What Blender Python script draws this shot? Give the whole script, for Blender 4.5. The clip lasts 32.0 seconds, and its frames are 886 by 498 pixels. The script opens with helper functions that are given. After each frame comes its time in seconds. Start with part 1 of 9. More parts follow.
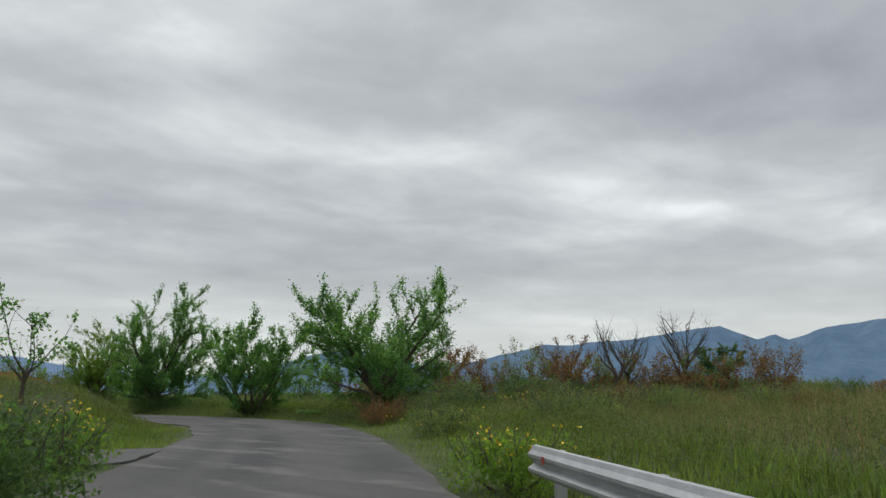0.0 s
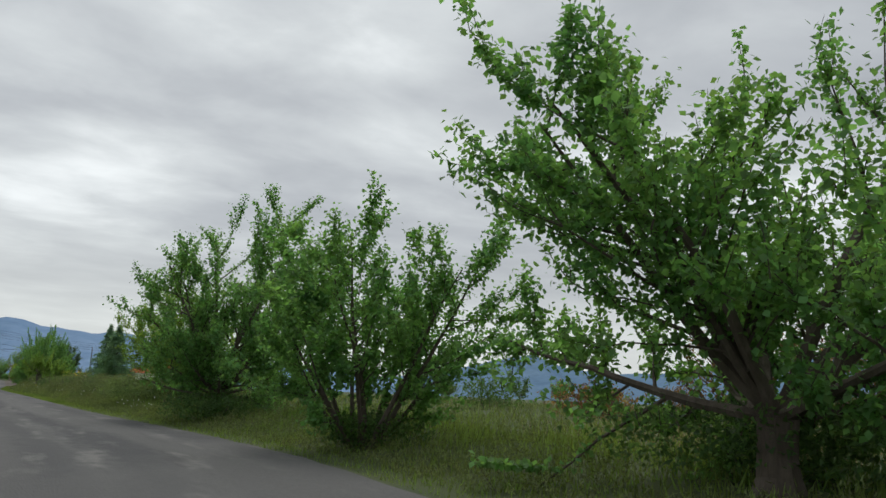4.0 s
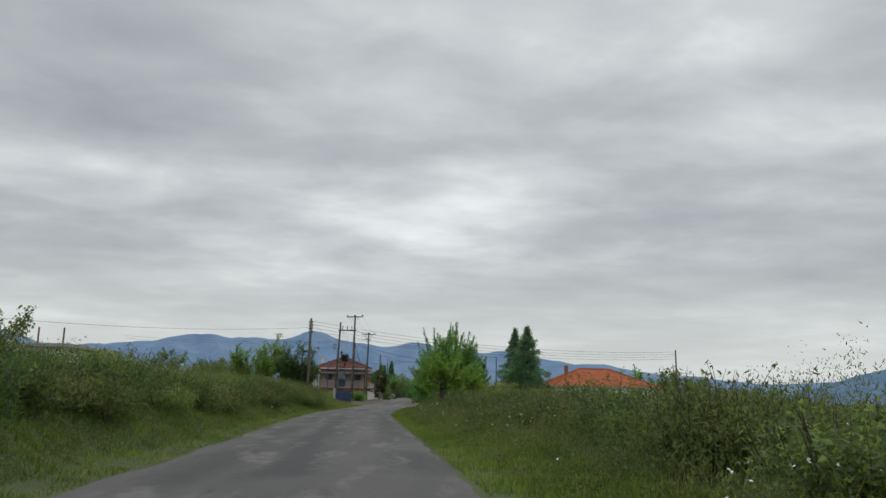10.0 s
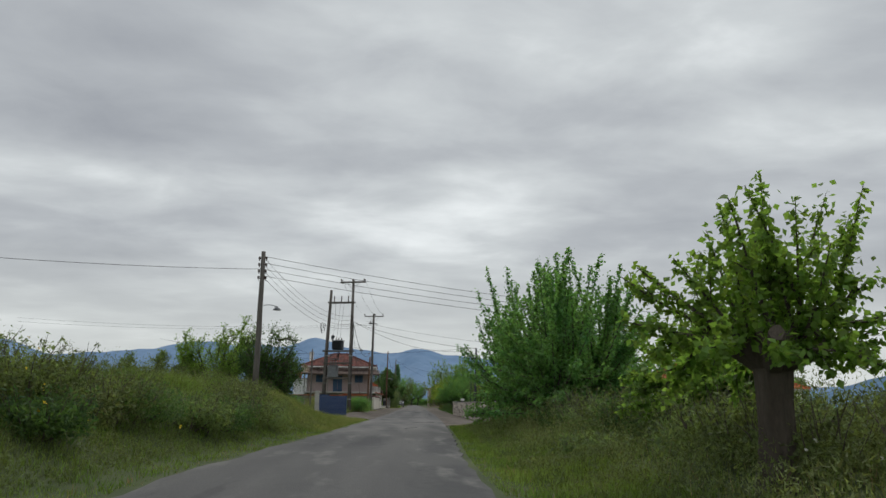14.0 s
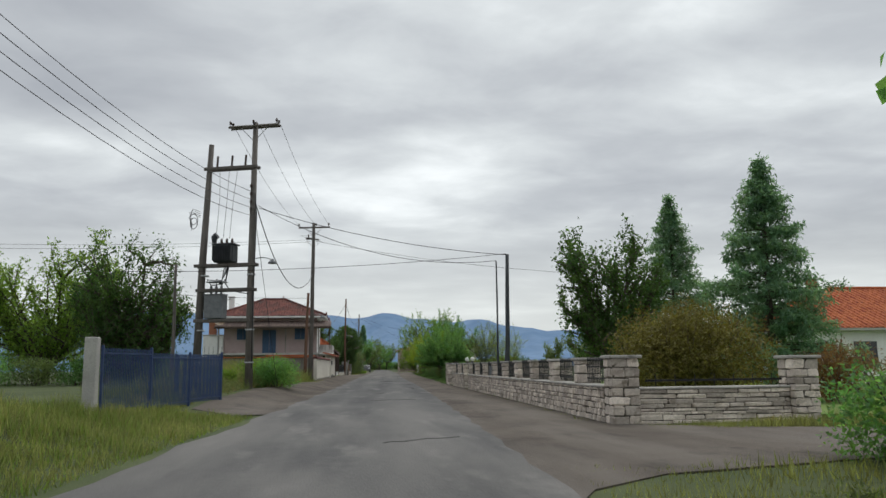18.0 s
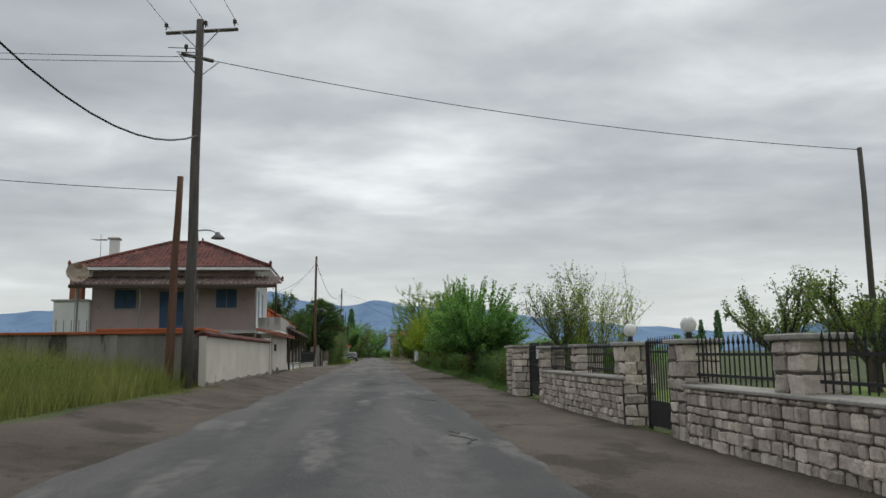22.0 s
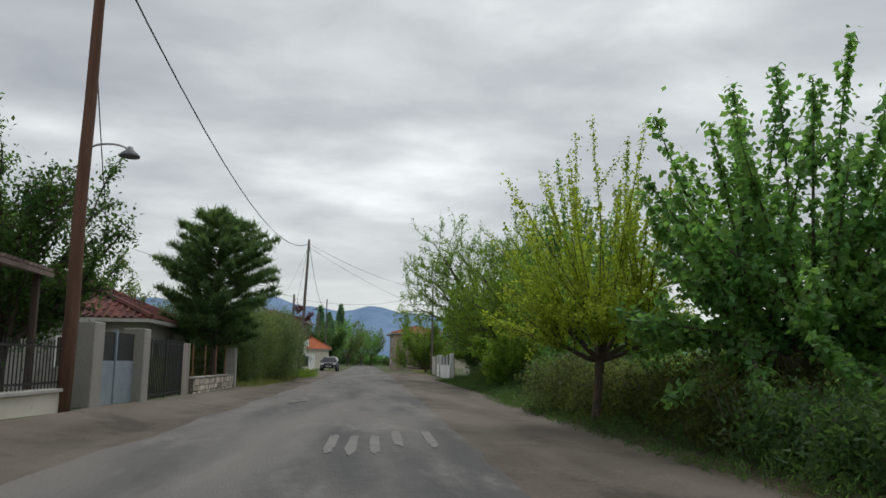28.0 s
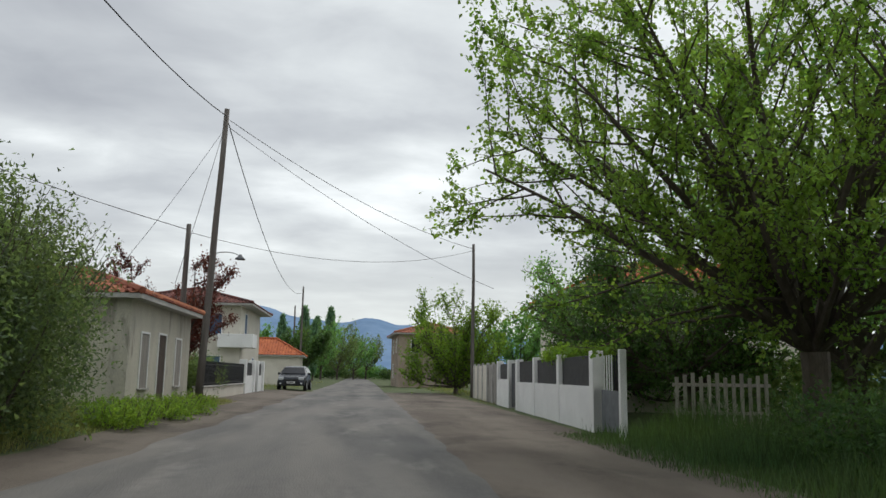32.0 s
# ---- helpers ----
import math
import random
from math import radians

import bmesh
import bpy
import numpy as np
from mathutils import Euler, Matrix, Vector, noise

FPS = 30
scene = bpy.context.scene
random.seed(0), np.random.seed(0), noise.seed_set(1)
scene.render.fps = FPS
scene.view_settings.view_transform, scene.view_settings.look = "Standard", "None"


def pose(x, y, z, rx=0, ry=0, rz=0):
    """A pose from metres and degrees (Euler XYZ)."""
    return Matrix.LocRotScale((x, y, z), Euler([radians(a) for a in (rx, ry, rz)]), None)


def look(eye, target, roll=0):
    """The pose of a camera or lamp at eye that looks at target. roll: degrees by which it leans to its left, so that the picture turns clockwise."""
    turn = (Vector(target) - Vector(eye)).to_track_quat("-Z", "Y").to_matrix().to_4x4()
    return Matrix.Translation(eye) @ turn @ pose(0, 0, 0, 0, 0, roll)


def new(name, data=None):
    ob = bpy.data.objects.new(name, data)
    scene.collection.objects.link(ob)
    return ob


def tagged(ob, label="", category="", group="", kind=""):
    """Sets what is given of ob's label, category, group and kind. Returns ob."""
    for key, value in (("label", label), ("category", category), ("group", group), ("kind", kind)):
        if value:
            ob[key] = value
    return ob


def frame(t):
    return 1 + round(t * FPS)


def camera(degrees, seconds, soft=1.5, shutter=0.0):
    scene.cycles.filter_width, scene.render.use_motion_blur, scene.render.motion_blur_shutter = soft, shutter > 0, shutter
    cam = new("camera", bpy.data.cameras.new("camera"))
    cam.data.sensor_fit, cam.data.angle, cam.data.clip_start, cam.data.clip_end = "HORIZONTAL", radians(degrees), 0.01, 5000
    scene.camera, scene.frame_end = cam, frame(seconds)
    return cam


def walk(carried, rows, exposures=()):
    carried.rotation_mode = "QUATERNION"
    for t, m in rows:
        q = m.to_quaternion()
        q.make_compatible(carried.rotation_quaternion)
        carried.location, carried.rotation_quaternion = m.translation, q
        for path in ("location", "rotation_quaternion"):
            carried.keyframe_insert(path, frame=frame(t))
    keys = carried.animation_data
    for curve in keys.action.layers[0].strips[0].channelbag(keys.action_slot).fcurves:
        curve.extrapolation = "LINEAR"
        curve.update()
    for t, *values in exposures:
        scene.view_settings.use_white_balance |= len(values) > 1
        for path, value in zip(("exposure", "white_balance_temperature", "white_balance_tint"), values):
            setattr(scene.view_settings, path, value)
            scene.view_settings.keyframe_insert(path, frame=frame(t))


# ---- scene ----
cam = camera(59.48, 32.0)
# seconds, place, then turn about x, y and z in degrees
PATH = [
    (0.0, -17.299, -127.529, 1.208, 100.35, 0.49, -44.77),
    (0.5, -15.264, -124.881, 1.185, 100.40, 0.82, -44.05),
    (1.0, -13.162, -122.246, 1.201, 100.44, 0.86, -43.22),
    (1.5, -11.056, -119.469, 1.207, 100.42, 0.62, -42.48),
    (2.0, -9.171, -116.882, 1.210, 100.28, 0.43, -41.71),
    (2.5, -7.415, -114.278, 1.206, 100.16, -0.03, -40.77),
    (4.5, -1.876, -104.099, 1.219, 100.73, -2.81, -26.95),
    (5.0, -1.159, -101.653, 1.242, 100.58, -3.07, -21.66),
    (5.5, -0.596, -98.916, 1.217, 100.27, -3.24, -16.12),
    (6.0, -0.273, -96.100, 1.165, 100.12, -2.58, -10.99),
    (6.5, -0.172, -93.259, 1.156, 100.14, -1.84, -7.49),
    (7.0, -0.153, -90.259, 1.174, 100.14, -0.82, -5.83),
    (7.5, -0.134, -86.638, 1.178, 100.30, -0.74, -5.26),
    (8.0, 0.016, -82.884, 1.177, 100.47, -0.78, -5.00),
    (8.5, -0.006, -79.234, 1.192, 100.54, -0.83, -4.94),
    (9.0, -0.000, -75.486, 1.209, 100.69, -1.34, -4.98),
    (9.5, 0.092, -71.183, 1.207, 100.71, -1.06, -4.82),
    (10.0, 0.150, -66.560, 1.206, 100.76, -1.03, -4.49),
    (10.5, 0.018, -61.849, 1.205, 100.87, -1.08, -4.43),
    (11.0, -0.100, -57.103, 1.203, 100.88, -1.02, -4.39),
    (11.5, -0.224, -52.289, 1.194, 100.98, -1.15, -4.36),
    (12.0, -0.412, -47.146, 1.197, 101.08, -1.24, -4.37),
    (12.5, -0.491, -42.241, 1.206, 101.11, -1.25, -4.38),
    (13.0, -0.633, -37.121, 1.216, 101.13, -1.06, -4.37),
    (13.5, -0.714, -32.545, 1.221, 101.19, -1.01, -4.33),
    (14.0, -0.749, -27.601, 1.199, 101.25, -0.70, -4.26),
    (14.5, -0.850, -22.529, 1.191, 101.30, -0.45, -4.40),
    (16.5, -0.296, -4.632, 1.200, 101.46, -0.80, -4.67),
    (17.0, 0.000, -0.000, 1.201, 101.49, -0.60, -4.74),
    (17.5, 0.217, 4.322, 1.190, 101.18, -0.11, -5.54),
    (18.0, 0.564, 8.397, 1.183, 98.61, 0.65, -6.60),
    (18.5, 0.800, 12.616, 1.223, 97.44, 0.91, -6.73),
    (19.0, 0.997, 16.792, 1.273, 97.41, 1.14, -6.78),
    (19.5, 1.147, 20.689, 1.262, 97.64, 1.38, -6.84),
    (20.0, 1.283, 24.551, 1.240, 97.68, 1.35, -6.94),
    (20.5, 1.498, 28.429, 1.215, 97.69, 1.17, -6.98),
    (21.0, 1.716, 32.399, 1.207, 97.66, 1.09, -7.02),
    (21.5, 1.875, 36.328, 1.207, 97.69, 0.96, -7.20),
    (22.0, 2.154, 40.278, 1.199, 97.69, 0.80, -7.24),
    (22.5, 2.426, 44.084, 1.160, 97.77, 0.47, -7.40),
    (23.0, 2.696, 47.863, 1.121, 97.83, 0.50, -7.42),
    (23.5, 2.928, 51.676, 1.115, 97.83, 0.48, -7.47),
    (24.0, 3.109, 55.530, 1.138, 97.71, 0.83, -7.48),
    (24.5, 3.343, 59.743, 1.177, 97.85, 0.37, -7.52),
    (25.0, 3.575, 64.117, 1.184, 97.98, -0.16, -7.57),
    (25.5, 3.724, 68.516, 1.192, 98.12, -0.70, -7.57),
    (27.5, 4.361, 90.692, 1.173, 98.36, -0.61, -7.67),
    (28.0, 4.613, 95.172, 1.211, 98.32, -0.74, -7.65),
    (28.5, 4.895, 99.563, 1.231, 98.45, -0.92, -7.75),
    (29.0, 5.225, 103.990, 1.223, 98.47, -0.68, -7.71),
    (29.5, 5.486, 108.570, 1.197, 98.57, -0.84, -7.71),
    (30.0, 5.705, 113.278, 1.169, 98.69, -0.83, -7.67),
    (30.5, 5.812, 117.580, 1.165, 98.84, -0.81, -7.86),
    (31.0, 5.947, 121.870, 1.178, 98.98, -0.77, -7.91),
    (31.5, 6.145, 126.604, 1.196, 99.09, -0.79, -7.97),
    (32.0, 6.419, 131.504, 1.228, 99.24, -0.84, -7.90),
]
walk(cam, [(t, pose(*p)) for t, *p in PATH], [(0.0, -0.13), (2.5, -0.13), (5.0, 0.0), (6.5, 0.0), (8.0, -0.15), (13.0, -0.2), (17.0, -0.08), (19.0, 0.12), (21.0, -0.03), (23.0, -0.1), (25.0, -0.12), (28.0, 0.0), (30.0, 0.0), (31.2, 0.0), (32.0, 0.15)])

# ---- world, sun and light ----
SUN_EL, SUN_AZ = 58.0, 25.0      # a bright patch of cloud ahead and to the right
world = bpy.data.worlds.new("sky")
scene.world = world
world.use_nodes = True
wn, wl = world.node_tree.nodes, world.node_tree.links
wn.clear()


def wnode(kind, **values):
    n = wn.new(kind)
    for k, v in values.items():
        n.inputs[k].default_value = v
    return n


def wmath(op, a, b=None):
    n = wn.new("ShaderNodeMath")
    n.operation = op
    for i, v in enumerate((a, b)):
        if v is None:
            continue
        if isinstance(v, (int, float)):
            n.inputs[i].default_value = v
        else:
            wl.new(v, n.inputs[i])
    return n.outputs[0]


sky = wn.new("ShaderNodeTexSky")
sky.sky_type, sky.sun_disc = "NISHITA", False
sky.sun_elevation, sky.sun_rotation = radians(SUN_EL), radians(SUN_AZ)
way = wn.new("ShaderNodeTexCoord").outputs["Generated"]
sep = wn.new("ShaderNodeSeparateXYZ")
wl.new(way, sep.inputs[0])
up = wmath("MAXIMUM", sep.outputs[2], 0.0)
lift = wmath("ADD", up, 0.10)
flat = wn.new("ShaderNodeCombineXYZ")
wl.new(wmath("DIVIDE", sep.outputs[0], lift), flat.inputs[0])
wl.new(wmath("MULTIPLY", wmath("DIVIDE", sep.outputs[1], lift), 1.15), flat.inputs[1])
big = wnode("ShaderNodeTexNoise", Scale=0.42, Detail=5.0, Roughness=0.45, Distortion=0.2)
fine = wnode("ShaderNodeTexNoise", Scale=2.1, Detail=6.0, Roughness=0.55, Distortion=0.25)
for n in (big, fine):
    wl.new(flat.outputs[0], n.inputs["Vector"])
mixed = wmath("ADD", wmath("MULTIPLY", big.outputs["Fac"], 0.74), wmath("MULTIPLY", fine.outputs["Fac"], 0.26))
# single banks and breaks in the cloud: bearing right of +y, height, half width, half depth in degrees, lighter or darker
BANKS = [(-18, 18.8, 11, 1.7, -0.055), (-20, 15.5, 9, 1.1, 0.06), (-3.3, 20.2, 8, 2.0, 0.05), (-15, 24.0, 13, 2.4, -0.045), (11, 26.5, 6, 2.2, 0.06), (27, 25.2, 7, 2.4, 0.06),
         (9, 18.2, 11, 1.3, -0.05), (19, 21.4, 9, 1.8, -0.035), (22, 12.9, 9, 1.2, -0.06), (4, 12.6, 15, 2.2, 0.022), (-21, 9.4, 5, 0.7, -0.035), (29, 16.6, 9, 1.3, -0.05),
         (66, 21, 15, 5.0, -0.04), (42, 17.6, 8, 1.4, 0.045), (61, 12.6, 6, 1.0, 0.05), (38, 11.4, 12, 1.6, 0.04), (2, 15.0, 4, 0.9, -0.045)]
warp = wnode("ShaderNodeTexNoise", Scale=1.1, Detail=4.0, Roughness=0.6)
wl.new(flat.outputs[0], warp.inputs["Vector"])
warp_rgb = wn.new("ShaderNodeSeparateColor")
wl.new(warp.outputs["Color"], warp_rgb.inputs[0])
bearing = wmath("MULTIPLY", wmath("ARCTAN2", sep.outputs[0], sep.outputs[1]), 57.29578)
height_ = wmath("MULTIPLY", wmath("ARCSINE", sep.outputs[2]), 57.29578)
where = wn.new("ShaderNodeCombineXYZ")
wl.new(wmath("ADD", bearing, wmath("MULTIPLY", wmath("SUBTRACT", warp_rgb.outputs[0], 0.5), 14.0)), where.inputs[0])
wl.new(wmath("ADD", height_, wmath("MULTIPLY", wmath("SUBTRACT", warp_rgb.outputs[1], 0.5), 3.6)), where.inputs[1])


def vmath(op, x, v=None):
    n = wn.new("ShaderNodeVectorMath")
    n.operation = op
    wl.new(x, n.inputs[0])
    if v is None:
        wl.new(x, n.inputs[1])
        return n.outputs["Value"]
    n.inputs[1].default_value = v
    return n.outputs[0]


for az_, el_, half_w, half_d, tone in BANKS:
    near_ = vmath("DOT_PRODUCT", vmath("MULTIPLY", vmath("SUBTRACT", where.outputs[0], (az_, el_, 0)), (1 / half_w, 1 / half_d, 0)))
    mixed = wmath("ADD", mixed, wmath("MULTIPLY", wmath("POWER", 0.36788, near_), tone))
ramp = wn.new("ShaderNodeValToRGB")
els = ramp.color_ramp.elements
els[0].position, els[0].color = 0.36, (0.36, 0.382, 0.415, 1)
els[1].position, els[1].color = 0.63, (0.86, 0.90, 0.91, 1)
e = els.new(0.30)
e.color = (0.30, 0.32, 0.355, 1)
e = els.new(0.47)
e.color = (0.485, 0.512, 0.538, 1)
e = els.new(0.55)
e.color = (0.63, 0.665, 0.68, 1)
wl.new(mixed, ramp.inputs[0])
# towards the horizon the layers close up to one pale, slightly warm veil
veil = wn.new("ShaderNodeMapRange")
veil.inputs[1].default_value, veil.inputs[2].default_value = 0.03, 0.20
veil.inputs[3].default_value, veil.inputs[4].default_value = 1.0, 0.0
wl.new(up, veil.inputs[0])
low = wn.new("ShaderNodeMix")
low.data_type = "RGBA"
low.inputs[7].default_value = (0.66, 0.69, 0.675, 1)
wl.new(wmath("MULTIPLY", veil.outputs[0], 0.85), low.inputs[0])
wl.new(ramp.outputs[0], low.inputs[6])
bg_sky = wnode("ShaderNodeBackground", Strength=0.05)
wl.new(sky.outputs[0], bg_sky.inputs["Color"])
bg_cloud = wnode("ShaderNodeBackground", Strength=1.15)
wl.new(low.outputs[2], bg_cloud.inputs["Color"])
both = wn.new("ShaderNodeMixShader")
both.inputs[0].default_value = 0.93
wl.new(bg_sky.outputs[0], both.inputs[1])
wl.new(bg_cloud.outputs[0], both.inputs[2])
wout = wn.new("ShaderNodeOutputWorld")
wl.new(both.outputs[0], wout.inputs["Surface"])

sun = new("sun", bpy.data.lights.new("sun", "SUN"))
sun.data.energy, sun.data.angle, sun.data.color = 1.5, radians(30), (1.0, 0.97, 0.92)
sun.matrix_world = look((0, 0, 50), (-50 * math.sin(radians(SUN_AZ)) / math.tan(radians(SUN_EL)),
                                     -50 * math.cos(radians(SUN_AZ)) / math.tan(radians(SUN_EL)), 0))


# ---- materials ----
def mat(name, a, b, scale=3.0, rough=0.85, bump=0.25, fine=40.0, metal=0.0, spread=0.2, rnd=0.0, stain=None,
        stain_at=0.62, stain_scale=1.0, stretch=(1, 1, 1), island=0.0, through_light=0.0, spec=0.3):
    """A surface of two colours in soft patches, a fine grain that lifts and mottles it, and stains with a shape of their own."""
    m = bpy.data.materials.new(name)
    m.use_nodes = True
    nt = m.node_tree
    nodes, links = nt.nodes, nt.links
    p = nodes["Principled BSDF"]
    tc = nodes.new("ShaderNodeTexCoord")
    mp = nodes.new("ShaderNodeMapping")
    mp.inputs["Scale"].default_value = stretch
    links.new(tc.outputs["Object"], mp.inputs[0])
    src = mp.outputs[0]
    if rnd:
        info = nodes.new("ShaderNodeObjectInfo")
        add = nodes.new("ShaderNodeVectorMath")
        add.operation = "ADD"
        sc = nodes.new("ShaderNodeVectorMath")
        sc.operation = "SCALE"
        sc.inputs[0].default_value = (37.0, 17.0, 53.0)
        links.new(info.outputs["Random"], sc.inputs["Scale"])
        links.new(src, add.inputs[0])
        links.new(sc.outputs[0], add.inputs[1])
        src = add.outputs[0]

    def tex(s, detail=4.0, roughness=0.6):
        n = nodes.new("ShaderNodeTexNoise")
        n.inputs["Scale"].default_value, n.inputs["Detail"].default_value = s, detail
        n.inputs["Roughness"].default_value = roughness
        links.new(src, n.inputs["Vector"])
        return n.outputs["Fac"]

    def ranged(x, lo, hi, to_lo, to_hi):
        n = nodes.new("ShaderNodeMapRange")
        for i, v in enumerate((lo, hi, to_lo, to_hi)):
            n.inputs[i + 1].default_value = v
        links.new(x, n.inputs[0])
        return n.outputs[0]

    def mix(f, x, y, kind="MIX"):
        n = nodes.new("ShaderNodeMix")
        n.data_type, n.blend_type = "RGBA", kind
        for i, v in ((0, f), (6, x), (7, y)):
            if isinstance(v, (int, float)):
                n.inputs[i].default_value = v
            elif isinstance(v, tuple):
                n.inputs[i].default_value = (*v, 1)
            else:
                links.new(v, n.inputs[i])
        return n.outputs[2]

    patches = tex(scale)
    grain = tex(fine, 3.0)
    col = mix(ranged(patches, 0.35, 0.65, 0, 1), a, b)
    if stain:
        col = mix(ranged(tex(stain_scale, 6.0, 0.65), stain_at, stain_at + 0.06, 0, 0.85), col, stain)
    gl = ranged(grain, 0.25, 0.75, 1 - spread, 1 + spread)
    hsv = nodes.new("ShaderNodeHueSaturation")
    links.new(col, hsv.inputs["Color"])
    val = gl
    if rnd or island:
        if island:
            geo = nodes.new("ShaderNodeNewGeometry")
            r, amount = geo.outputs["Random Per Island"], island
            links.new(ranged(r, 0, 1, 0.5 - 0.035 * min(island, 1), 0.5 + 0.02 * min(island, 1)), hsv.inputs["Hue"])
        else:
            r, amount = info.outputs["Random"], rnd
        n = nodes.new("ShaderNodeMath")
        n.operation = "MULTIPLY"
        links.new(gl, n.inputs[0])
        links.new(ranged(r, 0, 1, 1 - amount, 1 + amount), n.inputs[1])
        val = n.outputs[0]
    links.new(val, hsv.inputs["Value"])
    links.new(hsv.outputs[0], p.inputs["Base Color"])
    p.inputs["Roughness"].default_value = rough
    links.new(ranged(grain, 0.3, 0.7, max(rough - 0.1, 0.02), min(rough + 0.1, 1)), p.inputs["Roughness"])
    p.inputs["Metallic"].default_value = metal
    p.inputs["Specular IOR Level"].default_value = spec
    if bump:
        b_ = nodes.new("ShaderNodeBump")
        b_.inputs["Strength"].default_value, b_.inputs["Distance"].default_value = bump, 0.02
        links.new(grain, b_.inputs["Height"])
        links.new(b_.outputs[0], p.inputs["Normal"])
    if through_light:
        tr = nodes.new("ShaderNodeBsdfTranslucent")
        warm = mix(1.0, hsv.outputs[0], (1.5, 1.5, 0.75), "MULTIPLY")
        links.new(warm, tr.inputs["Color"])
        ms = nodes.new("ShaderNodeMixShader")
        ms.inputs[0].default_value = through_light
        links.new(p.outputs[0], ms.inputs[1])
        links.new(tr.outputs[0], ms.inputs[2])
        links.new(ms.outputs[0], nodes["Material Output"].inputs["Surface"])
    return m


def leaf_mat(name, a, b, island=0.35):
    return mat(name, a, b, scale=0.8, rough=0.6, bump=0, fine=9, spread=0.12, island=island, through_light=0.58, spec=0.25)


M_ASPHALT = mat("asphalt", (0.082, 0.081, 0.080), (0.112, 0.110, 0.107), 0.5, 0.85, 0.6, 42, stain=(0.062, 0.061, 0.061), stain_at=0.60, stain_scale=0.9, stretch=(1, 0.16, 1), spread=0.34)


def wheel_bands(m):
    """Dark, ragged bands where the top dressing has worn off along the wheel tracks, by the distance from the road's centre."""
    nt = m.node_tree
    nodes, links = nt.nodes, nt.links
    p = nodes["Principled BSDF"]
    base = p.inputs["Base Color"].links[0].from_socket

    def op(kind, *ins):
        n = nodes.new("ShaderNodeMath")
        n.operation = kind
        n.use_clamp = kind == "MULTIPLY"
        for i, v in enumerate(ins):
            if isinstance(v, (int, float)):
                n.inputs[i].default_value = v
            else:
                links.new(v, n.inputs[i])
        return n.outputs[0]

    def ranged(v, a, b, c, d):
        n = nodes.new("ShaderNodeMapRange")
        links.new(v, n.inputs[0])
        for i, q in enumerate((a, b, c, d)):
            n.inputs[i + 1].default_value = q
        return n.outputs[0]

    across = nodes.new("ShaderNodeAttribute")
    across.attribute_name = "across"
    tc = nodes.new("ShaderNodeTexCoord")
    sep_ = nodes.new("ShaderNodeSeparateXYZ")
    links.new(tc.outputs["Object"], sep_.inputs[0])
    noise = []
    for scale, stretch in ((1.0, (1.6, 0.14, 1)), (5.0, (1.0, 0.5, 1)), (0.13, (1, 1, 1)), (1.3, (1.0, 0.22, 1))):
        mp = nodes.new("ShaderNodeMapping")
        mp.inputs["Scale"].default_value = stretch
        links.new(tc.outputs["Object"], mp.inputs[0])
        n = nodes.new("ShaderNodeTexNoise")
        n.inputs["Scale"].default_value, n.inputs["Detail"].default_value = scale, 5.0
        links.new(mp.outputs[0], n.inputs["Vector"])
        noise.append(n.outputs["Fac"])
    edge = op("ADD", op("MULTIPLY_ADD", noise[0], 1.1, -0.55), op("MULTIPLY_ADD", noise[1], 1.0, -0.5))
    inner = ranged(sep_.outputs[1], 40, 66, -0.3, 0.5)
    col = base
    for centre, half, power in ((inner, 0.40, 0.85), (2.0, 0.46, 0.75), (-1.5, 0.34, 0.6)):
        d = op("ABSOLUTE", op("SUBTRACT", across.outputs["Fac"], centre))
        mask = ranged(op("ADD", d, edge), half - 0.22, half + 0.30, 1.0, 0.0)
        mask = op("MULTIPLY", mask, ranged(noise[2], 0.42, 0.52, 0.25, 1.0))
        mix_ = nodes.new("ShaderNodeMix")
        mix_.data_type = "RGBA"
        links.new(op("MULTIPLY", mask, power), mix_.inputs[0])
        links.new(col, mix_.inputs[6])
        mix_.inputs[7].default_value = (0.048, 0.049, 0.052, 1)
        col = mix_.outputs[2]
    worn = op("MULTIPLY", ranged(noise[3], 0.55, 0.66, 0.0, 1.0), ranged(noise[1], 0.35, 0.55, 0.25, 0.75))
    mix_ = nodes.new("ShaderNodeMix")
    mix_.data_type = "RGBA"
    links.new(worn, mix_.inputs[0])
    links.new(col, mix_.inputs[6])
    mix_.inputs[7].default_value = (0.165, 0.160, 0.152, 1)
    links.new(mix_.outputs[2], p.inputs["Base Color"])


wheel_bands(M_ASPHALT)
M_SHOULDER = mat("shoulder", (0.072, 0.058, 0.047), (0.114, 0.095, 0.078), 0.55, 0.95, 0.8, 52, stain=(0.047, 0.039, 0.031), stain_at=0.54, stain_scale=0.6, stretch=(1, 0.7, 1), spread=0.62)


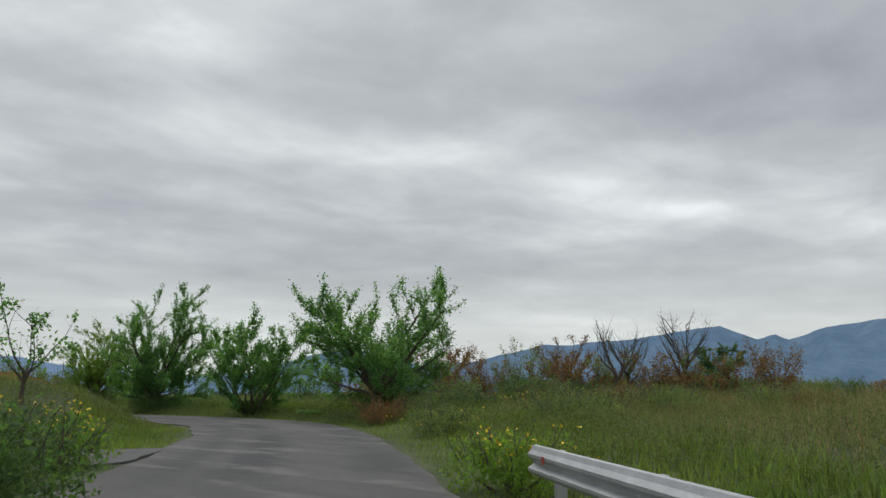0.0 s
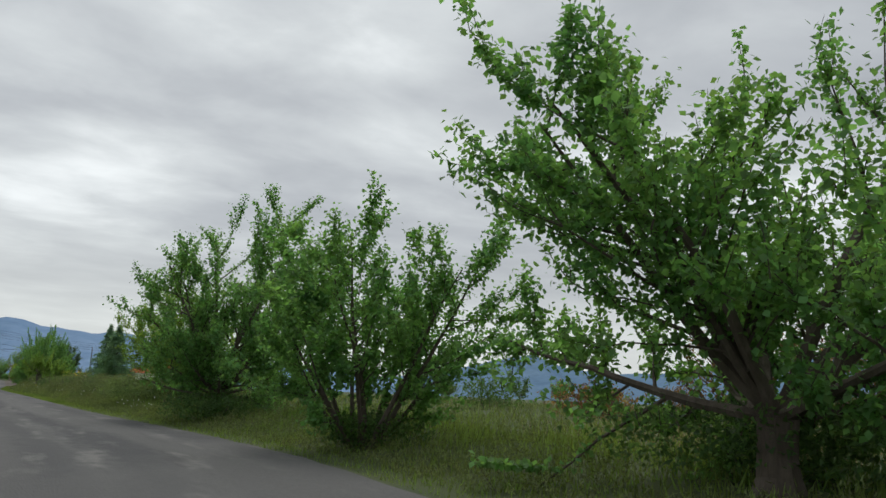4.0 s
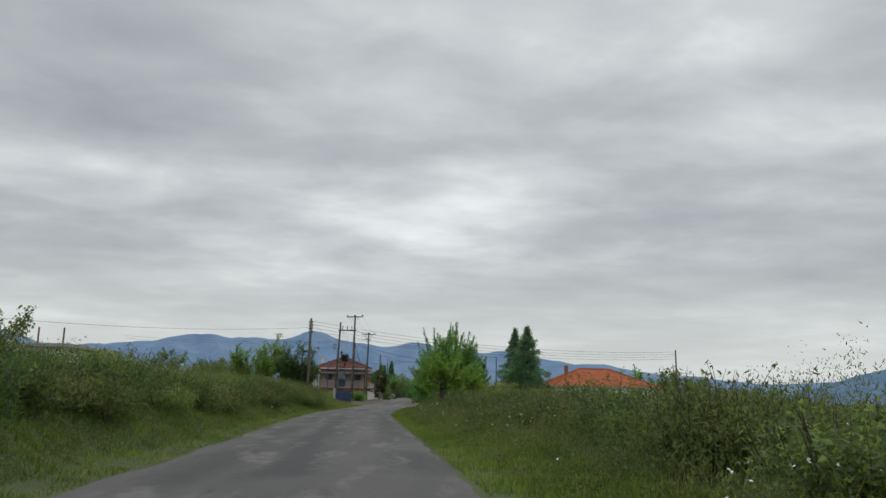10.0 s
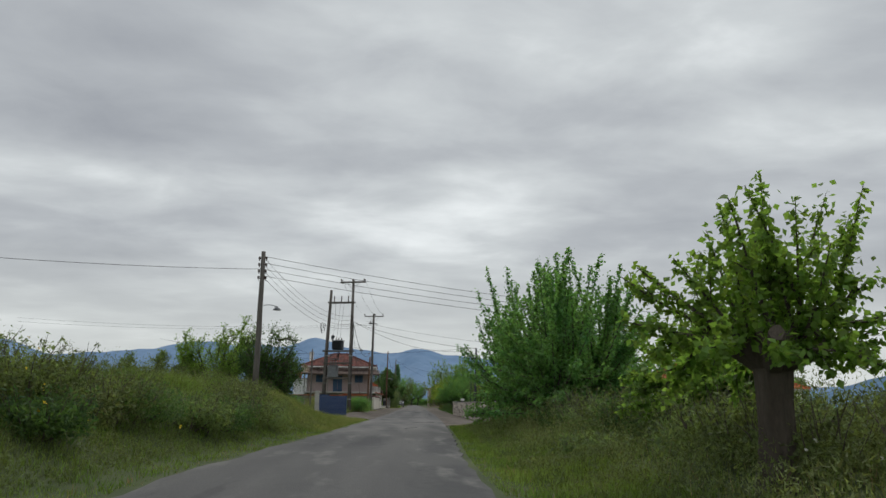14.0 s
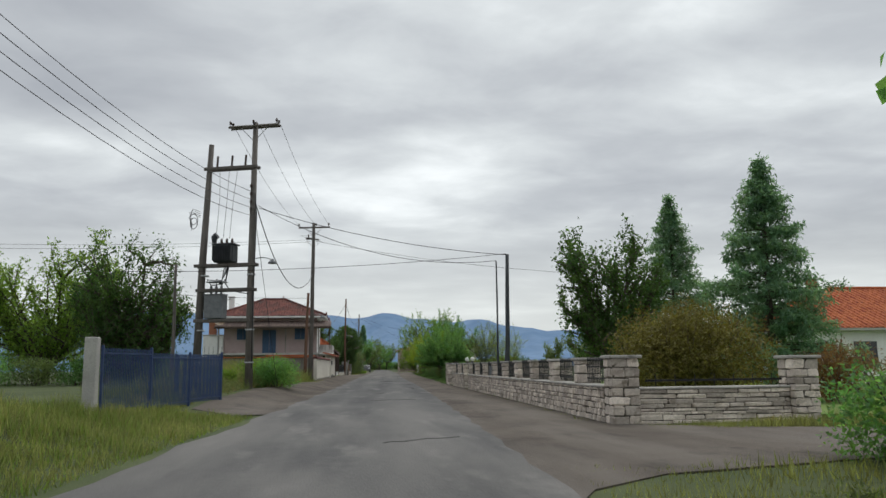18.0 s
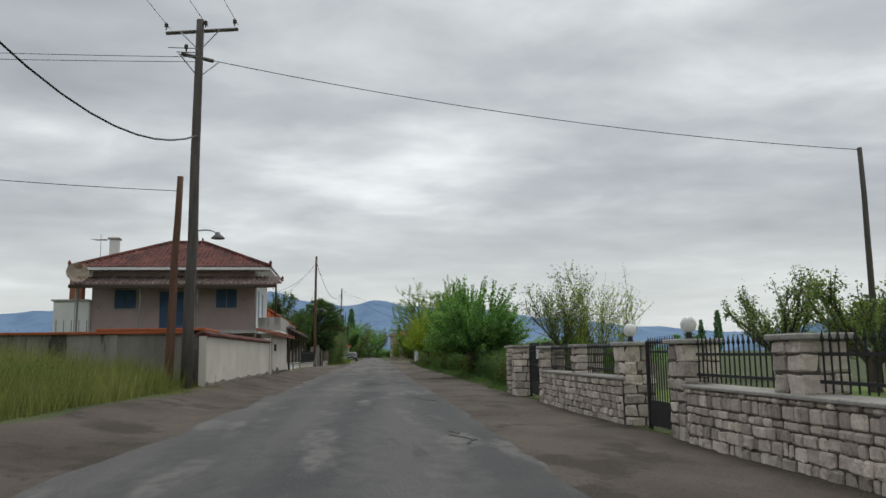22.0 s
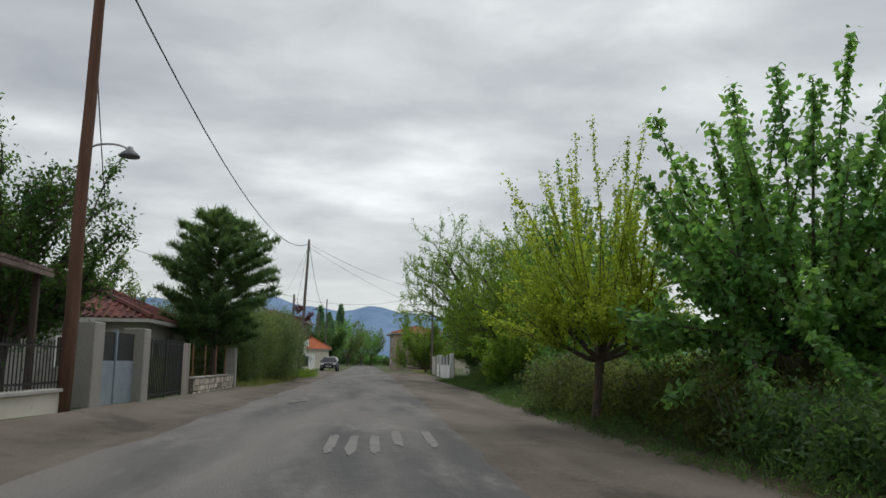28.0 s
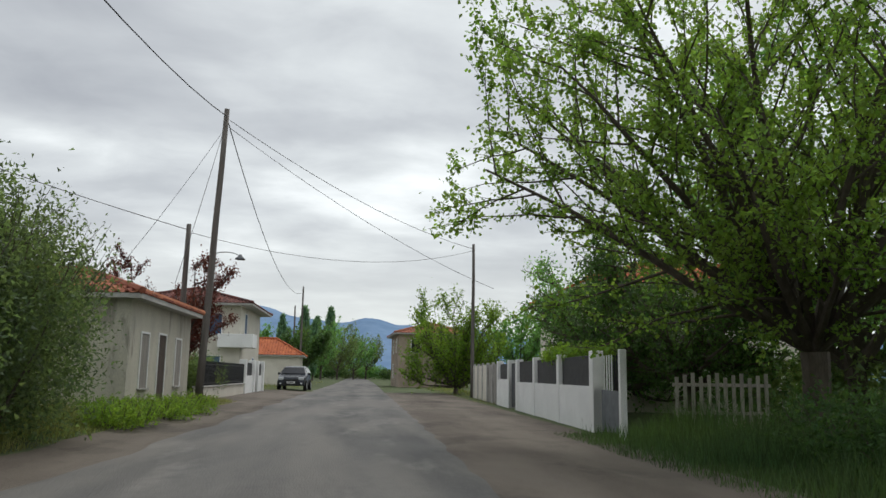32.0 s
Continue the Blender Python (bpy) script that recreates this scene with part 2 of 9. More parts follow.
def dusty(m, y0, y1, colour, most, y2=900, y3=901):
    """A paler tone in long blots over a surface, growing from y0 to y1 along the street and thinning out from y2 to y3.
    """
    nt = m.node_tree
    nodes, links = nt.nodes, nt.links
    p = nodes["Principled BSDF"]
    base = p.inputs["Base Color"].links[0].from_socket
    tc = nodes.new("ShaderNodeTexCoord")
    sep_ = nodes.new("ShaderNodeSeparateXYZ")
    links.new(tc.outputs["Object"], sep_.inputs[0])
    n = nodes.new("ShaderNodeTexNoise")
    n.inputs["Scale"].default_value, n.inputs["Detail"].default_value = 0.7, 6.0
    long_ = nodes.new("ShaderNodeMapping")
    long_.inputs["Scale"].default_value = (1.0, 0.16, 1.0)
    links.new(tc.outputs["Object"], long_.inputs[0])
    links.new(long_.outputs[0], n.inputs["Vector"])
    reach_, ends_, blot = [nodes.new("ShaderNodeMapRange") for _ in range(3)]
    for node, src, vals in ((reach_, sep_.outputs[1], (y0, y1, 0.0, most)), (ends_, sep_.outputs[1], (y2, y3, 1.0, 0.0)), (blot, n.outputs["Fac"], (0.40, 0.60, 0.12, 1.0))):
        links.new(src, node.inputs[0])
        for i, v in enumerate(vals):
            node.inputs[i + 1].default_value = v
    mul = nodes.new("ShaderNodeMath")
    mul.operation = "MULTIPLY"
    links.new(reach_.outputs[0], mul.inputs[0])
    links.new(ends_.outputs[0], mul.inputs[1])
    both_ = nodes.new("ShaderNodeMath")
    both_.operation = "MULTIPLY"
    links.new(mul.outputs[0], both_.inputs[0])
    links.new(blot.outputs[0], both_.inputs[1])
    mix_ = nodes.new("ShaderNodeMix")
    mix_.data_type = "RGBA"
    links.new(both_.outputs[0], mix_.inputs[0])
    links.new(base, mix_.inputs[6])
    mix_.inputs[7].default_value = (*colour, 1)
    links.new(mix_.outputs[2], p.inputs["Base Color"])


# a paler stretch of asphalt and shoulder at the start of the village
dusty(M_ASPHALT, 2, 10, (0.20, 0.192, 0.18), 0.55, 26, 40)
dusty(M_SHOULDER, 2, 10, (0.185, 0.165, 0.145), 0.55, 28, 44)
# pale dust over the later part of the street
dusty(M_ASPHALT, 84, 104, (0.215, 0.200, 0.180), 0.5)
dusty(M_SHOULDER, 84, 104, (0.205, 0.178, 0.150), 0.5)
M_SOIL = mat("soil", (0.048, 0.068, 0.025), (0.085, 0.105, 0.040), 0.35, 1.0, 0.6, 25, stain=(0.125, 0.108, 0.062), stain_at=0.66, stain_scale=0.5)
M_TARSOFT = mat("dark_asphalt", (0.092, 0.091, 0.091), (0.115, 0.113, 0.112), 1.5, 0.88, 0.4, 50)
M_PALE = mat("pale_asphalt", (0.165, 0.160, 0.153), (0.205, 0.198, 0.188), 1.5, 0.9, 0.4, 50)
M_TAR = mat("tar", (0.065, 0.064, 0.064), (0.085, 0.083, 0.082), 1.5, 0.85, 0.4, 50)
M_GRASS = mat("grass", (0.098, 0.165, 0.042), (0.178, 0.246, 0.072), 0.28, 0.8, 0, 5, island=0.45, through_light=0.5, stain=(0.27, 0.25, 0.12), stain_at=0.70, stain_scale=0.25)
M_GRASS_P = mat("pale_grass", (0.150, 0.178, 0.075), (0.245, 0.255, 0.120), 0.28, 0.8, 0, 5, island=0.45, through_light=0.5, stain=(0.33, 0.29, 0.16), stain_at=0.60, stain_scale=0.3)
# darker copy of the grass, with the trees' shade put into its colour
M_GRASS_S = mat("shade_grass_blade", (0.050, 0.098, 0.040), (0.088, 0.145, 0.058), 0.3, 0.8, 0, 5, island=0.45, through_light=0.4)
M_WEED = mat("weed_leaf", (0.092, 0.130, 0.052), (0.165, 0.195, 0.085), 0.35, 0.8, 0, 5, island=0.5, through_light=0.4, stain=(0.19, 0.155, 0.095), stain_at=0.64, stain_scale=0.3)
M_DRY = mat("dry_grass", (0.26, 0.20, 0.115), (0.33, 0.27, 0.15), 0.4, 0.9, 0, 5, island=0.3, through_light=0.25)
M_FLOWER_Y = mat("yellow_petal", (0.70, 0.50, 0.02), (0.80, 0.62, 0.05), 2, 0.6, 0, 20, island=0.2)
M_FLOWER_W = mat("white_petal", (0.75, 0.74, 0.68), (0.82, 0.82, 0.78), 2, 0.6, 0, 20, island=0.1)
M_LEAF = leaf_mat("leaf_mulberry", (0.100, 0.228, 0.092), (0.178, 0.325, 0.118))
M_LEAF_B = leaf_mat("leaf_bright", (0.112, 0.208, 0.036), (0.185, 0.285, 0.052))
M_LEAF_E = leaf_mat("leaf_elm", (0.140, 0.245, 0.060), (0.215, 0.325, 0.085))
M_LEAF_Y = leaf_mat("leaf_yellow_green", (0.222, 0.318, 0.048), (0.324, 0.396, 0.066))
M_LEAF_D = leaf_mat("leaf_dark", (0.050, 0.102, 0.044), (0.090, 0.158, 0.058))
M_LEAF_O = leaf_mat("leaf_olive", (0.103, 0.158, 0.076), (0.172, 0.227, 0.103))
M_BRAMBLE = leaf_mat("leaf_bramble", (0.060, 0.095, 0.034), (0.125, 0.120, 0.048), 0.5)
M_LAUREL = leaf_mat("leaf_laurel", (0.080, 0.125, 0.070), (0.140, 0.190, 0.105))
M_LEAF_R = leaf_mat("leaf_russet", (0.155, 0.085, 0.055), (0.20, 0.135, 0.065))
M_LEAF_P = leaf_mat("leaf_plum", (0.085, 0.025, 0.030), (0.13, 0.045, 0.045))
M_NEEDLE = leaf_mat("needle_dark", (0.112, 0.213, 0.162), (0.193, 0.315, 0.234))
M_NEEDLE_P = leaf_mat("needle_pine", (0.070, 0.130, 0.070), (0.120, 0.190, 0.090))
M_BARK = mat("bark", (0.075, 0.060, 0.048), (0.12, 0.10, 0.082), 4, 0.95, 0.8, 30, stretch=(1, 1, 0.3))
M_POLE = mat("weathered_pole", (0.100, 0.090, 0.082), (0.155, 0.140, 0.128), 3, 0.9, 0.6, 40, stretch=(3, 3, 0.25), rnd=0.2)
M_POLE_R = mat("brown_pole", (0.115, 0.062, 0.042), (0.165, 0.095, 0.065), 3, 0.9, 0.6, 40, stretch=(3, 3, 0.25), rnd=0.2)
M_STEEL = mat("galvanised_steel", (0.36, 0.37, 0.38), (0.46, 0.47, 0.48), 3, 0.45, 0.1, 60, metal=0.6)
M_IRON = mat("dark_iron", (0.028, 0.028, 0.030), (0.045, 0.045, 0.047), 5, 0.55, 0.2, 60, metal=0.3)
M_BLUE = mat("blue_paint", (0.030, 0.055, 0.135), (0.045, 0.075, 0.165), 3, 0.55, 0.1, 60)
M_WIRE = mat("black_cable", (0.025, 0.025, 0.027), (0.04, 0.04, 0.042), 5, 0.6, 0, 60)
M_PORC = mat("brown_porcelain", (0.05, 0.035, 0.03), (0.08, 0.055, 0.045), 5, 0.25, 0, 60)
M_TANK = mat("transformer_paint", (0.13, 0.14, 0.15), (0.18, 0.19, 0.20), 4, 0.6, 0.1, 60)
M_TANK_D = mat("dark_transformer_paint", (0.035, 0.04, 0.047), (0.06, 0.065, 0.07), 4, 0.6, 0.1, 60)
M_STONE = mat("pale_limestone", (0.46, 0.395, 0.345), (0.64, 0.57, 0.50), 2.2, 0.9, 0.9, 18, rnd=0.36, stain=(0.33, 0.28, 0.23), stain_at=0.58, stain_scale=4)
M_STONE_W = mat("pale_limestone_small", (0.46, 0.395, 0.345), (0.64, 0.57, 0.50), 2.2, 0.9, 0.9, 18, island=0.36, stain=(0.33, 0.28, 0.23), stain_at=0.58, stain_scale=4)
M_MORTAR = mat("mortar", (0.085, 0.075, 0.063), (0.13, 0.115, 0.096), 3, 0.95, 0.6, 30)
M_CAP = mat("grey_capstone", (0.300, 0.288, 0.270), (0.408, 0.390, 0.360), 2, 0.9, 0.5, 25, rnd=0.12, stain=(0.156, 0.150, 0.138), stain_at=0.6, stain_scale=3)
M_PINK = mat("pink_render", (0.400, 0.313, 0.300), (0.470, 0.374, 0.357), 0.6, 0.9, 0.2, 60, stain=(0.331, 0.261, 0.244), stain_at=0.62, stain_scale=0.8)
M_CREAM = mat("cream_render", (0.60, 0.56, 0.485), (0.70, 0.66, 0.58), 0.7, 0.9, 0.2, 60, stain=(0.46, 0.42, 0.36), stain_at=0.63, stain_scale=1.1)
M_OCHRE = mat("aged_cream_render", (0.46, 0.41, 0.32), (0.56, 0.51, 0.42), 0.7, 0.9, 0.25, 60, stain=(0.33, 0.29, 0.23), stain_at=0.60, stain_scale=0.9)
M_WHITE = mat("white_paint", (0.76, 0.76, 0.745), (0.84, 0.84, 0.825), 1.0, 0.8, 0.15, 60, stain=(0.62, 0.61, 0.58), stain_at=0.66, stain_scale=1.4)
M_GREYWALL = mat("grey_render", (0.240, 0.228, 0.208), (0.336, 0.320, 0.296), 0.7, 0.95, 0.35, 40, stain=(0.152, 0.140, 0.124), stain_at=0.57, stain_scale=0.9, stretch=(1, 1, 0.5))
M_TILE = mat("clay_roof_tile", (0.245, 0.085, 0.052), (0.36, 0.135, 0.075), 1.2, 0.85, 0.3, 40, rnd=0.25, island=0.3, stain=(0.12, 0.065, 0.05), stain_at=0.58, stain_scale=0.9)
M_TILE_D = mat("old_roof_tile", (0.088, 0.038, 0.034), (0.190, 0.068, 0.052), 1.0, 0.85, 0.3, 40, island=0.35, stain=(0.060, 0.043, 0.043), stain_at=0.56, stain_scale=0.8)
M_TILE_O = mat("orange_roof_tile", (0.357, 0.098, 0.038), (0.459, 0.140, 0.055), 1.2, 0.85, 0.3, 40, island=0.25, stain=(0.255, 0.076, 0.038), stain_at=0.6, stain_scale=0.8)
M_TILE_G = mat("grey_brown_tile", (0.13, 0.10, 0.09), (0.20, 0.15, 0.13), 1.2, 0.85, 0.3, 40, island=0.3)
M_BRICK = mat("bare_brick", (0.30, 0.125, 0.075), (0.38, 0.18, 0.11), 3, 0.9, 0.3, 40)
M_SHUTTER = mat("blue_shutter", (0.050, 0.095, 0.175), (0.070, 0.125, 0.210), 3, 0.6, 0.1, 60)
M_SHUTTER_P = mat("pale_blue_shutter", (0.22, 0.32, 0.42), (0.28, 0.38, 0.48), 3, 0.6, 0.1, 60)
M_DARKWOOD = mat("dark_wood", (0.055, 0.04, 0.032), (0.09, 0.065, 0.05), 3, 0.8, 0.3, 40, stretch=(4, 4, 0.4))
M_GREYWOOD = mat("grey_wood", (0.24, 0.22, 0.20), (0.33, 0.30, 0.27), 3, 0.9, 0.3, 40, stretch=(4, 4, 0.4), rnd=0.15)
M_GREYDOOR = mat("grey_blue_paint", (0.20, 0.24, 0.28), (0.26, 0.30, 0.34), 3, 0.6, 0.1, 60)
M_CONCRETE = mat("concrete", (0.36, 0.35, 0.33), (0.46, 0.45, 0.42), 1.5, 0.9, 0.3, 40, stain=(0.26, 0.25, 0.235), stain_at=0.6, stain_scale=2)
M_GLASS = mat("dark_glass", (0.012, 0.014, 0.017), (0.018, 0.02, 0.024), 2, 0.08, 0, 60, spec=0.6)
M_CARPAINT = mat("dark_blue_grey_car_paint", (0.022, 0.027, 0.036), (0.03, 0.036, 0.046), 2, 0.28, 0, 60, metal=0.3, spec=0.6)
M_RUBBER = mat("rubber", (0.018, 0.018, 0.018), (0.03, 0.03, 0.03), 5, 0.9, 0.2, 60)
M_LAMPGLASS = mat("headlight_glass", (0.55, 0.57, 0.6), (0.65, 0.67, 0.7), 5, 0.12, 0, 60, spec=0.6)
M_PLASTIC = mat("black_plastic", (0.02, 0.02, 0.021), (0.03, 0.03, 0.031), 5, 0.6, 0.1, 60)
M_OPAL = mat("opal_glass", (0.74, 0.74, 0.71), (0.82, 0.82, 0.79), 5, 0.25, 0, 60)
M_RUST = mat("rusty_steel", (0.20, 0.095, 0.05), (0.29, 0.16, 0.10), 5, 0.85, 0.3, 50)
# the blue haze of distance is put into both hill colours
M_HILL = mat("hazed_wooded_hill", (0.152, 0.239, 0.370), (0.196, 0.290, 0.428), 0.004, 1.0, 0, 0.02, spread=0.10, spec=0)
M_HILL_N = mat("hazed_nearer_hill", (0.109, 0.181, 0.275), (0.145, 0.225, 0.319), 0.006, 1.0, 0, 0.03, spread=0.12, spec=0)


# ---- mesh kit ----
class Geo:
    """Vertices and faces gathered in plain lists, then made into one mesh."""

    def __init__(self):
        self.v, self.f = [], []

    def add(self, verts, faces):
        n = len(self.v)
        self.v.extend(verts)
        self.f.extend([tuple(i + n for i in f) for f in faces])
        return self

    def box(self, x0, x1, y0, y1, z0, z1):
        v = [(x, y, z) for z in (z0, z1) for y in (y0, y1) for x in (x0, x1)]
        return self.add(v, [(0, 2, 3, 1), (4, 5, 7, 6), (0, 1, 5, 4), (2, 6, 7, 3), (0, 4, 6, 2), (1, 3, 7, 5)])

    def block(self, x0, x1, y0, y1, z0, z1, c=0.01):
        """A box with worn, chamfered edges."""
        x0, x1, y0, y1, z0, z1 = min(x0, x1), max(x0, x1), min(y0, y1), max(y0, y1), min(z0, z1), max(z0, z1)
        c = min(c, (x1 - x0) / 3, (y1 - y0) / 3, (z1 - z0) / 3)
        v, ids = [], {}
        for ix, (x, sx) in enumerate(((x0, 1), (x1, -1))):
            for iy, (y, sy) in enumerate(((y0, 1), (y1, -1))):
                for iz, (z, sz) in enumerate(((z0, 1), (z1, -1))):
                    for k, p in enumerate(((x, y + sy * c, z + sz * c), (x + sx * c, y, z + sz * c), (x + sx * c, y + sy * c, z))):
                        ids[ix, iy, iz, k] = len(v)
                        v.append(p)
        g = lambda *a: ids[a]
        f = []
        for i in (0, 1):
            f.append([g(i, 0, 0, 0), g(i, 0, 1, 0), g(i, 1, 1, 0), g(i, 1, 0, 0)])
            f.append([g(0, i, 0, 1), g(1, i, 0, 1), g(1, i, 1, 1), g(0, i, 1, 1)])
            f.append([g(0, 0, i, 2), g(0, 1, i, 2), g(1, 1, i, 2), g(1, 0, i, 2)])
            for j in (0, 1):
                f.append([g(i, j, 0, 0), g(i, j, 1, 0), g(i, j, 1, 1), g(i, j, 0, 1)])
                f.append([g(i, 0, j, 0), g(i, 1, j, 0), g(i, 1, j, 2), g(i, 0, j, 2)])
                f.append([g(0, i, j, 1), g(1, i, j, 1), g(1, i, j, 2), g(0, i, j, 2)])
                for k in (0, 1):
                    f.append([g(i, j, k, 0), g(i, j, k, 1), g(i, j, k, 2)])
        return self.add(v, f)

    def tube(self, pts, radii, n=6, cap=True):
        pts = [Vector(p) for p in pts]
        if isinstance(radii, (int, float)):
            radii = [radii] * len(pts)
        verts, faces = [], []
        side = None
        for i, p in enumerate(pts):
            d = (pts[min(i + 1, len(pts) - 1)] - pts[max(i - 1, 0)]).normalized()
            if side is None:
                side = d.cross(Vector((0, 0, 1)) if abs(d.z) < 0.9 else Vector((1, 0, 0))).normalized()
            side = (side - d * side.dot(d)).normalized()
            other = d.cross(side)
            for k in range(n):
                a = 2 * math.pi * k / n
                verts.append(tuple(p + radii[i] * (math.cos(a) * side + math.sin(a) * other)))
        for i in range(len(pts) - 1):
            for k in range(n):
                faces.append((i * n + k, i * n + (k + 1) % n, (i + 1) * n + (k + 1) % n, (i + 1) * n + k))
        if cap:
            faces.append(tuple(reversed(range(n))))
            faces.append(tuple(range((len(pts) - 1) * n, len(pts) * n)))
        return self.add(verts, faces)

    def lathe(self, profile, centre=(0, 0, 0), n=10):
        """A turned form from (radius, height) pairs."""
        verts, faces = [], []
        for r, z in profile:
            for k in range(n):
                a = 2 * math.pi * k / n
                verts.append((centre[0] + r * math.cos(a), centre[1] + r * math.sin(a), centre[2] + z))
        for i in range(len(profile) - 1):
            for k in range(n):
                faces.append((i * n + k, i * n + (k + 1) % n, (i + 1) * n + (k + 1) % n, (i + 1) * n + k))
        faces.append(tuple(reversed(range(n))))
        faces.append(tuple(range((len(profile) - 1) * n, len(profile) * n)))
        return self.add(verts, faces)

    def prism(self, outline, x0, x1):
        """A side outline of (y, z) pairs drawn out from x0 to x1."""
        n = len(outline)
        v = [(x, y, z) for x in (x0, x1) for y, z in outline]
        f = [tuple(range(n)), tuple(reversed(range(n, 2 * n)))]
        f += [(k, k + n, (k + 1) % n + n, (k + 1) % n) for k in range(n)]
        return self.add(v, f)

    def mesh(self, name, material, smooth=False):
        me = bpy.data.meshes.new(name)
        me.from_pydata(self.v, [], self.f)
        if material:
            me.materials.append(material)
        bm = bmesh.new()
        bm.from_mesh(me)
        bmesh.ops.recalc_face_normals(bm, faces=bm.faces)
        bm.to_mesh(me)
        bm.free()
        if smooth:
            me.shade_smooth()
        return me


def part(name, geo, material, parent, label="", smooth=False):
    ob = new(name, geo.mesh(name, material, smooth) if isinstance(geo, Geo) else geo)
    ob.parent = parent
    if label:
        tagged(ob, label)
    return ob


def thing(name, m, label, category, group="", kind=""):
    ob = new(name)
    ob.matrix_world = m
    return tagged(ob, label, category, group, kind)


def solid(name, geo, material, label, category, m=None, group="", kind="", smooth=False):
    ob = new(name, geo.mesh(name, material, smooth))
    if m is not None:
        ob.matrix_world = m
    return tagged(ob, label, category, group, kind)


def fast_mesh(name, verts, faces, material, smooth=False):
    """One mesh from a vertex array and an index array with faces of equal size."""
    me = bpy.data.meshes.new(name)
    verts, faces = np.asarray(verts, np.float32), np.asarray(faces, np.int32)
    k = faces.shape[1]
    me.vertices.add(len(verts))
    me.vertices.foreach_set("co", verts.ravel())
    me.loops.add(faces.size)
    me.loops.foreach_set("vertex_index", faces.ravel())
    me.polygons.add(len(faces))
    me.polygons.foreach_set("loop_start", np.arange(0, faces.size, k, dtype=np.int32))
    me.polygons.foreach_set("loop_total", np.full(len(faces), k, np.int32))
    me.materials.append(material)
    me.update(calc_edges=True)
    if smooth:
        me.shade_smooth()
    return me

# ---- the line of the road ----
# centre of the asphalt: a bend to the left out of the fields, then nearly straight into the village
ROAD = [(-60, -180), (-36, -149.5), (-18.2, -126.8), (-11.3, -117.8), (-5.0, -108.7), (-1.2, -101), (0.0, -94), (0.0, -87), (-0.45, -79), (-0.9, -70), (-1.0, -60), (-1.2, -47), (-1.6, -28),
        (-1.6, -14), (-0.5, 4), (0.5, 22), (1.4, 40), (2.3, 60), (3.1, 82), (4.1, 106), (5.7, 140), (7.2, 180), (10, 260), (14, 420)]
W_ROAD = 2.45                    # half the width of the asphalt


def smooth_line(points, step=1.0):
    """A Catmull-Rom line through the points, sampled every metre or so."""
    p = [Vector((*q, 0)) for q in points]
    p = [2 * p[0] - p[1], *p, 2 * p[-1] - p[-2]]
    out = []
    for i in range(1, len(p) - 2):
        n = max(2, int((p[i + 1] - p[i]).length / step))
        for k in range(n):
            t = k / n
            out.append(0.5 * (2 * p[i] + (p[i + 1] - p[i - 1]) * t + (2 * p[i - 1] - 5 * p[i] + 4 * p[i + 1] - p[i + 2]) * t * t
                              + (3 * p[i] - p[i - 1] - 3 * p[i + 1] + p[i + 2]) * t ** 3))
    out.append(p[-2])
    return np.array([(v.x, v.y) for v in out])


LINE = smooth_line(ROAD)
TAN = np.gradient(LINE, axis=0)
TAN /= np.linalg.norm(TAN, axis=1)[:, None]
NOR = np.stack([TAN[:, 1], -TAN[:, 0]], 1)           # to the right of the way
ALONG = np.r_[0, np.cumsum(np.linalg.norm(np.diff(LINE, axis=0), axis=1))]


def beside(x, y):
    """For arrays of places: how far right of the road's centre, and the y of the nearest point of the centre."""
    x, y = np.atleast_1d(np.asarray(x, float)), np.atleast_1d(np.asarray(y, float))
    off, near = np.empty(len(x)), np.empty(len(x))
    for a in range(0, len(x), 4000):
        d2 = (x[a:a + 4000, None] - LINE[:, 0]) ** 2 + (y[a:a + 4000, None] - LINE[:, 1]) ** 2
        i = d2.argmin(1)
        side = (x[a:a + 4000] - LINE[i, 0]) * NOR[i, 0] + (y[a:a + 4000] - LINE[i, 1]) * NOR[i, 1]
        off[a:a + 4000] = np.where(side < 0, -1, 1) * np.sqrt(d2[np.arange(len(i)), i])
        near[a:a + 4000] = LINE[i, 1]
    return off, near


def step01(x, a, b):
    t = np.clip((x - a) / (b - a), 0, 1)
    return t * t * (3 - 2 * t)


def wobble(x, y, s, seed=0.0):
    return (np.sin(x * s + 1.3 + seed) * np.cos(y * s * 1.17 + 0.4 + seed) + 0.5 * np.sin(x * s * 2.3 + y * s * 1.9 + seed * 2)) / 1.5


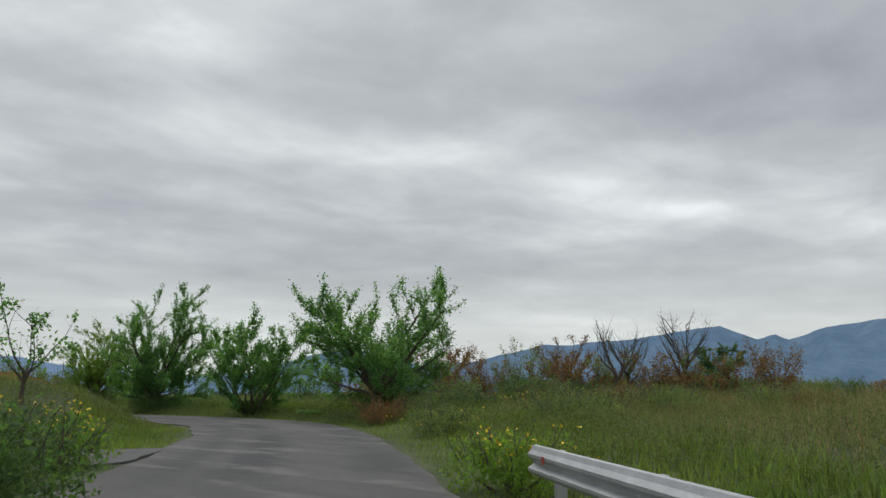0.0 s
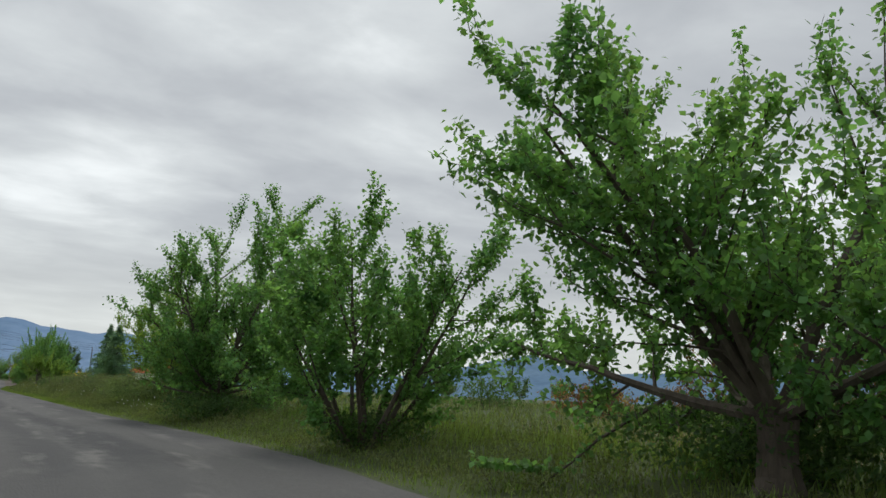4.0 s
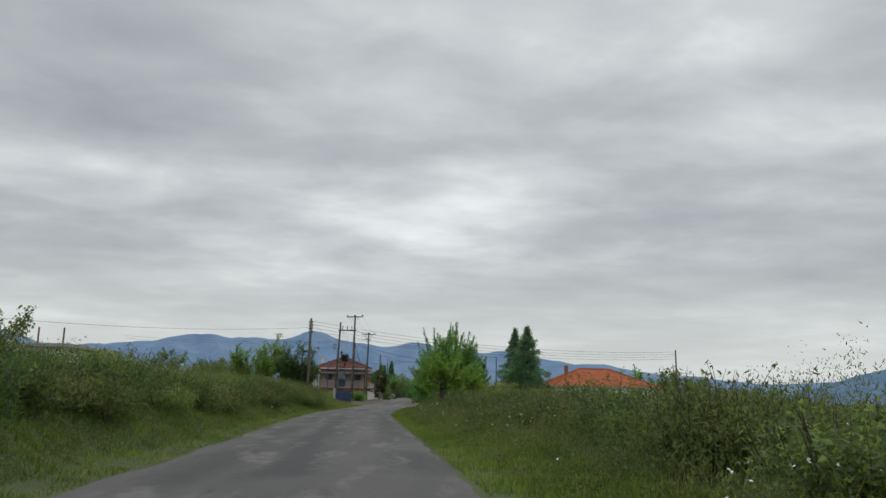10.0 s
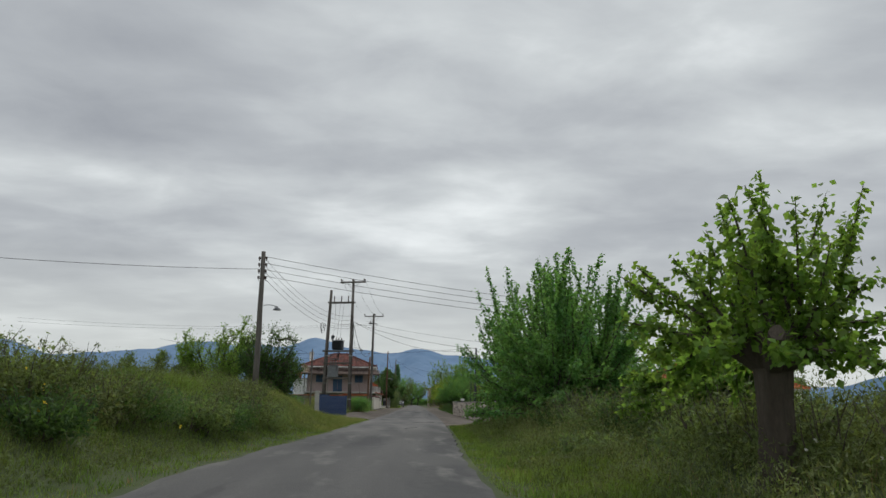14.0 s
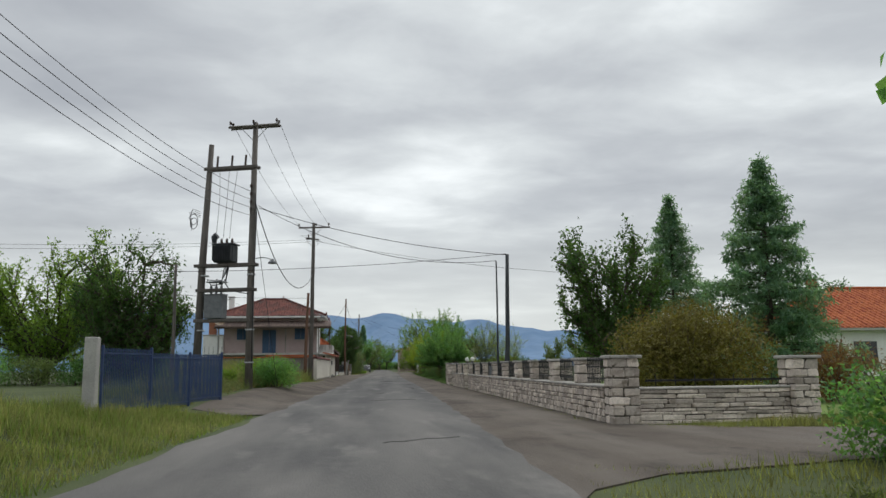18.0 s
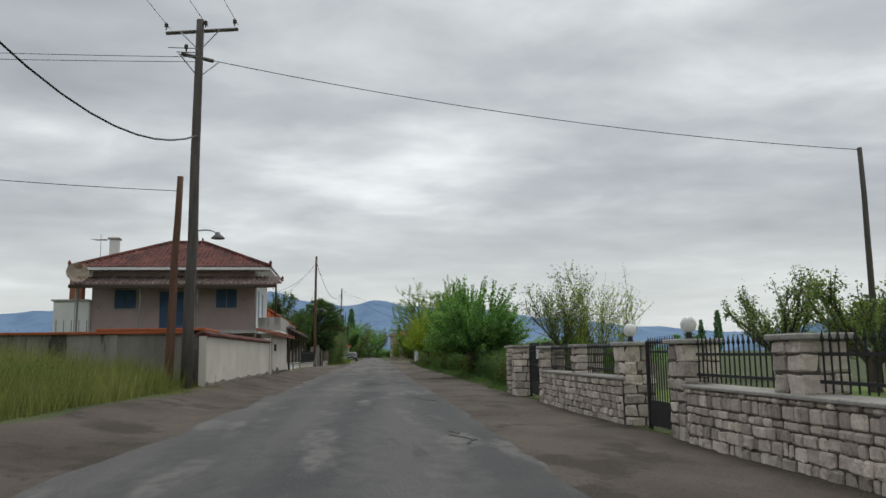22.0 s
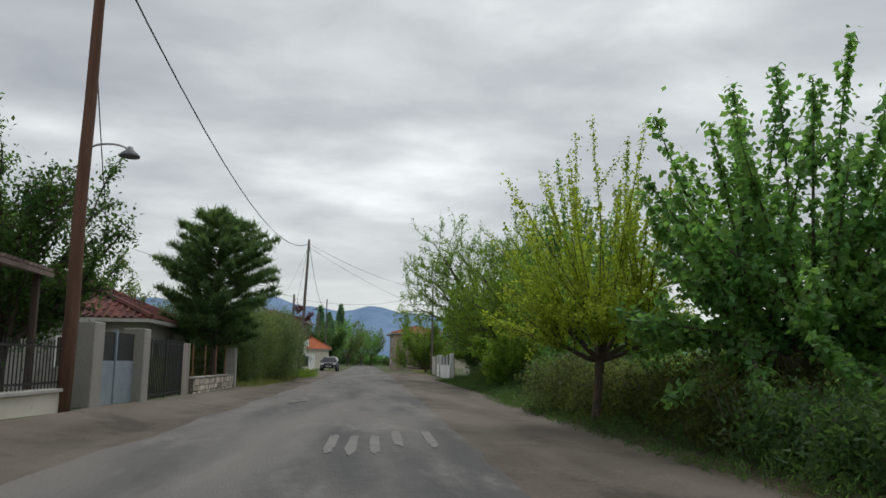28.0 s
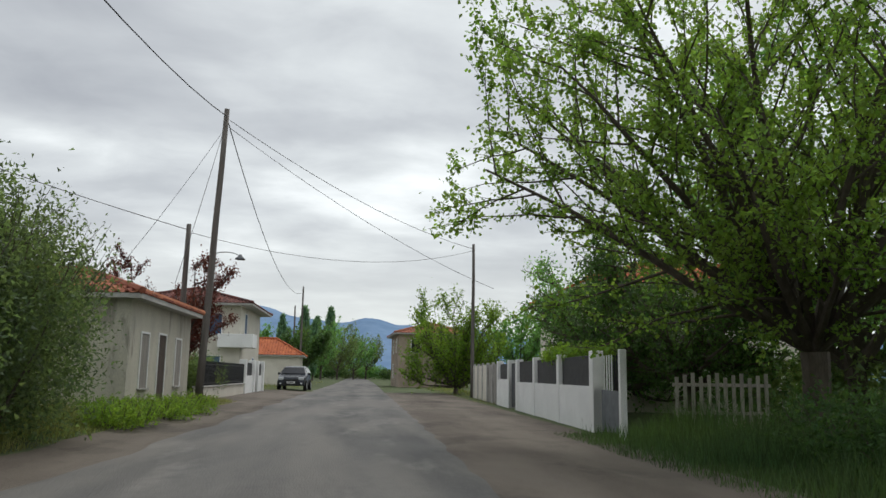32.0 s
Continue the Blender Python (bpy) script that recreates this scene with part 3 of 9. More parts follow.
def land(x, y):
    """The height of the ground: level along the road and in the village, with a grassy bank to the left of the field stretch."""
    off, yy = beside(x, y)
    x, y = np.atleast_1d(np.asarray(x, float)), np.atleast_1d(np.asarray(y, float))
    left, right = np.clip(-off - W_ROAD, 0, None), np.clip(off - W_ROAD, 0, None)
    fields = 1 - step01(yy, 10, 30)
    bank = 1.75 * step01(yy, -112, -96) * fields * step01(left, 0.7, 5.0)
    verge = 0.45 * (1 - step01(yy, 0, 14)) * step01(right, 0.9, 4.5) * step01(yy, -128, -104) + 0.35 * (1 - step01(yy, -112, -100)) * step01(left, 2.0, 5)
    rough = 0.09 * wobble(x, y, 0.9) * step01(np.maximum(left, right), 0.6, 2.4) * np.maximum(1 - step01(yy, 5, 18), 0.12)
    drop = -0.04 * step01(np.maximum(left, right), 0.0, 0.4) * (1 - step01(yy, 5, 18))
    yards = 0.33 * step01(yy, 24, 44) * (1 - 0.7 * step01(yy, 95, 128)) * step01(left, 0.4, 2.2) - 0.07 * step01(yy, 14, 24) * (1 - step01(yy, 66, 80)) * step01(right, 0.6, 2.4)
    far = -2.0 * step01(np.maximum(left, right), 60, 400)
    return bank + verge + rough + drop + yards + far - 0.012


def z_at(x, y):
    return float(land(x, y)[0])


# ---- ground, road and shoulders ----
def sheet(xs, ys):
    gx, gy = np.meshgrid(xs, ys)
    v = np.stack([gx.ravel(), gy.ravel(), land(gx.ravel(), gy.ravel())], 1)
    n, m = len(xs), len(ys)
    i = (np.arange(m - 1)[:, None] * n + np.arange(n - 1)[None]).ravel()
    return v, np.stack([i, i + 1, i + n + 1, i + n], 1)


def graded(lo, hi, fine_lo, fine_hi, step):
    core = np.arange(fine_lo, fine_hi + step / 2, step)
    ramp_ = step * np.cumsum(1.22 ** np.arange(1, 60))
    up_, down = core[-1] + ramp_, core[0] - ramp_
    return np.r_[lo, down[down > lo][::-1], core, up_[up_ < hi], hi]


gv, gf = sheet(graded(-4300, 4300, -32, 34, 0.7), graded(-4300, 4300, -132, 190, 1.2))
ground = new("ground", fast_mesh("ground", gv, gf, M_SOIL, True))
tagged(ground, "grassy soil of fields, verges and yards reaching the hills", "ground", kind="structure")


def ribbon(name, material, lo, hi, y0, y1, z, thick, label, category, ragged=0.12, seed=0.0, kind="structure", every=1):
    """A strip laid along the road between two offsets from its centre (numbers or functions of y), with a ragged edge."""
    keep = [i for i in range(len(LINE)) if y0 <= LINE[i, 1] <= y1][::every]
    g = Geo()
    rows = []
    for i in keep:
        y = LINE[i, 1]
        a = (lo(y) if callable(lo) else lo) + ragged * float(wobble(y, 3.0 + seed, 0.9, seed))
        b = (hi(y) if callable(hi) else hi) + ragged * float(wobble(y, 9.0 + seed, 1.1, seed + 2))
        row = []
        for k in range(7):
            o = a + (b - a) * k / 6
            row.append([LINE[i, 0] + NOR[i, 0] * o, y + NOR[i, 1] * o, z + (0.012 if 0 < k < 6 else 0.006)])
        rows.append(row)
    n = len(rows)
    flat_ = np.array(rows)
    lift_ = land(flat_[:, :, 0].ravel(), flat_[:, :, 1].ravel()).reshape(n, 7)
    for row, up_ in zip(rows, lift_):
        for p, h in zip(row, up_):
            p[2] += h
        g.v.extend([tuple(p) for p in row])
    for row in rows:
        g.v.extend([(row[0][0], row[0][1], row[0][2] - thick), (row[6][0], row[6][1], row[6][2] - thick)])
    for r in range(n - 1):
        for k in range(6):
            g.f.append((r * 7 + k, r * 7 + k + 1, (r + 1) * 7 + k + 1, (r + 1) * 7 + k))
        e, e2 = 7 * n + 2 * r, 7 * n + 2 * r + 2
        g.f.append((r * 7, (r + 1) * 7, e2, e))
        g.f.append((r * 7 + 6, e + 1, e2 + 1, (r + 1) * 7 + 6))
    ob = solid(name, g, material, label, category, kind=kind)
    across = ob.data.attributes.new("across", "FLOAT", "POINT")
    off_, _ = beside([v[0] for v in g.v], [v[1] for v in g.v])
    across.data.foreach_set("value", off_.astype(np.float32))
    return ob


def lin(*pts):
    """A broken line through (y, value) pairs."""
    ys, vs = zip(*pts)
    return lambda y: float(np.interp(y, ys, vs))


ribbon("pavement_right", M_SHOULDER, 2.0, lin((15.0, 2.3), (16.6, 2.9), (17.6, 5.0), (19.0, 10.5), (23, 10.5), (24.5, 5.6), (62, 4.85), (66, 4.75), (90, 5.0), (120, 5.2), (146, 5.9), (185, 6.6)), 15.0, 185, 0.014, 0.08,
       "dusty brown gravel and concrete shoulder beside the road", "pavement")
ribbon("pavement_left", M_SHOULDER, lin((28, -2.6), (31, -5.0), (42, -5.2), (47, -4.5), (62, -4.3), (66, -4.6), (86, -4.3), (98, -4.6), (128, -4.6), (134, -3.8), (150, -3.9), (170, -5.6), (185, -5.6)), -2.0, 28, 185, 0.014, 0.08,
       "dusty brown dirt shoulder beside the road", "pavement")
ribbon("leaf_litter", mat("leaf_litter", (0.055, 0.044, 0.028), (0.095, 0.072, 0.043), 2.2, 0.95, 0.8, 60, stain=(0.05, 0.062, 0.022), stain_at=0.56, stain_scale=1.6), 4.5, lin((63, 6.2), (100, 6.4), (128, 6.6)), 63, 128, 0.009, 0.06,
       "brown leaf litter along the foot of the hedge", "leaf litter", ragged=0.2)
ribbon("road", M_ASPHALT, -W_ROAD, W_ROAD, -175, 420, 0.022, 0.08, "worn grey asphalt village road with patched cracks", "road", ragged=0.14)

# ---- plants: one builder for all trees, bushes and hedges ----
def rand_dirs(rng, n):
    v = rng.normal(size=(n, 3))
    return v / np.linalg.norm(v, axis=1)[:, None]


def leaf_arrays(rng, points, size, droop=0.3, slim=0.55, broad=False, plain=False):
    """A folded leaf at every point: quads of four corners, broad leaves of six, or plain ones of three for far and fine foliage."""
    n = len(points)
    d = rand_dirs(rng, n)
    d[:, 2] -= droop
    d /= np.linalg.norm(d, axis=1)[:, None]
    s = np.cross(d, rand_dirs(rng, n) * 0.75 + (0, 0, 1))
    s /= np.linalg.norm(s, axis=1)[:, None] + 1e-9
    up_ = np.cross(s, d)
    L = size * rng.uniform(0.65, 1.25, n)[:, None]
    w = L * slim
    if plain:
        v = np.empty((n, 3, 3))
        v[:, 0], v[:, 1], v[:, 2] = points - s * w * 0.5, points + s * w * 0.5, points + d * L
        return v.reshape(-1, 3), np.arange(3 * n).reshape(-1, 3)
    if broad:
        v = np.empty((n, 6, 3))
        v[:, 0], v[:, 3] = points, points + d * L
        for i, sg in ((1, 1), (5, -1)):
            v[:, i] = points + d * L * 0.22 + s * w * 0.46 * sg + up_ * L * 0.08
        for i, sg in ((2, 1), (4, -1)):
            v[:, i] = points + d * L * 0.68 + s * w * 0.38 * sg + up_ * L * 0.05
        return v.reshape(-1, 3), np.arange(6 * n).reshape(-1, 6)
    v = np.empty((n, 4, 3))
    v[:, 0] = points
    v[:, 1] = points + d * L * 0.45 + s * w * 0.5 + up_ * L * 0.1
    v[:, 2] = points + d * L
    v[:, 3] = points + d * L * 0.45 - s * w * 0.5 + up_ * L * 0.1
    return v.reshape(-1, 3), np.arange(4 * n).reshape(-1, 4)


def limb(rng, start, way, length, n, wander, lift):
    """A wandering line of n pieces; lift bends it up (or down)."""
    pts, d = [np.array(start, float)], np.array(way, float)
    d /= np.linalg.norm(d)
    for _ in range(n):
        d = d + rng.normal(size=3) * wander + np.array((0, 0, lift))
        d /= np.linalg.norm(d)
        pts.append(pts[-1] + d * length / n)
    return np.array(pts)


def tree(name, x, y, label, category="tree", seed=1, height=6.0, spread=2.6, trunk_h=1.0, trunk_r=0.16, stems=1, limbs=7, shoots=7,
         limb_lift=0.10, shoot_up=0.8, shoot_len=0.38, leaves=9000, leaf=0.13, material=None, bark=None, low=0.15, bare=0.0,
         lean=(0, 0), z=None, group="", kind="", droop=0.3, fluff=0.16, slim=0.6, start_angle=None):
    """A trunk that forks into limbs, limbs that carry long shoots, and leaves gathered along limbs and shoots."""
    rng = np.random.default_rng(seed)
    top = thing(name, pose(x, y, z_at(x, y) - 0.05 if z is None else z), label, category, group, kind)
    wood, lines = Geo(), []
    forks = []
    for s in range(stems):
        a = 2 * math.pi * s / stems + rng.uniform(0, 1)
        off = np.array((math.cos(a), math.sin(a), 0)) * (0.18 * (stems > 1))
        way = np.array((math.cos(a) * 0.35 * (stems > 1) + lean[0], math.sin(a) * 0.35 * (stems > 1) + lean[1], 1.0))
        t = limb(rng, off, way, trunk_h + 0.05, 4, 0.06, 0.02)
        r = trunk_r / (1 + 0.35 * (stems - 1))
        wood.tube(t, [r * 1.35, r * 1.05, r, r * 0.95, r * 0.9], 8)
        forks.append((t, r))
    n_limbs = max(limbs, stems)
    for k in range(n_limbs):
        t, r = forks[k % stems]
        a = 2 * math.pi * (k + rng.uniform(-0.3, 0.3)) / n_limbs + (start_angle or 0.0)
        rise = rng.uniform(low, 1.15)
        reach = spread * rng.uniform(0.75, 1.1)
        way = np.array((math.cos(a), math.sin(a), rise))
        from_ = t[-1] if rng.random() < 0.7 else t[-2]
        length = min(reach * math.hypot(1, rise), (height - trunk_h) * 0.85)
        pts = limb(rng, from_, way, length, 6, 0.12, limb_lift)
        lr = r * 0.55
        wood.tube(pts, [lr, lr * 0.85, lr * 0.7, lr * 0.55, lr * 0.42, lr * 0.3, lr * 0.16], 6)
        lines.append((pts[2:], 0.55))
        for j in range(shoots):
            i = 1 + int(rng.integers(0, 6)) if j else 6
            f = pts[min(i, 6)]
            b = a + rng.uniform(-1.3, 1.3)
            way = np.array((math.cos(b) * (1 - shoot_up * 0.6), math.sin(b) * (1 - shoot_up * 0.6), rng.uniform(0.3, 1.0) * shoot_up + (1 - shoot_up) * rng.uniform(-0.5, 0.6)))
            sl = height * shoot_len * rng.uniform(0.45, 1.0)
            sl = min(sl, max(0.3, (height * 1.04 - f[2]) / max(0.25, way[2] / np.linalg.norm(way))))
            sp = limb(rng, f, way, sl, 5, 0.10, 0.05 * shoot_up)
            sr = lr * 0.35
            wood.tube(sp, [sr, sr * 0.85, sr * 0.65, sr * 0.5, sr * 0.35, sr * 0.15], 4, cap=False)
            lines.append((sp, 1.0))
            for q in range(2 if leaf < 0.25 else 0):
                tp = limb(rng, sp[2 + q], rand_dirs(rng, 1)[0] + (0, 0, 0.5 * shoot_up), sl * 0.38, 3, 0.15, 0.02)
                wood.tube(tp, [sr * 0.4, sr * 0.3, sr * 0.2, sr * 0.1], 3, cap=False)
                lines.append((tp, 1.0))
    seg_a = np.concatenate([p[:-1] for p, _ in lines])
    seg_b = np.concatenate([p[1:] for p, _ in lines])
    weight = np.concatenate([np.full(len(p) - 1, w) for p, w in lines]) * np.linalg.norm(seg_b - seg_a, axis=1)
    if bare:
        weight *= rng.random(len(weight)) > bare
    pick = rng.choice(len(weight), leaves, p=weight / weight.sum())
    f = rng.random(leaves)[:, None]
    pts = seg_a[pick] * (1 - f) + seg_b[pick] * f + rand_dirs(rng, leaves) * np.abs(rng.normal(0, fluff, leaves))[:, None]
    pts[:, 2] = np.maximum(pts[:, 2], 0.05)
    lift_ = min(max(height / np.quantile(pts[:, 2], 0.998), 0.8), 1.4)
    bays = rng.uniform(0, 6, 3)

    def dome(p):
        """Bends what grows too far back into an uneven dome."""
        p = p * (1, 1, lift_)
        z0 = height * 0.36
        az = np.arctan2(p[:, 1], p[:, 0])
        lobes = 1.0 + 0.09 * np.sin(3 * az + bays[0]) + 0.07 * np.sin(5 * az + p[:, 2] * 1.3 + bays[1]) + 0.05 * np.sin(9 * az - p[:, 2] * 2.1 + bays[2])
        e = np.sqrt((p[:, 0] ** 2 + p[:, 1] ** 2) / (spread * 1.1) ** 2 + (np.maximum(p[:, 2] - z0, 0) / (height - z0)) ** 2) / lobes
        k = np.where(e > 0.85, (0.85 + 0.6 * (e - 0.85)) / np.maximum(e, 1e-6), 1.0)
        p[:, :2] *= k[:, None]
        p[:, 2] = np.where(p[:, 2] > z0, z0 + (p[:, 2] - z0) * k, p[:, 2])
        return p

    pts, bent = dome(pts), dome(np.array(wood.v))
    tall = height / np.quantile(pts[:, 2], 0.998)
    pts[:, 2] *= tall
    bent[:, 2] *= tall
    wood.v = [tuple(p) for p in bent]
    lv, lf = leaf_arrays(rng, pts, leaf, droop, slim, plain=leaf > 0.185)
    part("trunk", wood, bark or M_BARK, top)
    part("crown", fast_mesh("crown", lv, lf, material or M_LEAF), None, top)
    return top


def mulberry(name, x, y, label, seed=1, height=6.0, spread=2.6, head=1.0, trunk_r=0.2, stems=1, shoots=60, leaves=20000, leaf=0.14, material=None,
             lowest=85.0, fluff=0.11, group="", droop=0.6, even=0.2, broad=False, twigs=3, lift=0.018, thin=1.0):
    """A pollarded tree: a short trunk, knuckled limbs, and long straight shoots that fan out to a dome, each clothed with broad leaves."""
    rng = np.random.default_rng(seed)
    top = thing(name, pose(x, y, z_at(x, y) - 0.05), label, "tree", group)
    wood, lines, knuckles = Geo(), [], []
    for s in range(stems):
        a = 2 * math.pi * s / stems + rng.uniform(0, 0.8)
        k = 0.30 * (stems > 1)
        t = limb(rng, (math.cos(a) * k * 0.5, math.sin(a) * k * 0.5, 0), (math.cos(a) * k, math.sin(a) * k, 1), head + 0.05, 4, 0.06, 0.0)
        r = trunk_r / (1 + 0.3 * (stems - 1))
        wood.tube(t, [r * 1.4, r * 1.1, r, r, r * 1.1], 8)
        for j in range(max(3, 9 // stems)):
            b = a + rng.uniform(-1.2, 1.2) if stems > 1 else 2 * math.pi * (j + rng.uniform(-0.2, 0.2)) / 9
            p = limb(rng, t[-1], (math.cos(b), math.sin(b), rng.uniform(0.2, 1.2)), spread * rng.uniform(0.22, 0.42), 3, 0.12, 0.05)
            wood.tube(p, [r * 0.7, r * 0.55, r * 0.48, r * 0.42], 6)
            knuckles.append((p, b))
    for k in range(shoots):
        p, b = knuckles[k % len(knuckles)]
        th = radians(lowest) * rng.random() ** 0.62
        az = b + rng.normal(0, 0.55)
        reach = rng.uniform(1 - even, 1.0) * (1.06 if rng.random() < 0.12 else 1.0)
        out = spread * reach * math.sin(th) ** 0.72
        end = np.array((out * math.cos(az), out * math.sin(az), head + math.copysign(abs(math.cos(th)) ** 0.85, math.cos(th)) * (height - head) * reach))
        f = p[2 + int(rng.integers(0, 2))]
        way = end - f
        sp = limb(rng, f, way - (0, 0, 0.05 * np.linalg.norm(way)), np.linalg.norm(way), 6, 0.03, lift)
        sr = (0.018 + 0.006 * height * rng.random()) * thin
        wood.tube(sp, [sr, sr * 0.85, sr * 0.7, sr * 0.55, sr * 0.42, sr * 0.3, sr * 0.15], 5, cap=False)
        lines.append((sp, 1.0))
        for q in range(twigs):
            i = int(rng.integers(1, 5))
            tp = limb(rng, sp[i], way / np.linalg.norm(way) + rand_dirs(rng, 1)[0] * 0.8, 0.18 * height * rng.uniform(0.3, 0.8), 3, 0.12, 0.03)
            wood.tube(tp, [sr * 0.45, sr * 0.35, sr * 0.25, sr * 0.1], 3, cap=False)
            lines.append((tp, 1.0))
    seg_a = np.concatenate([p[:-1] for p, _ in lines])
    seg_b = np.concatenate([p[1:] for p, _ in lines])
    weight = np.linalg.norm(seg_b - seg_a, axis=1)
    pick = rng.choice(len(weight), leaves, p=weight / weight.sum())
    f = rng.random(leaves)[:, None]
    pts = seg_a[pick] * (1 - f) + seg_b[pick] * f + rand_dirs(rng, leaves) * np.abs(rng.normal(0, fluff, leaves))[:, None]
    pts[:, 2] = np.maximum(pts[:, 2], 0.1)
    lift_ = min(max(height / np.quantile(pts[:, 2], 0.998), 0.8), 1.3)
    pts[:, 2] *= lift_
    wood.v = [(p[0], p[1], p[2] * lift_) for p in wood.v]
    lv, lf = leaf_arrays(rng, pts, leaf, droop, 0.8, broad)
    part("trunk", wood, M_BARK, top)
    part("crown", fast_mesh("crown", lv, lf, material or M_LEAF), None, top)
    return top


def fan_tree(name, x, y, label, seed, boughs, trunk_h=0.7, trunk_r=0.2, leaves=40000, leaf=0.105, material=None, shoot=0.8, rise=0.5, fluff=0.13, stems=1, group="", pitch=0.42, bend=0.03):
    """A broad tree: boughs given as (bearing in degrees from +x, slope in degrees, length), each with side branches and short leafy shoots that stand up from them."""
    rng = np.random.default_rng(seed)
    top = thing(name, pose(x, y, z_at(x, y) - 0.05), label, "tree", group)
    wood, A, B, W = Geo(), [], [], []

    def leafy(pts, weight):
        A.append(pts[:-1])
        B.append(pts[1:])
        W.append(np.full(len(pts) - 1, weight) * np.linalg.norm(pts[1:] - pts[:-1], axis=1))

    if stems == 1:
        trunk = limb(rng, (0, 0, 0), (rng.normal(0, 0.05), rng.normal(0, 0.05), 1), trunk_h + 0.05, 4, 0.05, 0.0)
        wood.tube(trunk, [trunk_r * 1.45, trunk_r * 1.1, trunk_r, trunk_r, trunk_r * 1.05], 9)
    for bearing_, slope_, length in boughs:
        a, e = radians(bearing_), radians(slope_)
        way = np.array((math.cos(a) * math.cos(e), math.sin(a) * math.cos(e), math.sin(e)))
        start = trunk[-1] if stems == 1 else np.array((0.22 * math.cos(a), 0.22 * math.sin(a), 0.0))
        pts = limb(rng, start, way, length, 8, 0.07, bend)
        r = (trunk_r * 0.46 if stems == 1 else trunk_r * 0.34) * min(1.0, length / 4.5)
        wood.tube(pts, [r * (1 - 0.105 * i) for i in range(9)], 6)
        leafy(pts[5:], 1.0)
        n = max(4, int(length / pitch))
        for k in range(n):
            f = (0.16 if stems == 1 else 0.24) + (0.84 if stems == 1 else 0.76) * (k + rng.uniform(0, 0.8)) / n
            i = min(int(f * 8), 7)
            at = pts[i] + (pts[i + 1] - pts[i]) * (f * 8 - i if f * 8 - i <= 1 else 1)
            along = (pts[i + 1] - pts[i]) / np.linalg.norm(pts[i + 1] - pts[i])
            side = np.cross(along, rand_dirs(rng, 1)[0])
            side /= np.linalg.norm(side) + 1e-9
            bl = length * (0.52 - 0.24 * f) * rng.uniform(0.6, 1.15) * (1.35 if rng.random() < 0.12 else 1.0)
            bp = limb(rng, at, along * 0.55 + side * 0.85 + (0, 0, 0.22), bl, 5, 0.10, 0.02)
            br = max(r * 0.38 * (1 - 0.6 * f), 0.008)
            wood.tube(bp, [br, br * 0.85, br * 0.7, br * 0.55, br * 0.4, br * 0.2], 4, cap=False)
            leafy(bp[1:], 0.7)
            for j in range(7):
                q = 1 + int(rng.integers(0, 5))
                out = (bp[min(q, 5)] - bp[max(q - 1, 0)])
                out /= np.linalg.norm(out) + 1e-9
                sp = limb(rng, bp[min(q, 5)], out * 0.7 + rand_dirs(rng, 1)[0] * 0.55 + (0, 0, rise), shoot * rng.uniform(0.4, 1.1), 3, 0.08, 0.03)
                wood.tube(sp, [br * 0.4, br * 0.3, br * 0.2, br * 0.1], 3, cap=False)
                leafy(sp, 1.25)
    A, B, W = np.concatenate(A), np.concatenate(B), np.concatenate(W)
    pick = rng.choice(len(W), leaves, p=W / W.sum())
    f = rng.random(leaves)[:, None]
    pts = A[pick] * (1 - f) + B[pick] * f + rand_dirs(rng, leaves) * np.abs(rng.normal(0, fluff, leaves))[:, None]
    pts[:, 2] = np.maximum(pts[:, 2], 0.1)
    lv, lf = leaf_arrays(rng, pts, leaf, 0.55, 0.78)
    part("trunk", wood, M_BARK, top)
    part("crown", fast_mesh("crown", lv, lf, material or M_LEAF), None, top)
    return top


def blob_points(rng, n, cx, cy, cz, rx, ry, rz, shell=0.55):
    """Points mostly near the skin of a lumpy heap."""
    d = rand_dirs(rng, n)
    r = (shell + (1 - shell) * rng.random(n)) * (0.82 + 0.30 * wobble(d[:, 0] * 3 + cx, d[:, 1] * 3 + cy + d[:, 2] * 4, 1.6, cx + cy))
    p = d * r[:, None] * (rx, ry, rz)
    return p + (cx, cy, cz)


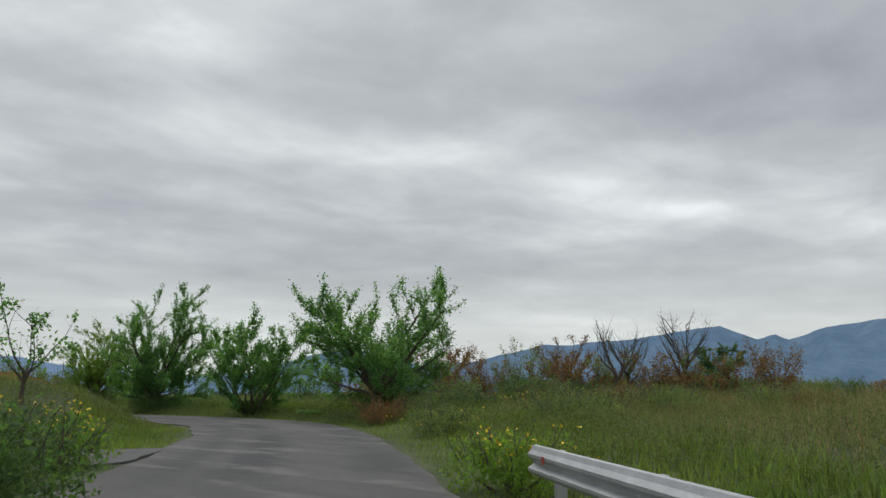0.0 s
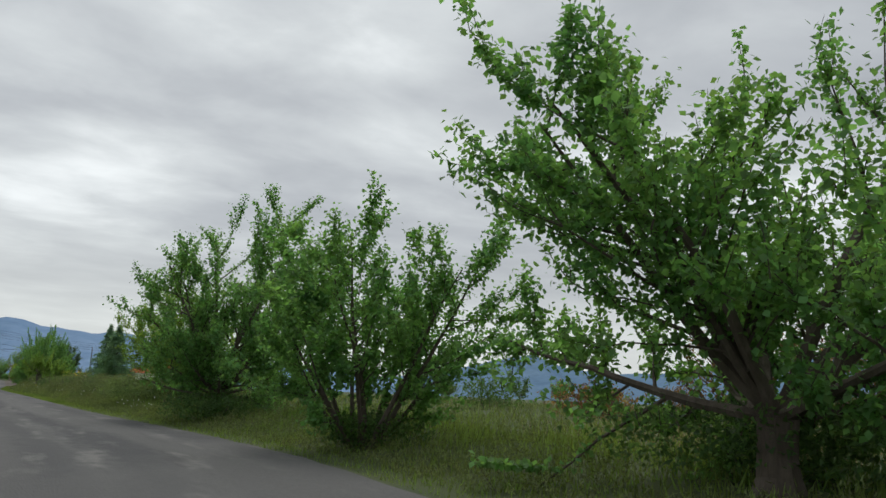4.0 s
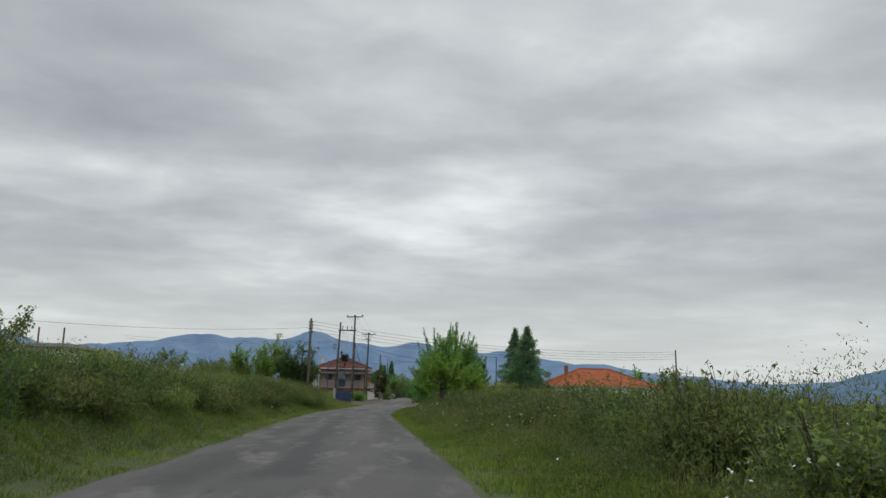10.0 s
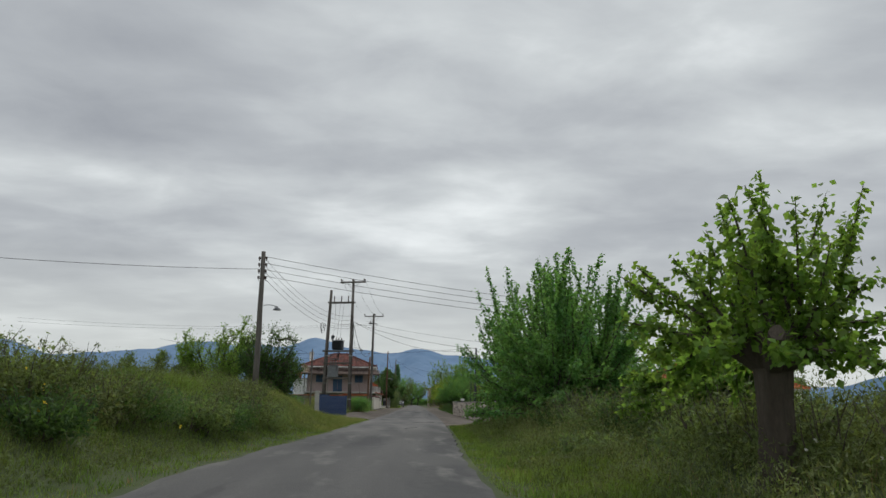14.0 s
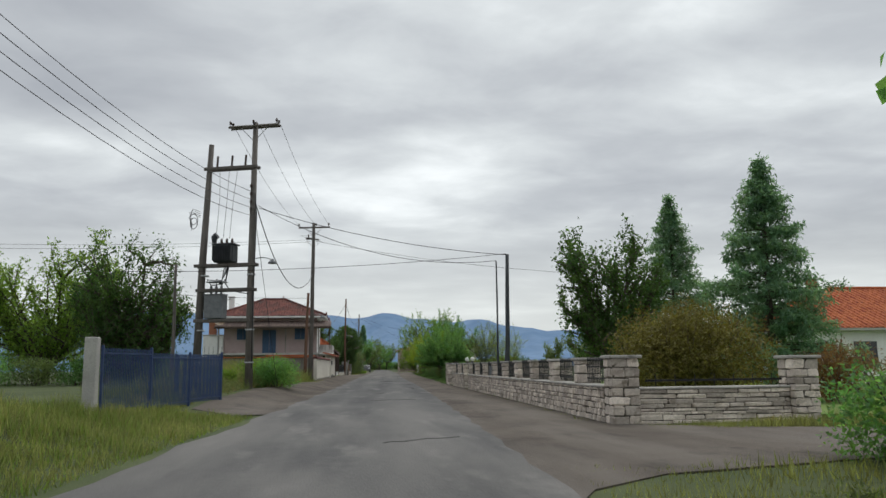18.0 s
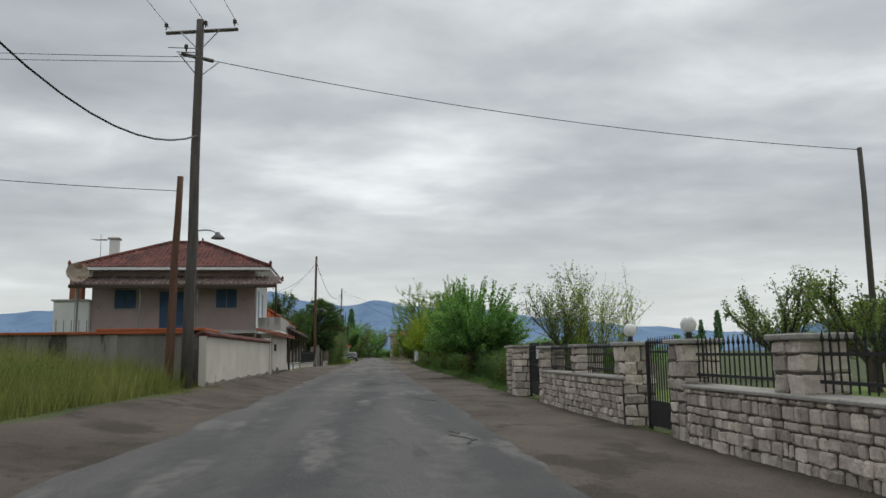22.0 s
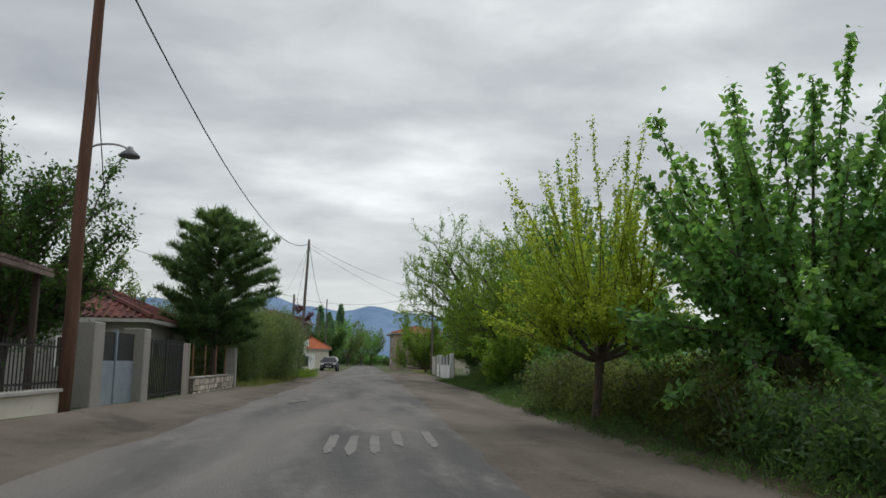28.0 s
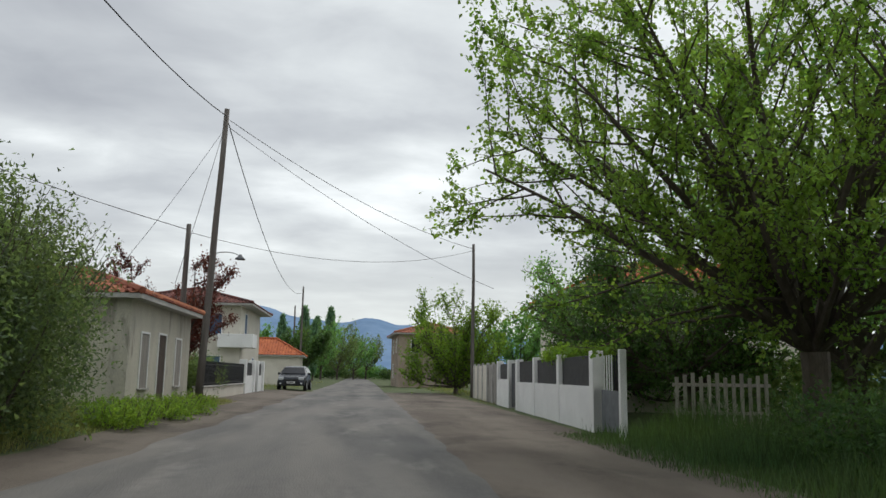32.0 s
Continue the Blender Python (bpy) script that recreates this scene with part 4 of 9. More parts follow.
def bush(name, x, y, label, seed=1, size=(1.2, 1.2, 0.9), leaves=4000, leaf=0.09, material=None, category="bush", heaps=7, group="", kind="", twigs=14, z=None, slim=0.6, ragged=0.25, turn=0.0):
    """A heap of leafy clumps on a fan of stems."""
    rng = np.random.default_rng(seed)
    top = thing(name, pose(x, y, z_at(x, y) - 0.04 if z is None else z, 0, 0, turn), label, category, group, kind)
    rx, ry, rz = size
    wood = Geo()
    allp = []
    for k in range(heaps):
        a = 2 * math.pi * k / heaps + rng.uniform(-0.3, 0.3)
        q = 0.62 * math.sqrt(rng.random())
        hx, hy = q * rx * math.cos(a), q * ry * math.sin(a)
        hz = rz * rng.uniform(0.75, 1.2) * (1 - 0.35 * q)
        s = rng.uniform(0.45, 0.65)
        allp.append(blob_points(rng, leaves // heaps, hx, hy, hz * 0.9, rx * s, ry * s, rz * 0.85))
        wood.tube(limb(rng, (hx * 0.3, hy * 0.3, 0), (hx, hy, hz * 1.4), hz * 1.1, 4, 0.1, 0.02), [0.03, 0.025, 0.02, 0.014, 0.008], 4)
    for k in range(twigs):
        a = rng.uniform(0, 2 * math.pi)
        q = math.sqrt(rng.random()) * 0.85
        b = (q * rx * math.cos(a), q * ry * math.sin(a), rz * (1.25 - 0.5 * q))
        t = limb(rng, b, (math.cos(a) * 0.5, math.sin(a) * 0.5, 1), rz * ragged * rng.uniform(0.8, 1.8), 3, 0.12, 0.0)
        wood.tube(t, [0.01, 0.008, 0.006, 0.003], 3, cap=False)
        f = rng.random(14)[:, None]
        allp.append(t[0] * (1 - f) + t[-1] * f + rng.normal(0, 0.05, (14, 3)))
    pts = np.concatenate(allp)
    pts = pts[pts[:, 2] > 0.02]
    lv, lf = leaf_arrays(rng, pts, leaf, 0.15, slim, plain=True)
    part("stem_tangle", wood, M_BARK, top)["kind"] = "stuff"
    part("foliage", fast_mesh("foliage", lv, lf, material or M_LEAF_D), None, top)
    return top


def conifer(name, x, y, label, seed, height=9.0, spread=2.0, clear=0.6, material=None, tiers=26, category="tree", sprays=9000, group="", pine=False, blade=(0.30, 0.26), full=0.85):
    """A straight stem with whorls of drooping boughs, each fringed with needles; a pine has an open round head of tufts."""
    rng = np.random.default_rng(seed)
    top = thing(name, pose(x, y, z_at(x, y) - 0.05), label, category, group)
    wood, pa, pb = Geo(), [], []
    wood.tube([(0, 0, 0), (0.03, 0, height * 0.5), (0, 0.02, height * 0.97)], [0.03 * height ** 0.8 * 1.1, 0.018 * height ** 0.8, 0.012], 8)
    for k in range(tiers):
        f = k / (tiers - 1)
        z = clear + (height * 0.97 - clear) * f
        if pine:
            r = spread * rng.uniform(0.85, 1.08) * (0.72 + 0.28 * min(1, f / 0.3)) * max(0.05, 1 - (max(0, f - 0.3) / 0.72) ** 2) ** 0.55
        else:
            r = spread * (1 - f) ** full * rng.uniform(0.72, 1.12) + 0.15
        for j in range(9):
            a = 2 * math.pi * (j / 9 + 0.61 * k) + rng.uniform(-0.25, 0.25)
            pts = limb(rng, (0, 0, z + rng.uniform(-0.22, 0.22)), (math.cos(a), math.sin(a), 0.12 if pine else 0.12), r * rng.uniform(0.7, 1.1), 5, 0.07, 0.05 if pine else -0.05)
            wood.tube(pts, [0.035, 0.03, 0.024, 0.018, 0.012, 0.006], 4, cap=False)
            pa.append(pts[1:-1])
            pb.append(pts[2:])
    A, B = np.concatenate(pa), np.concatenate(pb)
    reach_ = np.hypot(A[:, 0], A[:, 1]) + 0.25
    pick = rng.choice(len(A), sprays, p=reach_ / reach_.sum())
    f = rng.random(sprays)[:, None]
    base = A[pick] * (1 - f) + B[pick] * f
    if pine:
        base = base + rand_dirs(rng, sprays) * np.abs(rng.normal(0, 0.10, sprays))[:, None]
        lv, lf = leaf_arrays(rng, base, 0.30, -0.9, 0.13, plain=True)
    else:
        base = base + rng.normal(0, 0.12, (sprays, 3))
        lv, lf = leaf_arrays(rng, base, blade[0], 0.35, blade[1])
    part("trunk", wood, M_BARK, top)
    part("crown", fast_mesh("crown", lv, lf, material or M_NEEDLE), None, top)
    return top


def cypress(x, y, height, seed, group="", z=None):
    rng = np.random.default_rng(seed)
    top = thing("cypress_tree", pose(x, y, z_at(x, y) if z is None else z), "slim dark green cypress standing behind the houses", "tree", group)
    n = 1500
    f = rng.random(n) ** 0.8
    r = 0.085 * height * np.sin(np.pi * np.clip(f * 0.9 + 0.1, 0, 1)) ** 0.7 * rng.uniform(0.6, 1.05, n)
    a = rng.uniform(0, 2 * np.pi, n)
    p = np.stack([r * np.cos(a), r * np.sin(a), 0.06 * height + f * height * 0.92], 1)
    lv, lf = leaf_arrays(rng, p, 0.07 * height, -1.6, 0.35)
    part("trunk", Geo().tube([(0, 0, 0), (0, 0, height * 0.6)], [0.15, 0.05], 6), M_BARK, top)
    part("crown", fast_mesh("crown", lv, lf, M_NEEDLE), None, top)
    return top


def grass(name, rows, label, material, seed=3, blade=0.03, category="grass"):
    """Blades of grass: rows of (count, y0, y1, offset from the road's centre from, to, height from, to)."""
    rng = np.random.default_rng(seed)
    P, H, Wd = [], [], []
    for n, y0, y1, o0, o1, h0, h1 in rows:
        idx = np.where((LINE[:, 1] >= y0) & (LINE[:, 1] <= y1))[0]
        i = rng.choice(idx, n)
        o = o0 + (o1 - o0) * rng.random(n)
        j = rng.uniform(-0.6, 0.6, n)
        P.append(np.stack([LINE[i, 0] + NOR[i, 0] * o + TAN[i, 0] * j, LINE[i, 1] + NOR[i, 1] * o + TAN[i, 1] * j], 1))
        t = np.abs(o - o0) / max(abs(o1 - o0), 1e-6)
        tuft = 0.75 + 0.45 * wobble(P[-1][:, 0], P[-1][:, 1], 1.7, seed)
        H.append((h0 + (h1 - h0) * t) * tuft * rng.uniform(0.55, 1.2, n))
        Wd.append(blade * rng.uniform(0.6, 1.3, n) * (1 + t))
    P, H, Wd = np.concatenate(P), np.concatenate(H), np.concatenate(Wd)
    n = len(P)
    z = land(P[:, 0], P[:, 1])
    a = rng.uniform(0, 2 * np.pi, n)
    side = np.stack([np.cos(a), np.sin(a), np.zeros(n)], 1) * Wd[:, None] * 0.5
    bend = rng.normal(0, 0.28, (n, 2)) * H[:, None]
    base = np.c_[P, z - 0.02]
    v = np.empty((n, 3, 3))
    v[:, 0], v[:, 1], v[:, 2] = base - side, base + side, base + np.c_[bend, H]
    me = fast_mesh(name, v.reshape(-1, 3), np.arange(3 * n).reshape(-1, 3), material)
    return tagged(new(name, me), label, category, kind="stuff")


def weeds(name, rows, label, material, seed=5, leaf=0.06, per=16):
    """Tall soft weeds: stems clothed with small leaves. Rows of (plants, y0, y1, offset from, to, height from, to)."""
    rng = np.random.default_rng(seed)
    P, H = [], []
    for n, y0, y1, o0, o1, h0, h1 in rows:
        idx = np.where((LINE[:, 1] >= y0) & (LINE[:, 1] <= y1))[0]
        i = rng.choice(idx, n)
        o = o0 + (o1 - o0) * rng.random(n)
        j = rng.uniform(-0.6, 0.6, n)
        q = np.stack([LINE[i, 0] + NOR[i, 0] * o + TAN[i, 0] * j, LINE[i, 1] + NOR[i, 1] * o + TAN[i, 1] * j], 1)
        clump = 0.72 + 0.5 * wobble(q[:, 0], q[:, 1], 0.8, seed) + 0.25 * wobble(q[:, 0], q[:, 1], 2.3, seed + 1)
        P.append(q)
        H.append((h0 + (h1 - h0) * np.abs(o - o0) / abs(o1 - o0)) * np.clip(clump, 0.3, 1.4) * rng.uniform(0.75, 1.15, n))
    P, H = np.concatenate(P), np.concatenate(H)
    n = len(P)
    base = np.c_[P, land(P[:, 0], P[:, 1])]
    lean_ = rng.normal(0, 0.16, (n, 2)) * H[:, None]
    f = rng.random((n, per)) ** 0.7
    pts = base[:, None, :] + np.concatenate([lean_[:, None, :] * f[..., None] ** 1.5, (H[:, None] * f)[..., None]], 2)
    pts = pts.reshape(-1, 3) + rng.normal(0, 0.045, (n * per, 3))
    lv, lf = leaf_arrays(rng, pts, leaf, -0.9, 0.3, plain=True)
    return tagged(new(name, fast_mesh(name, lv, lf, material)), label, "weeds", kind="stuff")


def flowers(name, label, material, seed, spots, size=0.05):
    """Small five-cornered heads on hair-thin stalks: spots of (count, x, y, radius, height from, to)."""
    rng = np.random.default_rng(seed)
    C = []
    for n, x, y, r, h0, h1 in spots:
        p = rng.normal(0, r * 0.5, (n, 2)) + (x, y)
        z = land(p[:, 0], p[:, 1]) + rng.uniform(h0, h1, n)
        gap = np.sqrt(((p[:, None, :] - LINE[None, :, :2]) ** 2).sum(2)).min(1)
        C.append(np.c_[p, z][gap > 2.9])
    C = np.concatenate(C)
    lv, lf = leaf_arrays(rng, np.repeat(C, 3, axis=0), size, -0.3, 0.9)
    return tagged(new(name, fast_mesh(name, lv, lf, material)), label, "flowers", kind="stuff")

# ---- builders: poles, cables and street lamps ----
def local(origin, angle):
    """A frame on the ground: u along the angle (degrees from +x), v to its left."""
    return pose(origin[0], origin[1], 0, 0, 0, angle)


def insulator(parent, p, name="insulator"):
    g = Geo().lathe([(0.018, 0), (0.018, 0.08), (0.055, 0.09), (0.065, 0.12), (0.035, 0.14), (0.06, 0.16), (0.06, 0.19), (0.03, 0.23)], p, 8)
    return part(name, g, M_PORC, parent, smooth=True)


def street_lamp(parent, z, turn, reach=1.0, rise=0.35, name="lamp_arm"):
    """A bent pipe with a bell-shaped shade, bolted to a pole."""
    c, s = math.cos(radians(turn)), math.sin(radians(turn))
    pts = [(0.05 * c, 0.05 * s, z)]
    for k in range(1, 8):
        a = math.pi * k / 9
        d = reach * (1 - math.cos(a)) / 2
        pts.append((c * d, s * d, z + rise * math.sin(a) ** 0.6))
    end = (c * reach, s * reach, z + rise * 0.45)
    pts.append(end)
    arm = part(name, Geo().tube(pts, 0.022, 6), M_STEEL, parent, "thin bent steel lamp arm")
    shade = Geo().lathe([(0.05, 0.10), (0.07, 0.04), (0.19, -0.06), (0.20, -0.10), (0.16, -0.10)], end, 10)
    part("lamp_shade", shade, M_TANK, arm, "grey bell-shaped lamp shade", smooth=True)
    return arm


def pole_shaft(h, r0=0.15, r1=0.095, bend=0.03, seed=0):
    rng = np.random.default_rng(seed)
    pts = [(rng.normal(0, bend) * (k not in (0, 5)), rng.normal(0, bend) * (k not in (0, 5)), h * k / 5) for k in range(6)]
    return Geo().tube(pts, [r0 + (r1 - r0) * k / 5 for k in range(6)], 10)


def utility_pole(x, y, h, label, lean=(0, 0), r=0.15, material=None, seed=0, group="utility poles along the road", name="utility_pole"):
    """lean: degrees to +x and to +y."""
    top = thing(name, pose(x, y, z_at(x, y) - 0.15, -lean[1], lean[0], 0), label, "utility pole", group)
    part("shaft", pole_shaft(h + 0.15, r, r * 0.66, 0.012, seed), material or M_POLE, top, smooth=True)
    return top


def crossarm(parent, z, half, turn, double=False, pins=(-0.95, 0.0, 0.95), drop=0.0, both=False):
    """A timber crossarm with two braces and pin insulators, square to the line of the wires."""
    c, s = math.cos(radians(turn)), math.sin(radians(turn))
    g = Geo()
    for k in ((-1, 1) if double else (1,)):
        ox, oy = -s * 0.13 * k, c * 0.13 * k
        g.tube([(ox - c * half, oy - s * half, z), (ox + c * half, oy + s * half, z)], 0.062, 4)
    arm = part("crossarm", g, M_POLE, parent, "grey timber crossarm")
    for k in (-1, 1):
        part("brace", Geo().tube([(c * 0.62 * k, s * 0.62 * k, z - 0.05), (c * 0.06 * k, s * 0.06 * k, z - 0.62)], 0.018, 5), M_STEEL, arm)
    for p in pins:
        for k in ((-1, 1) if both else (0,)):
            insulator(arm, (c * p * half - s * 0.13 * k, s * p * half + c * 0.13 * k, z + 0.05))
    return arm


def wire(p, q, sag=0.5, r=0.012, label="thin black overhead cable strung between poles", name="overhead_cable", group="overhead cables", n=16):
    p, q = Vector(p), Vector(q)
    pts = []
    for k in range(n + 1):
        f = k / n
        w = p.lerp(q, f)
        w.z -= 4 * sag * f * (1 - f)
        pts.append(tuple(w))
    return solid(name, Geo().tube(pts, r, 4), M_WIRE, label, "cable", group=group)


# ---- builders: stone walls, railings and gates ----
def stone_mesh(sx, sy, sz, seed):
    """A rough block with knocked-off edges, standing on z = 0 and centred in x and y."""
    rng = np.random.default_rng(seed)
    g = Geo().block(-sx / 2, sx / 2, -sy / 2, sy / 2, 0, sz, min(0.024, min(sx, sz) * 0.16))
    j = min(0.009, min(sx, sz) * 0.07)
    g.v = [tuple(np.array(v) + rng.normal(0, j, 3)) for v in g.v]
    return g.mesh("stone", M_STONE)


STONES = {}


def stone(parent, x, y, z, sx, sy, sz, rng, turn=0.0):
    """One stone, its mesh shared with all of about its size."""
    key = (max(1, round(sx / 0.06)), max(1, round(sz / 0.03)), max(1, round(sy / 0.06)), int(rng.integers(0, 3)))
    if key not in STONES:
        STONES[key] = stone_mesh(key[0] * 0.06, key[2] * 0.06, key[1] * 0.03, sum(key) * 7 + key[3])
    ob = new("stone", STONES[key])
    ob.parent = parent
    ob.matrix_basis = pose(x, y, z, 0, 0, turn) @ Matrix.Diagonal((sx / (key[0] * 0.06), sy / (key[2] * 0.06), sz / (key[1] * 0.03), 1))
    return ob


def stone_run(parent, u0, u1, v0, v1, z0, z1, course, seed, singles, faces=(1,), long=(0.11, 0.25)):
    """Coursed rubble on a mortar core between u0 and u1. The first stones are objects of their own, the rest one part."""
    rng = np.random.default_rng(seed)
    part("core", Geo().box(u0, u1, v0 + 0.03, v1 - 0.03, z0, z1), M_MORTAR, parent, "dark mortar core")
    rest, made = Geo(), 0
    z = z0
    while z < z1 - 0.03:
        h = min(course * rng.uniform(0.75, 1.3), z1 - z)
        if z1 - z - h < course * 0.4:
            h = z1 - z
        for side in faces:
            v = v0 if side < 0 else v1
            u = u0
            while u < u1 - 0.02:
                w = rng.uniform(*long)
                if u1 - u - w < 0.12:
                    w = u1 - u
                d = 0.10
                out = rng.uniform(-0.02, 0.025) * side
                if made < singles and abs(u - u0) < 30:
                    stone(parent, u + w / 2, v - side * d / 2 + out, z + 0.006 + rng.normal(0, 0.004), w - 0.018, d, h - 0.013 + rng.normal(0, 0.004), rng, rng.normal(0, 1.2))
                    made += 1
                else:
                    lo, hi = rng.normal(0.006, 0.004), rng.normal(0.008, 0.005)
                    rest.block(u + 0.009, u + w - 0.009, v - side * d + out, v + out, z + lo, z + h - hi, 0.02)
                u += w
        z += h
    if rest.v:
        ob = part("stonework", rest, M_STONE_W, parent, "smaller and farther stones of the coursed wall")
        ob["kind"] = "stuff"


def stone_pillar(m, w, h, seed, label, group, quoin=0.20, name="stone_pillar"):
    """A square pillar of dressed blocks, two to a course on each face, under a thin capstone."""
    rng = np.random.default_rng(seed)
    top = thing(name, m, label, "pillar", group)
    part("core", Geo().box(-w / 2 + 0.025, w / 2 - 0.025, -w / 2 + 0.025, w / 2 - 0.025, 0, h - 0.07), M_MORTAR, top)
    z, k = 0.0, 0
    while z < h - 0.10:
        ch = min(quoin * rng.uniform(0.8, 1.25), h - 0.07 - z)
        if h - 0.07 - z - ch < 0.08:
            ch = h - 0.07 - z
        f = (0.36 + 0.1 * rng.random()) if k % 2 else (0.64 - 0.1 * rng.random())
        a = w * f
        for x0, x1, y0, y1 in ((-w / 2, -w / 2 + a, -w / 2, -w / 2 + w * 0.5), (-w / 2 + a, w / 2, -w / 2, -w / 2 + w * (1 - f)),
                               (-w / 2, -w / 2 + a, 0, w / 2), (-w / 2 + a, w / 2, -w / 2 + w * (1 - f), w / 2)):
            stone(top, (x0 + x1) / 2, (y0 + y1) / 2, z + 0.008, x1 - x0 - 0.012, y1 - y0 - 0.012, ch - 0.011, rng)
        z += ch
        k += 1
    part("capstone", Geo().block(-w / 2 - 0.05, w / 2 + 0.05, -w / 2 - 0.05, w / 2 + 0.05, h - 0.07, h, 0.015), M_CAP, top, "flat grey capstone")
    return top


BAR_MESH = {}


def bar_mesh(h, r, tip):
    key = (round(h, 2), r, tip)
    if key not in BAR_MESH:
        g = Geo().tube([(0, 0, 0), (0, 0, h)], r, 5)
        if tip:
            g.lathe([(r, 0), (r * 2.2, 0.03), (r * 1.2, 0.07), (0.002, 0.13)], (0, 0, h), 5)
        BAR_MESH[key] = g.mesh("bar", M_IRON)
    return BAR_MESH[key]


def railing(m, length, z0, z1, label, group, step=0.13, material=None, name="iron_railing", r=0.011, tip=True, posts=False, category="railing"):
    """A panel of upright bars between two rails, with pointed tips over the upper one."""
    top = thing(name, m, label, category, group)
    mt = material or M_IRON
    for z in (z0 + 0.10, z1 - 0.12):
        part("rail", Geo().box(0, length, -0.014, 0.014, z - 0.018, z + 0.018), mt, top)
    n = max(2, int(length / step))
    key_mesh = bar_mesh(z1 - z0, r, tip)
    if mt is not M_IRON:
        key_mesh = key_mesh.copy()
        key_mesh.materials[0] = mt
    for k in range(n + 1):
        ob = new("bar", key_mesh)
        ob.parent = top
        ob.location = (length * (0.5 + k) / (n + 1), 0, z0)
    if posts:
        for u in (0, length):
            part("post", Geo().block(u - 0.03, u + 0.03, -0.03, 0.03, 0, z1 + 0.06, 0.006), mt, top)
    return top


# ---- builders: roofs and openings ----
def tile_rows(g, a, b, c, d, pitch=0.24, r=0.075, course=0.42):
    """Half-round tiles on the slope with eave a-b and ridge d-c: rolls that step down course by course."""
    a, b, c, d = (Vector(p) for p in (a, b, c, d))
    n = max(2, int((b - a).length / pitch))
    nrm = (b - a).cross(d - a).normalized()
    if nrm.z < 0:
        nrm = -nrm
    side = (b - a).normalized()
    for k in range(n):
        f = (k + 0.5) / n
        p = a.lerp(b, f)
        # up the slope until the hip or ridge is met
        up_dir = ((d + c) / 2 - (a + b) / 2)
        up_dir = (up_dir - side * up_dir.dot(side)).normalized()
        full = (((d + c) / 2 - (a + b) / 2) - side * ((d + c) / 2 - (a + b) / 2).dot(side)).length
        s = (p - a).dot(side)
        sd, sc, sb = (d - a).dot(side), (c - a).dot(side), (b - a).length
        top = full
        if s < sd and sd > 1e-3:
            top = min(top, full * s / sd)
        if s > sc and sb - sc > 1e-3:
            top = min(top, full * (sb - s) / (sb - sc))
        m = max(1, int(top / course))
        for j in range(m):
            q0 = p + up_dir * (top * j / m)
            q1 = p + up_dir * (top * (j + 1) / m + 0.03)
            v, f_ = [], []
            for q, rr, h in ((q0, r, 0.022), (q1, r * 0.85, 0.0)):
                for i in range(4):
                    t = math.pi * i / 3
                    v.append(tuple(q + side * (rr * math.cos(t)) + nrm * (rr * 0.8 * math.sin(t) + h)))
            for i in range(3):
                f_.append((i, i + 1, i + 5, i + 4))
            f_.append((3, 2, 1, 0))
            g.add(v, f_)
    return g


def hip_roof(parent, x0, x1, y0, y1, z, rise, over, ridge, tile, soffit, fascia=0.14, along="x", name="roof", pitch=0.24, inset=None):
    """A hipped roof with its board, soffit and rows of tiles. ridge: half length of the ridge."""
    X0, X1, Y0, Y1 = x0 - over, x1 + over, y0 - over, y1 + over
    cx, cy = (X0 + X1) / 2, (Y0 + Y1) / 2
    A, B, C, D = (X0, Y0, z), (X1, Y0, z), (X1, Y1, z), (X0, Y1, z)
    if along == "x":
        R0, R1 = (cx - ridge, cy, z + rise), (cx + ridge, cy, z + rise)
        slopes = ((A, B, R1, R0), (C, D, R0, R1), (B, C, R1, R1), (D, A, R0, R0))
    else:
        R0, R1 = (cx, cy - ridge, z + rise), (cx, cy + ridge, z + rise)
        slopes = ((B, C, R1, R0), (D, A, R0, R1), (A, B, R0, R0), (C, D, R1, R1))
    g = Geo()
    for s in slopes:
        pts = list(dict.fromkeys(s))
        g.add(pts, [tuple(range(len(pts)))])
    under = Geo().box(X0 + 0.02, X1 - 0.02, Y0 + 0.02, Y1 - 0.02, z - fascia, z - 0.01)
    top = part(name, g, tile, parent, "weathered clay tile roof")
    part("soffit", under, soffit, top, "pale eaves board")
    tiles = Geo()
    for s in slopes:
        tile_rows(tiles, *s, pitch=pitch)
    ob = part("tiles", tiles, tile, top)
    ob["kind"] = "stuff"
    ridges = Geo()
    for p, q in ((R0, R1), (A, R0), (D, R0 if along == "x" else R1), (B, R1 if along == "x" else R0), (C, R1)):
        if p != q:
            ridges.tube([tuple(Vector(p) + Vector((0, 0, 0.06))), tuple(Vector(q) + Vector((0, 0, 0.06)))], 0.10, 6)
    part("ridge_tiles", ridges, tile, top)
    return top


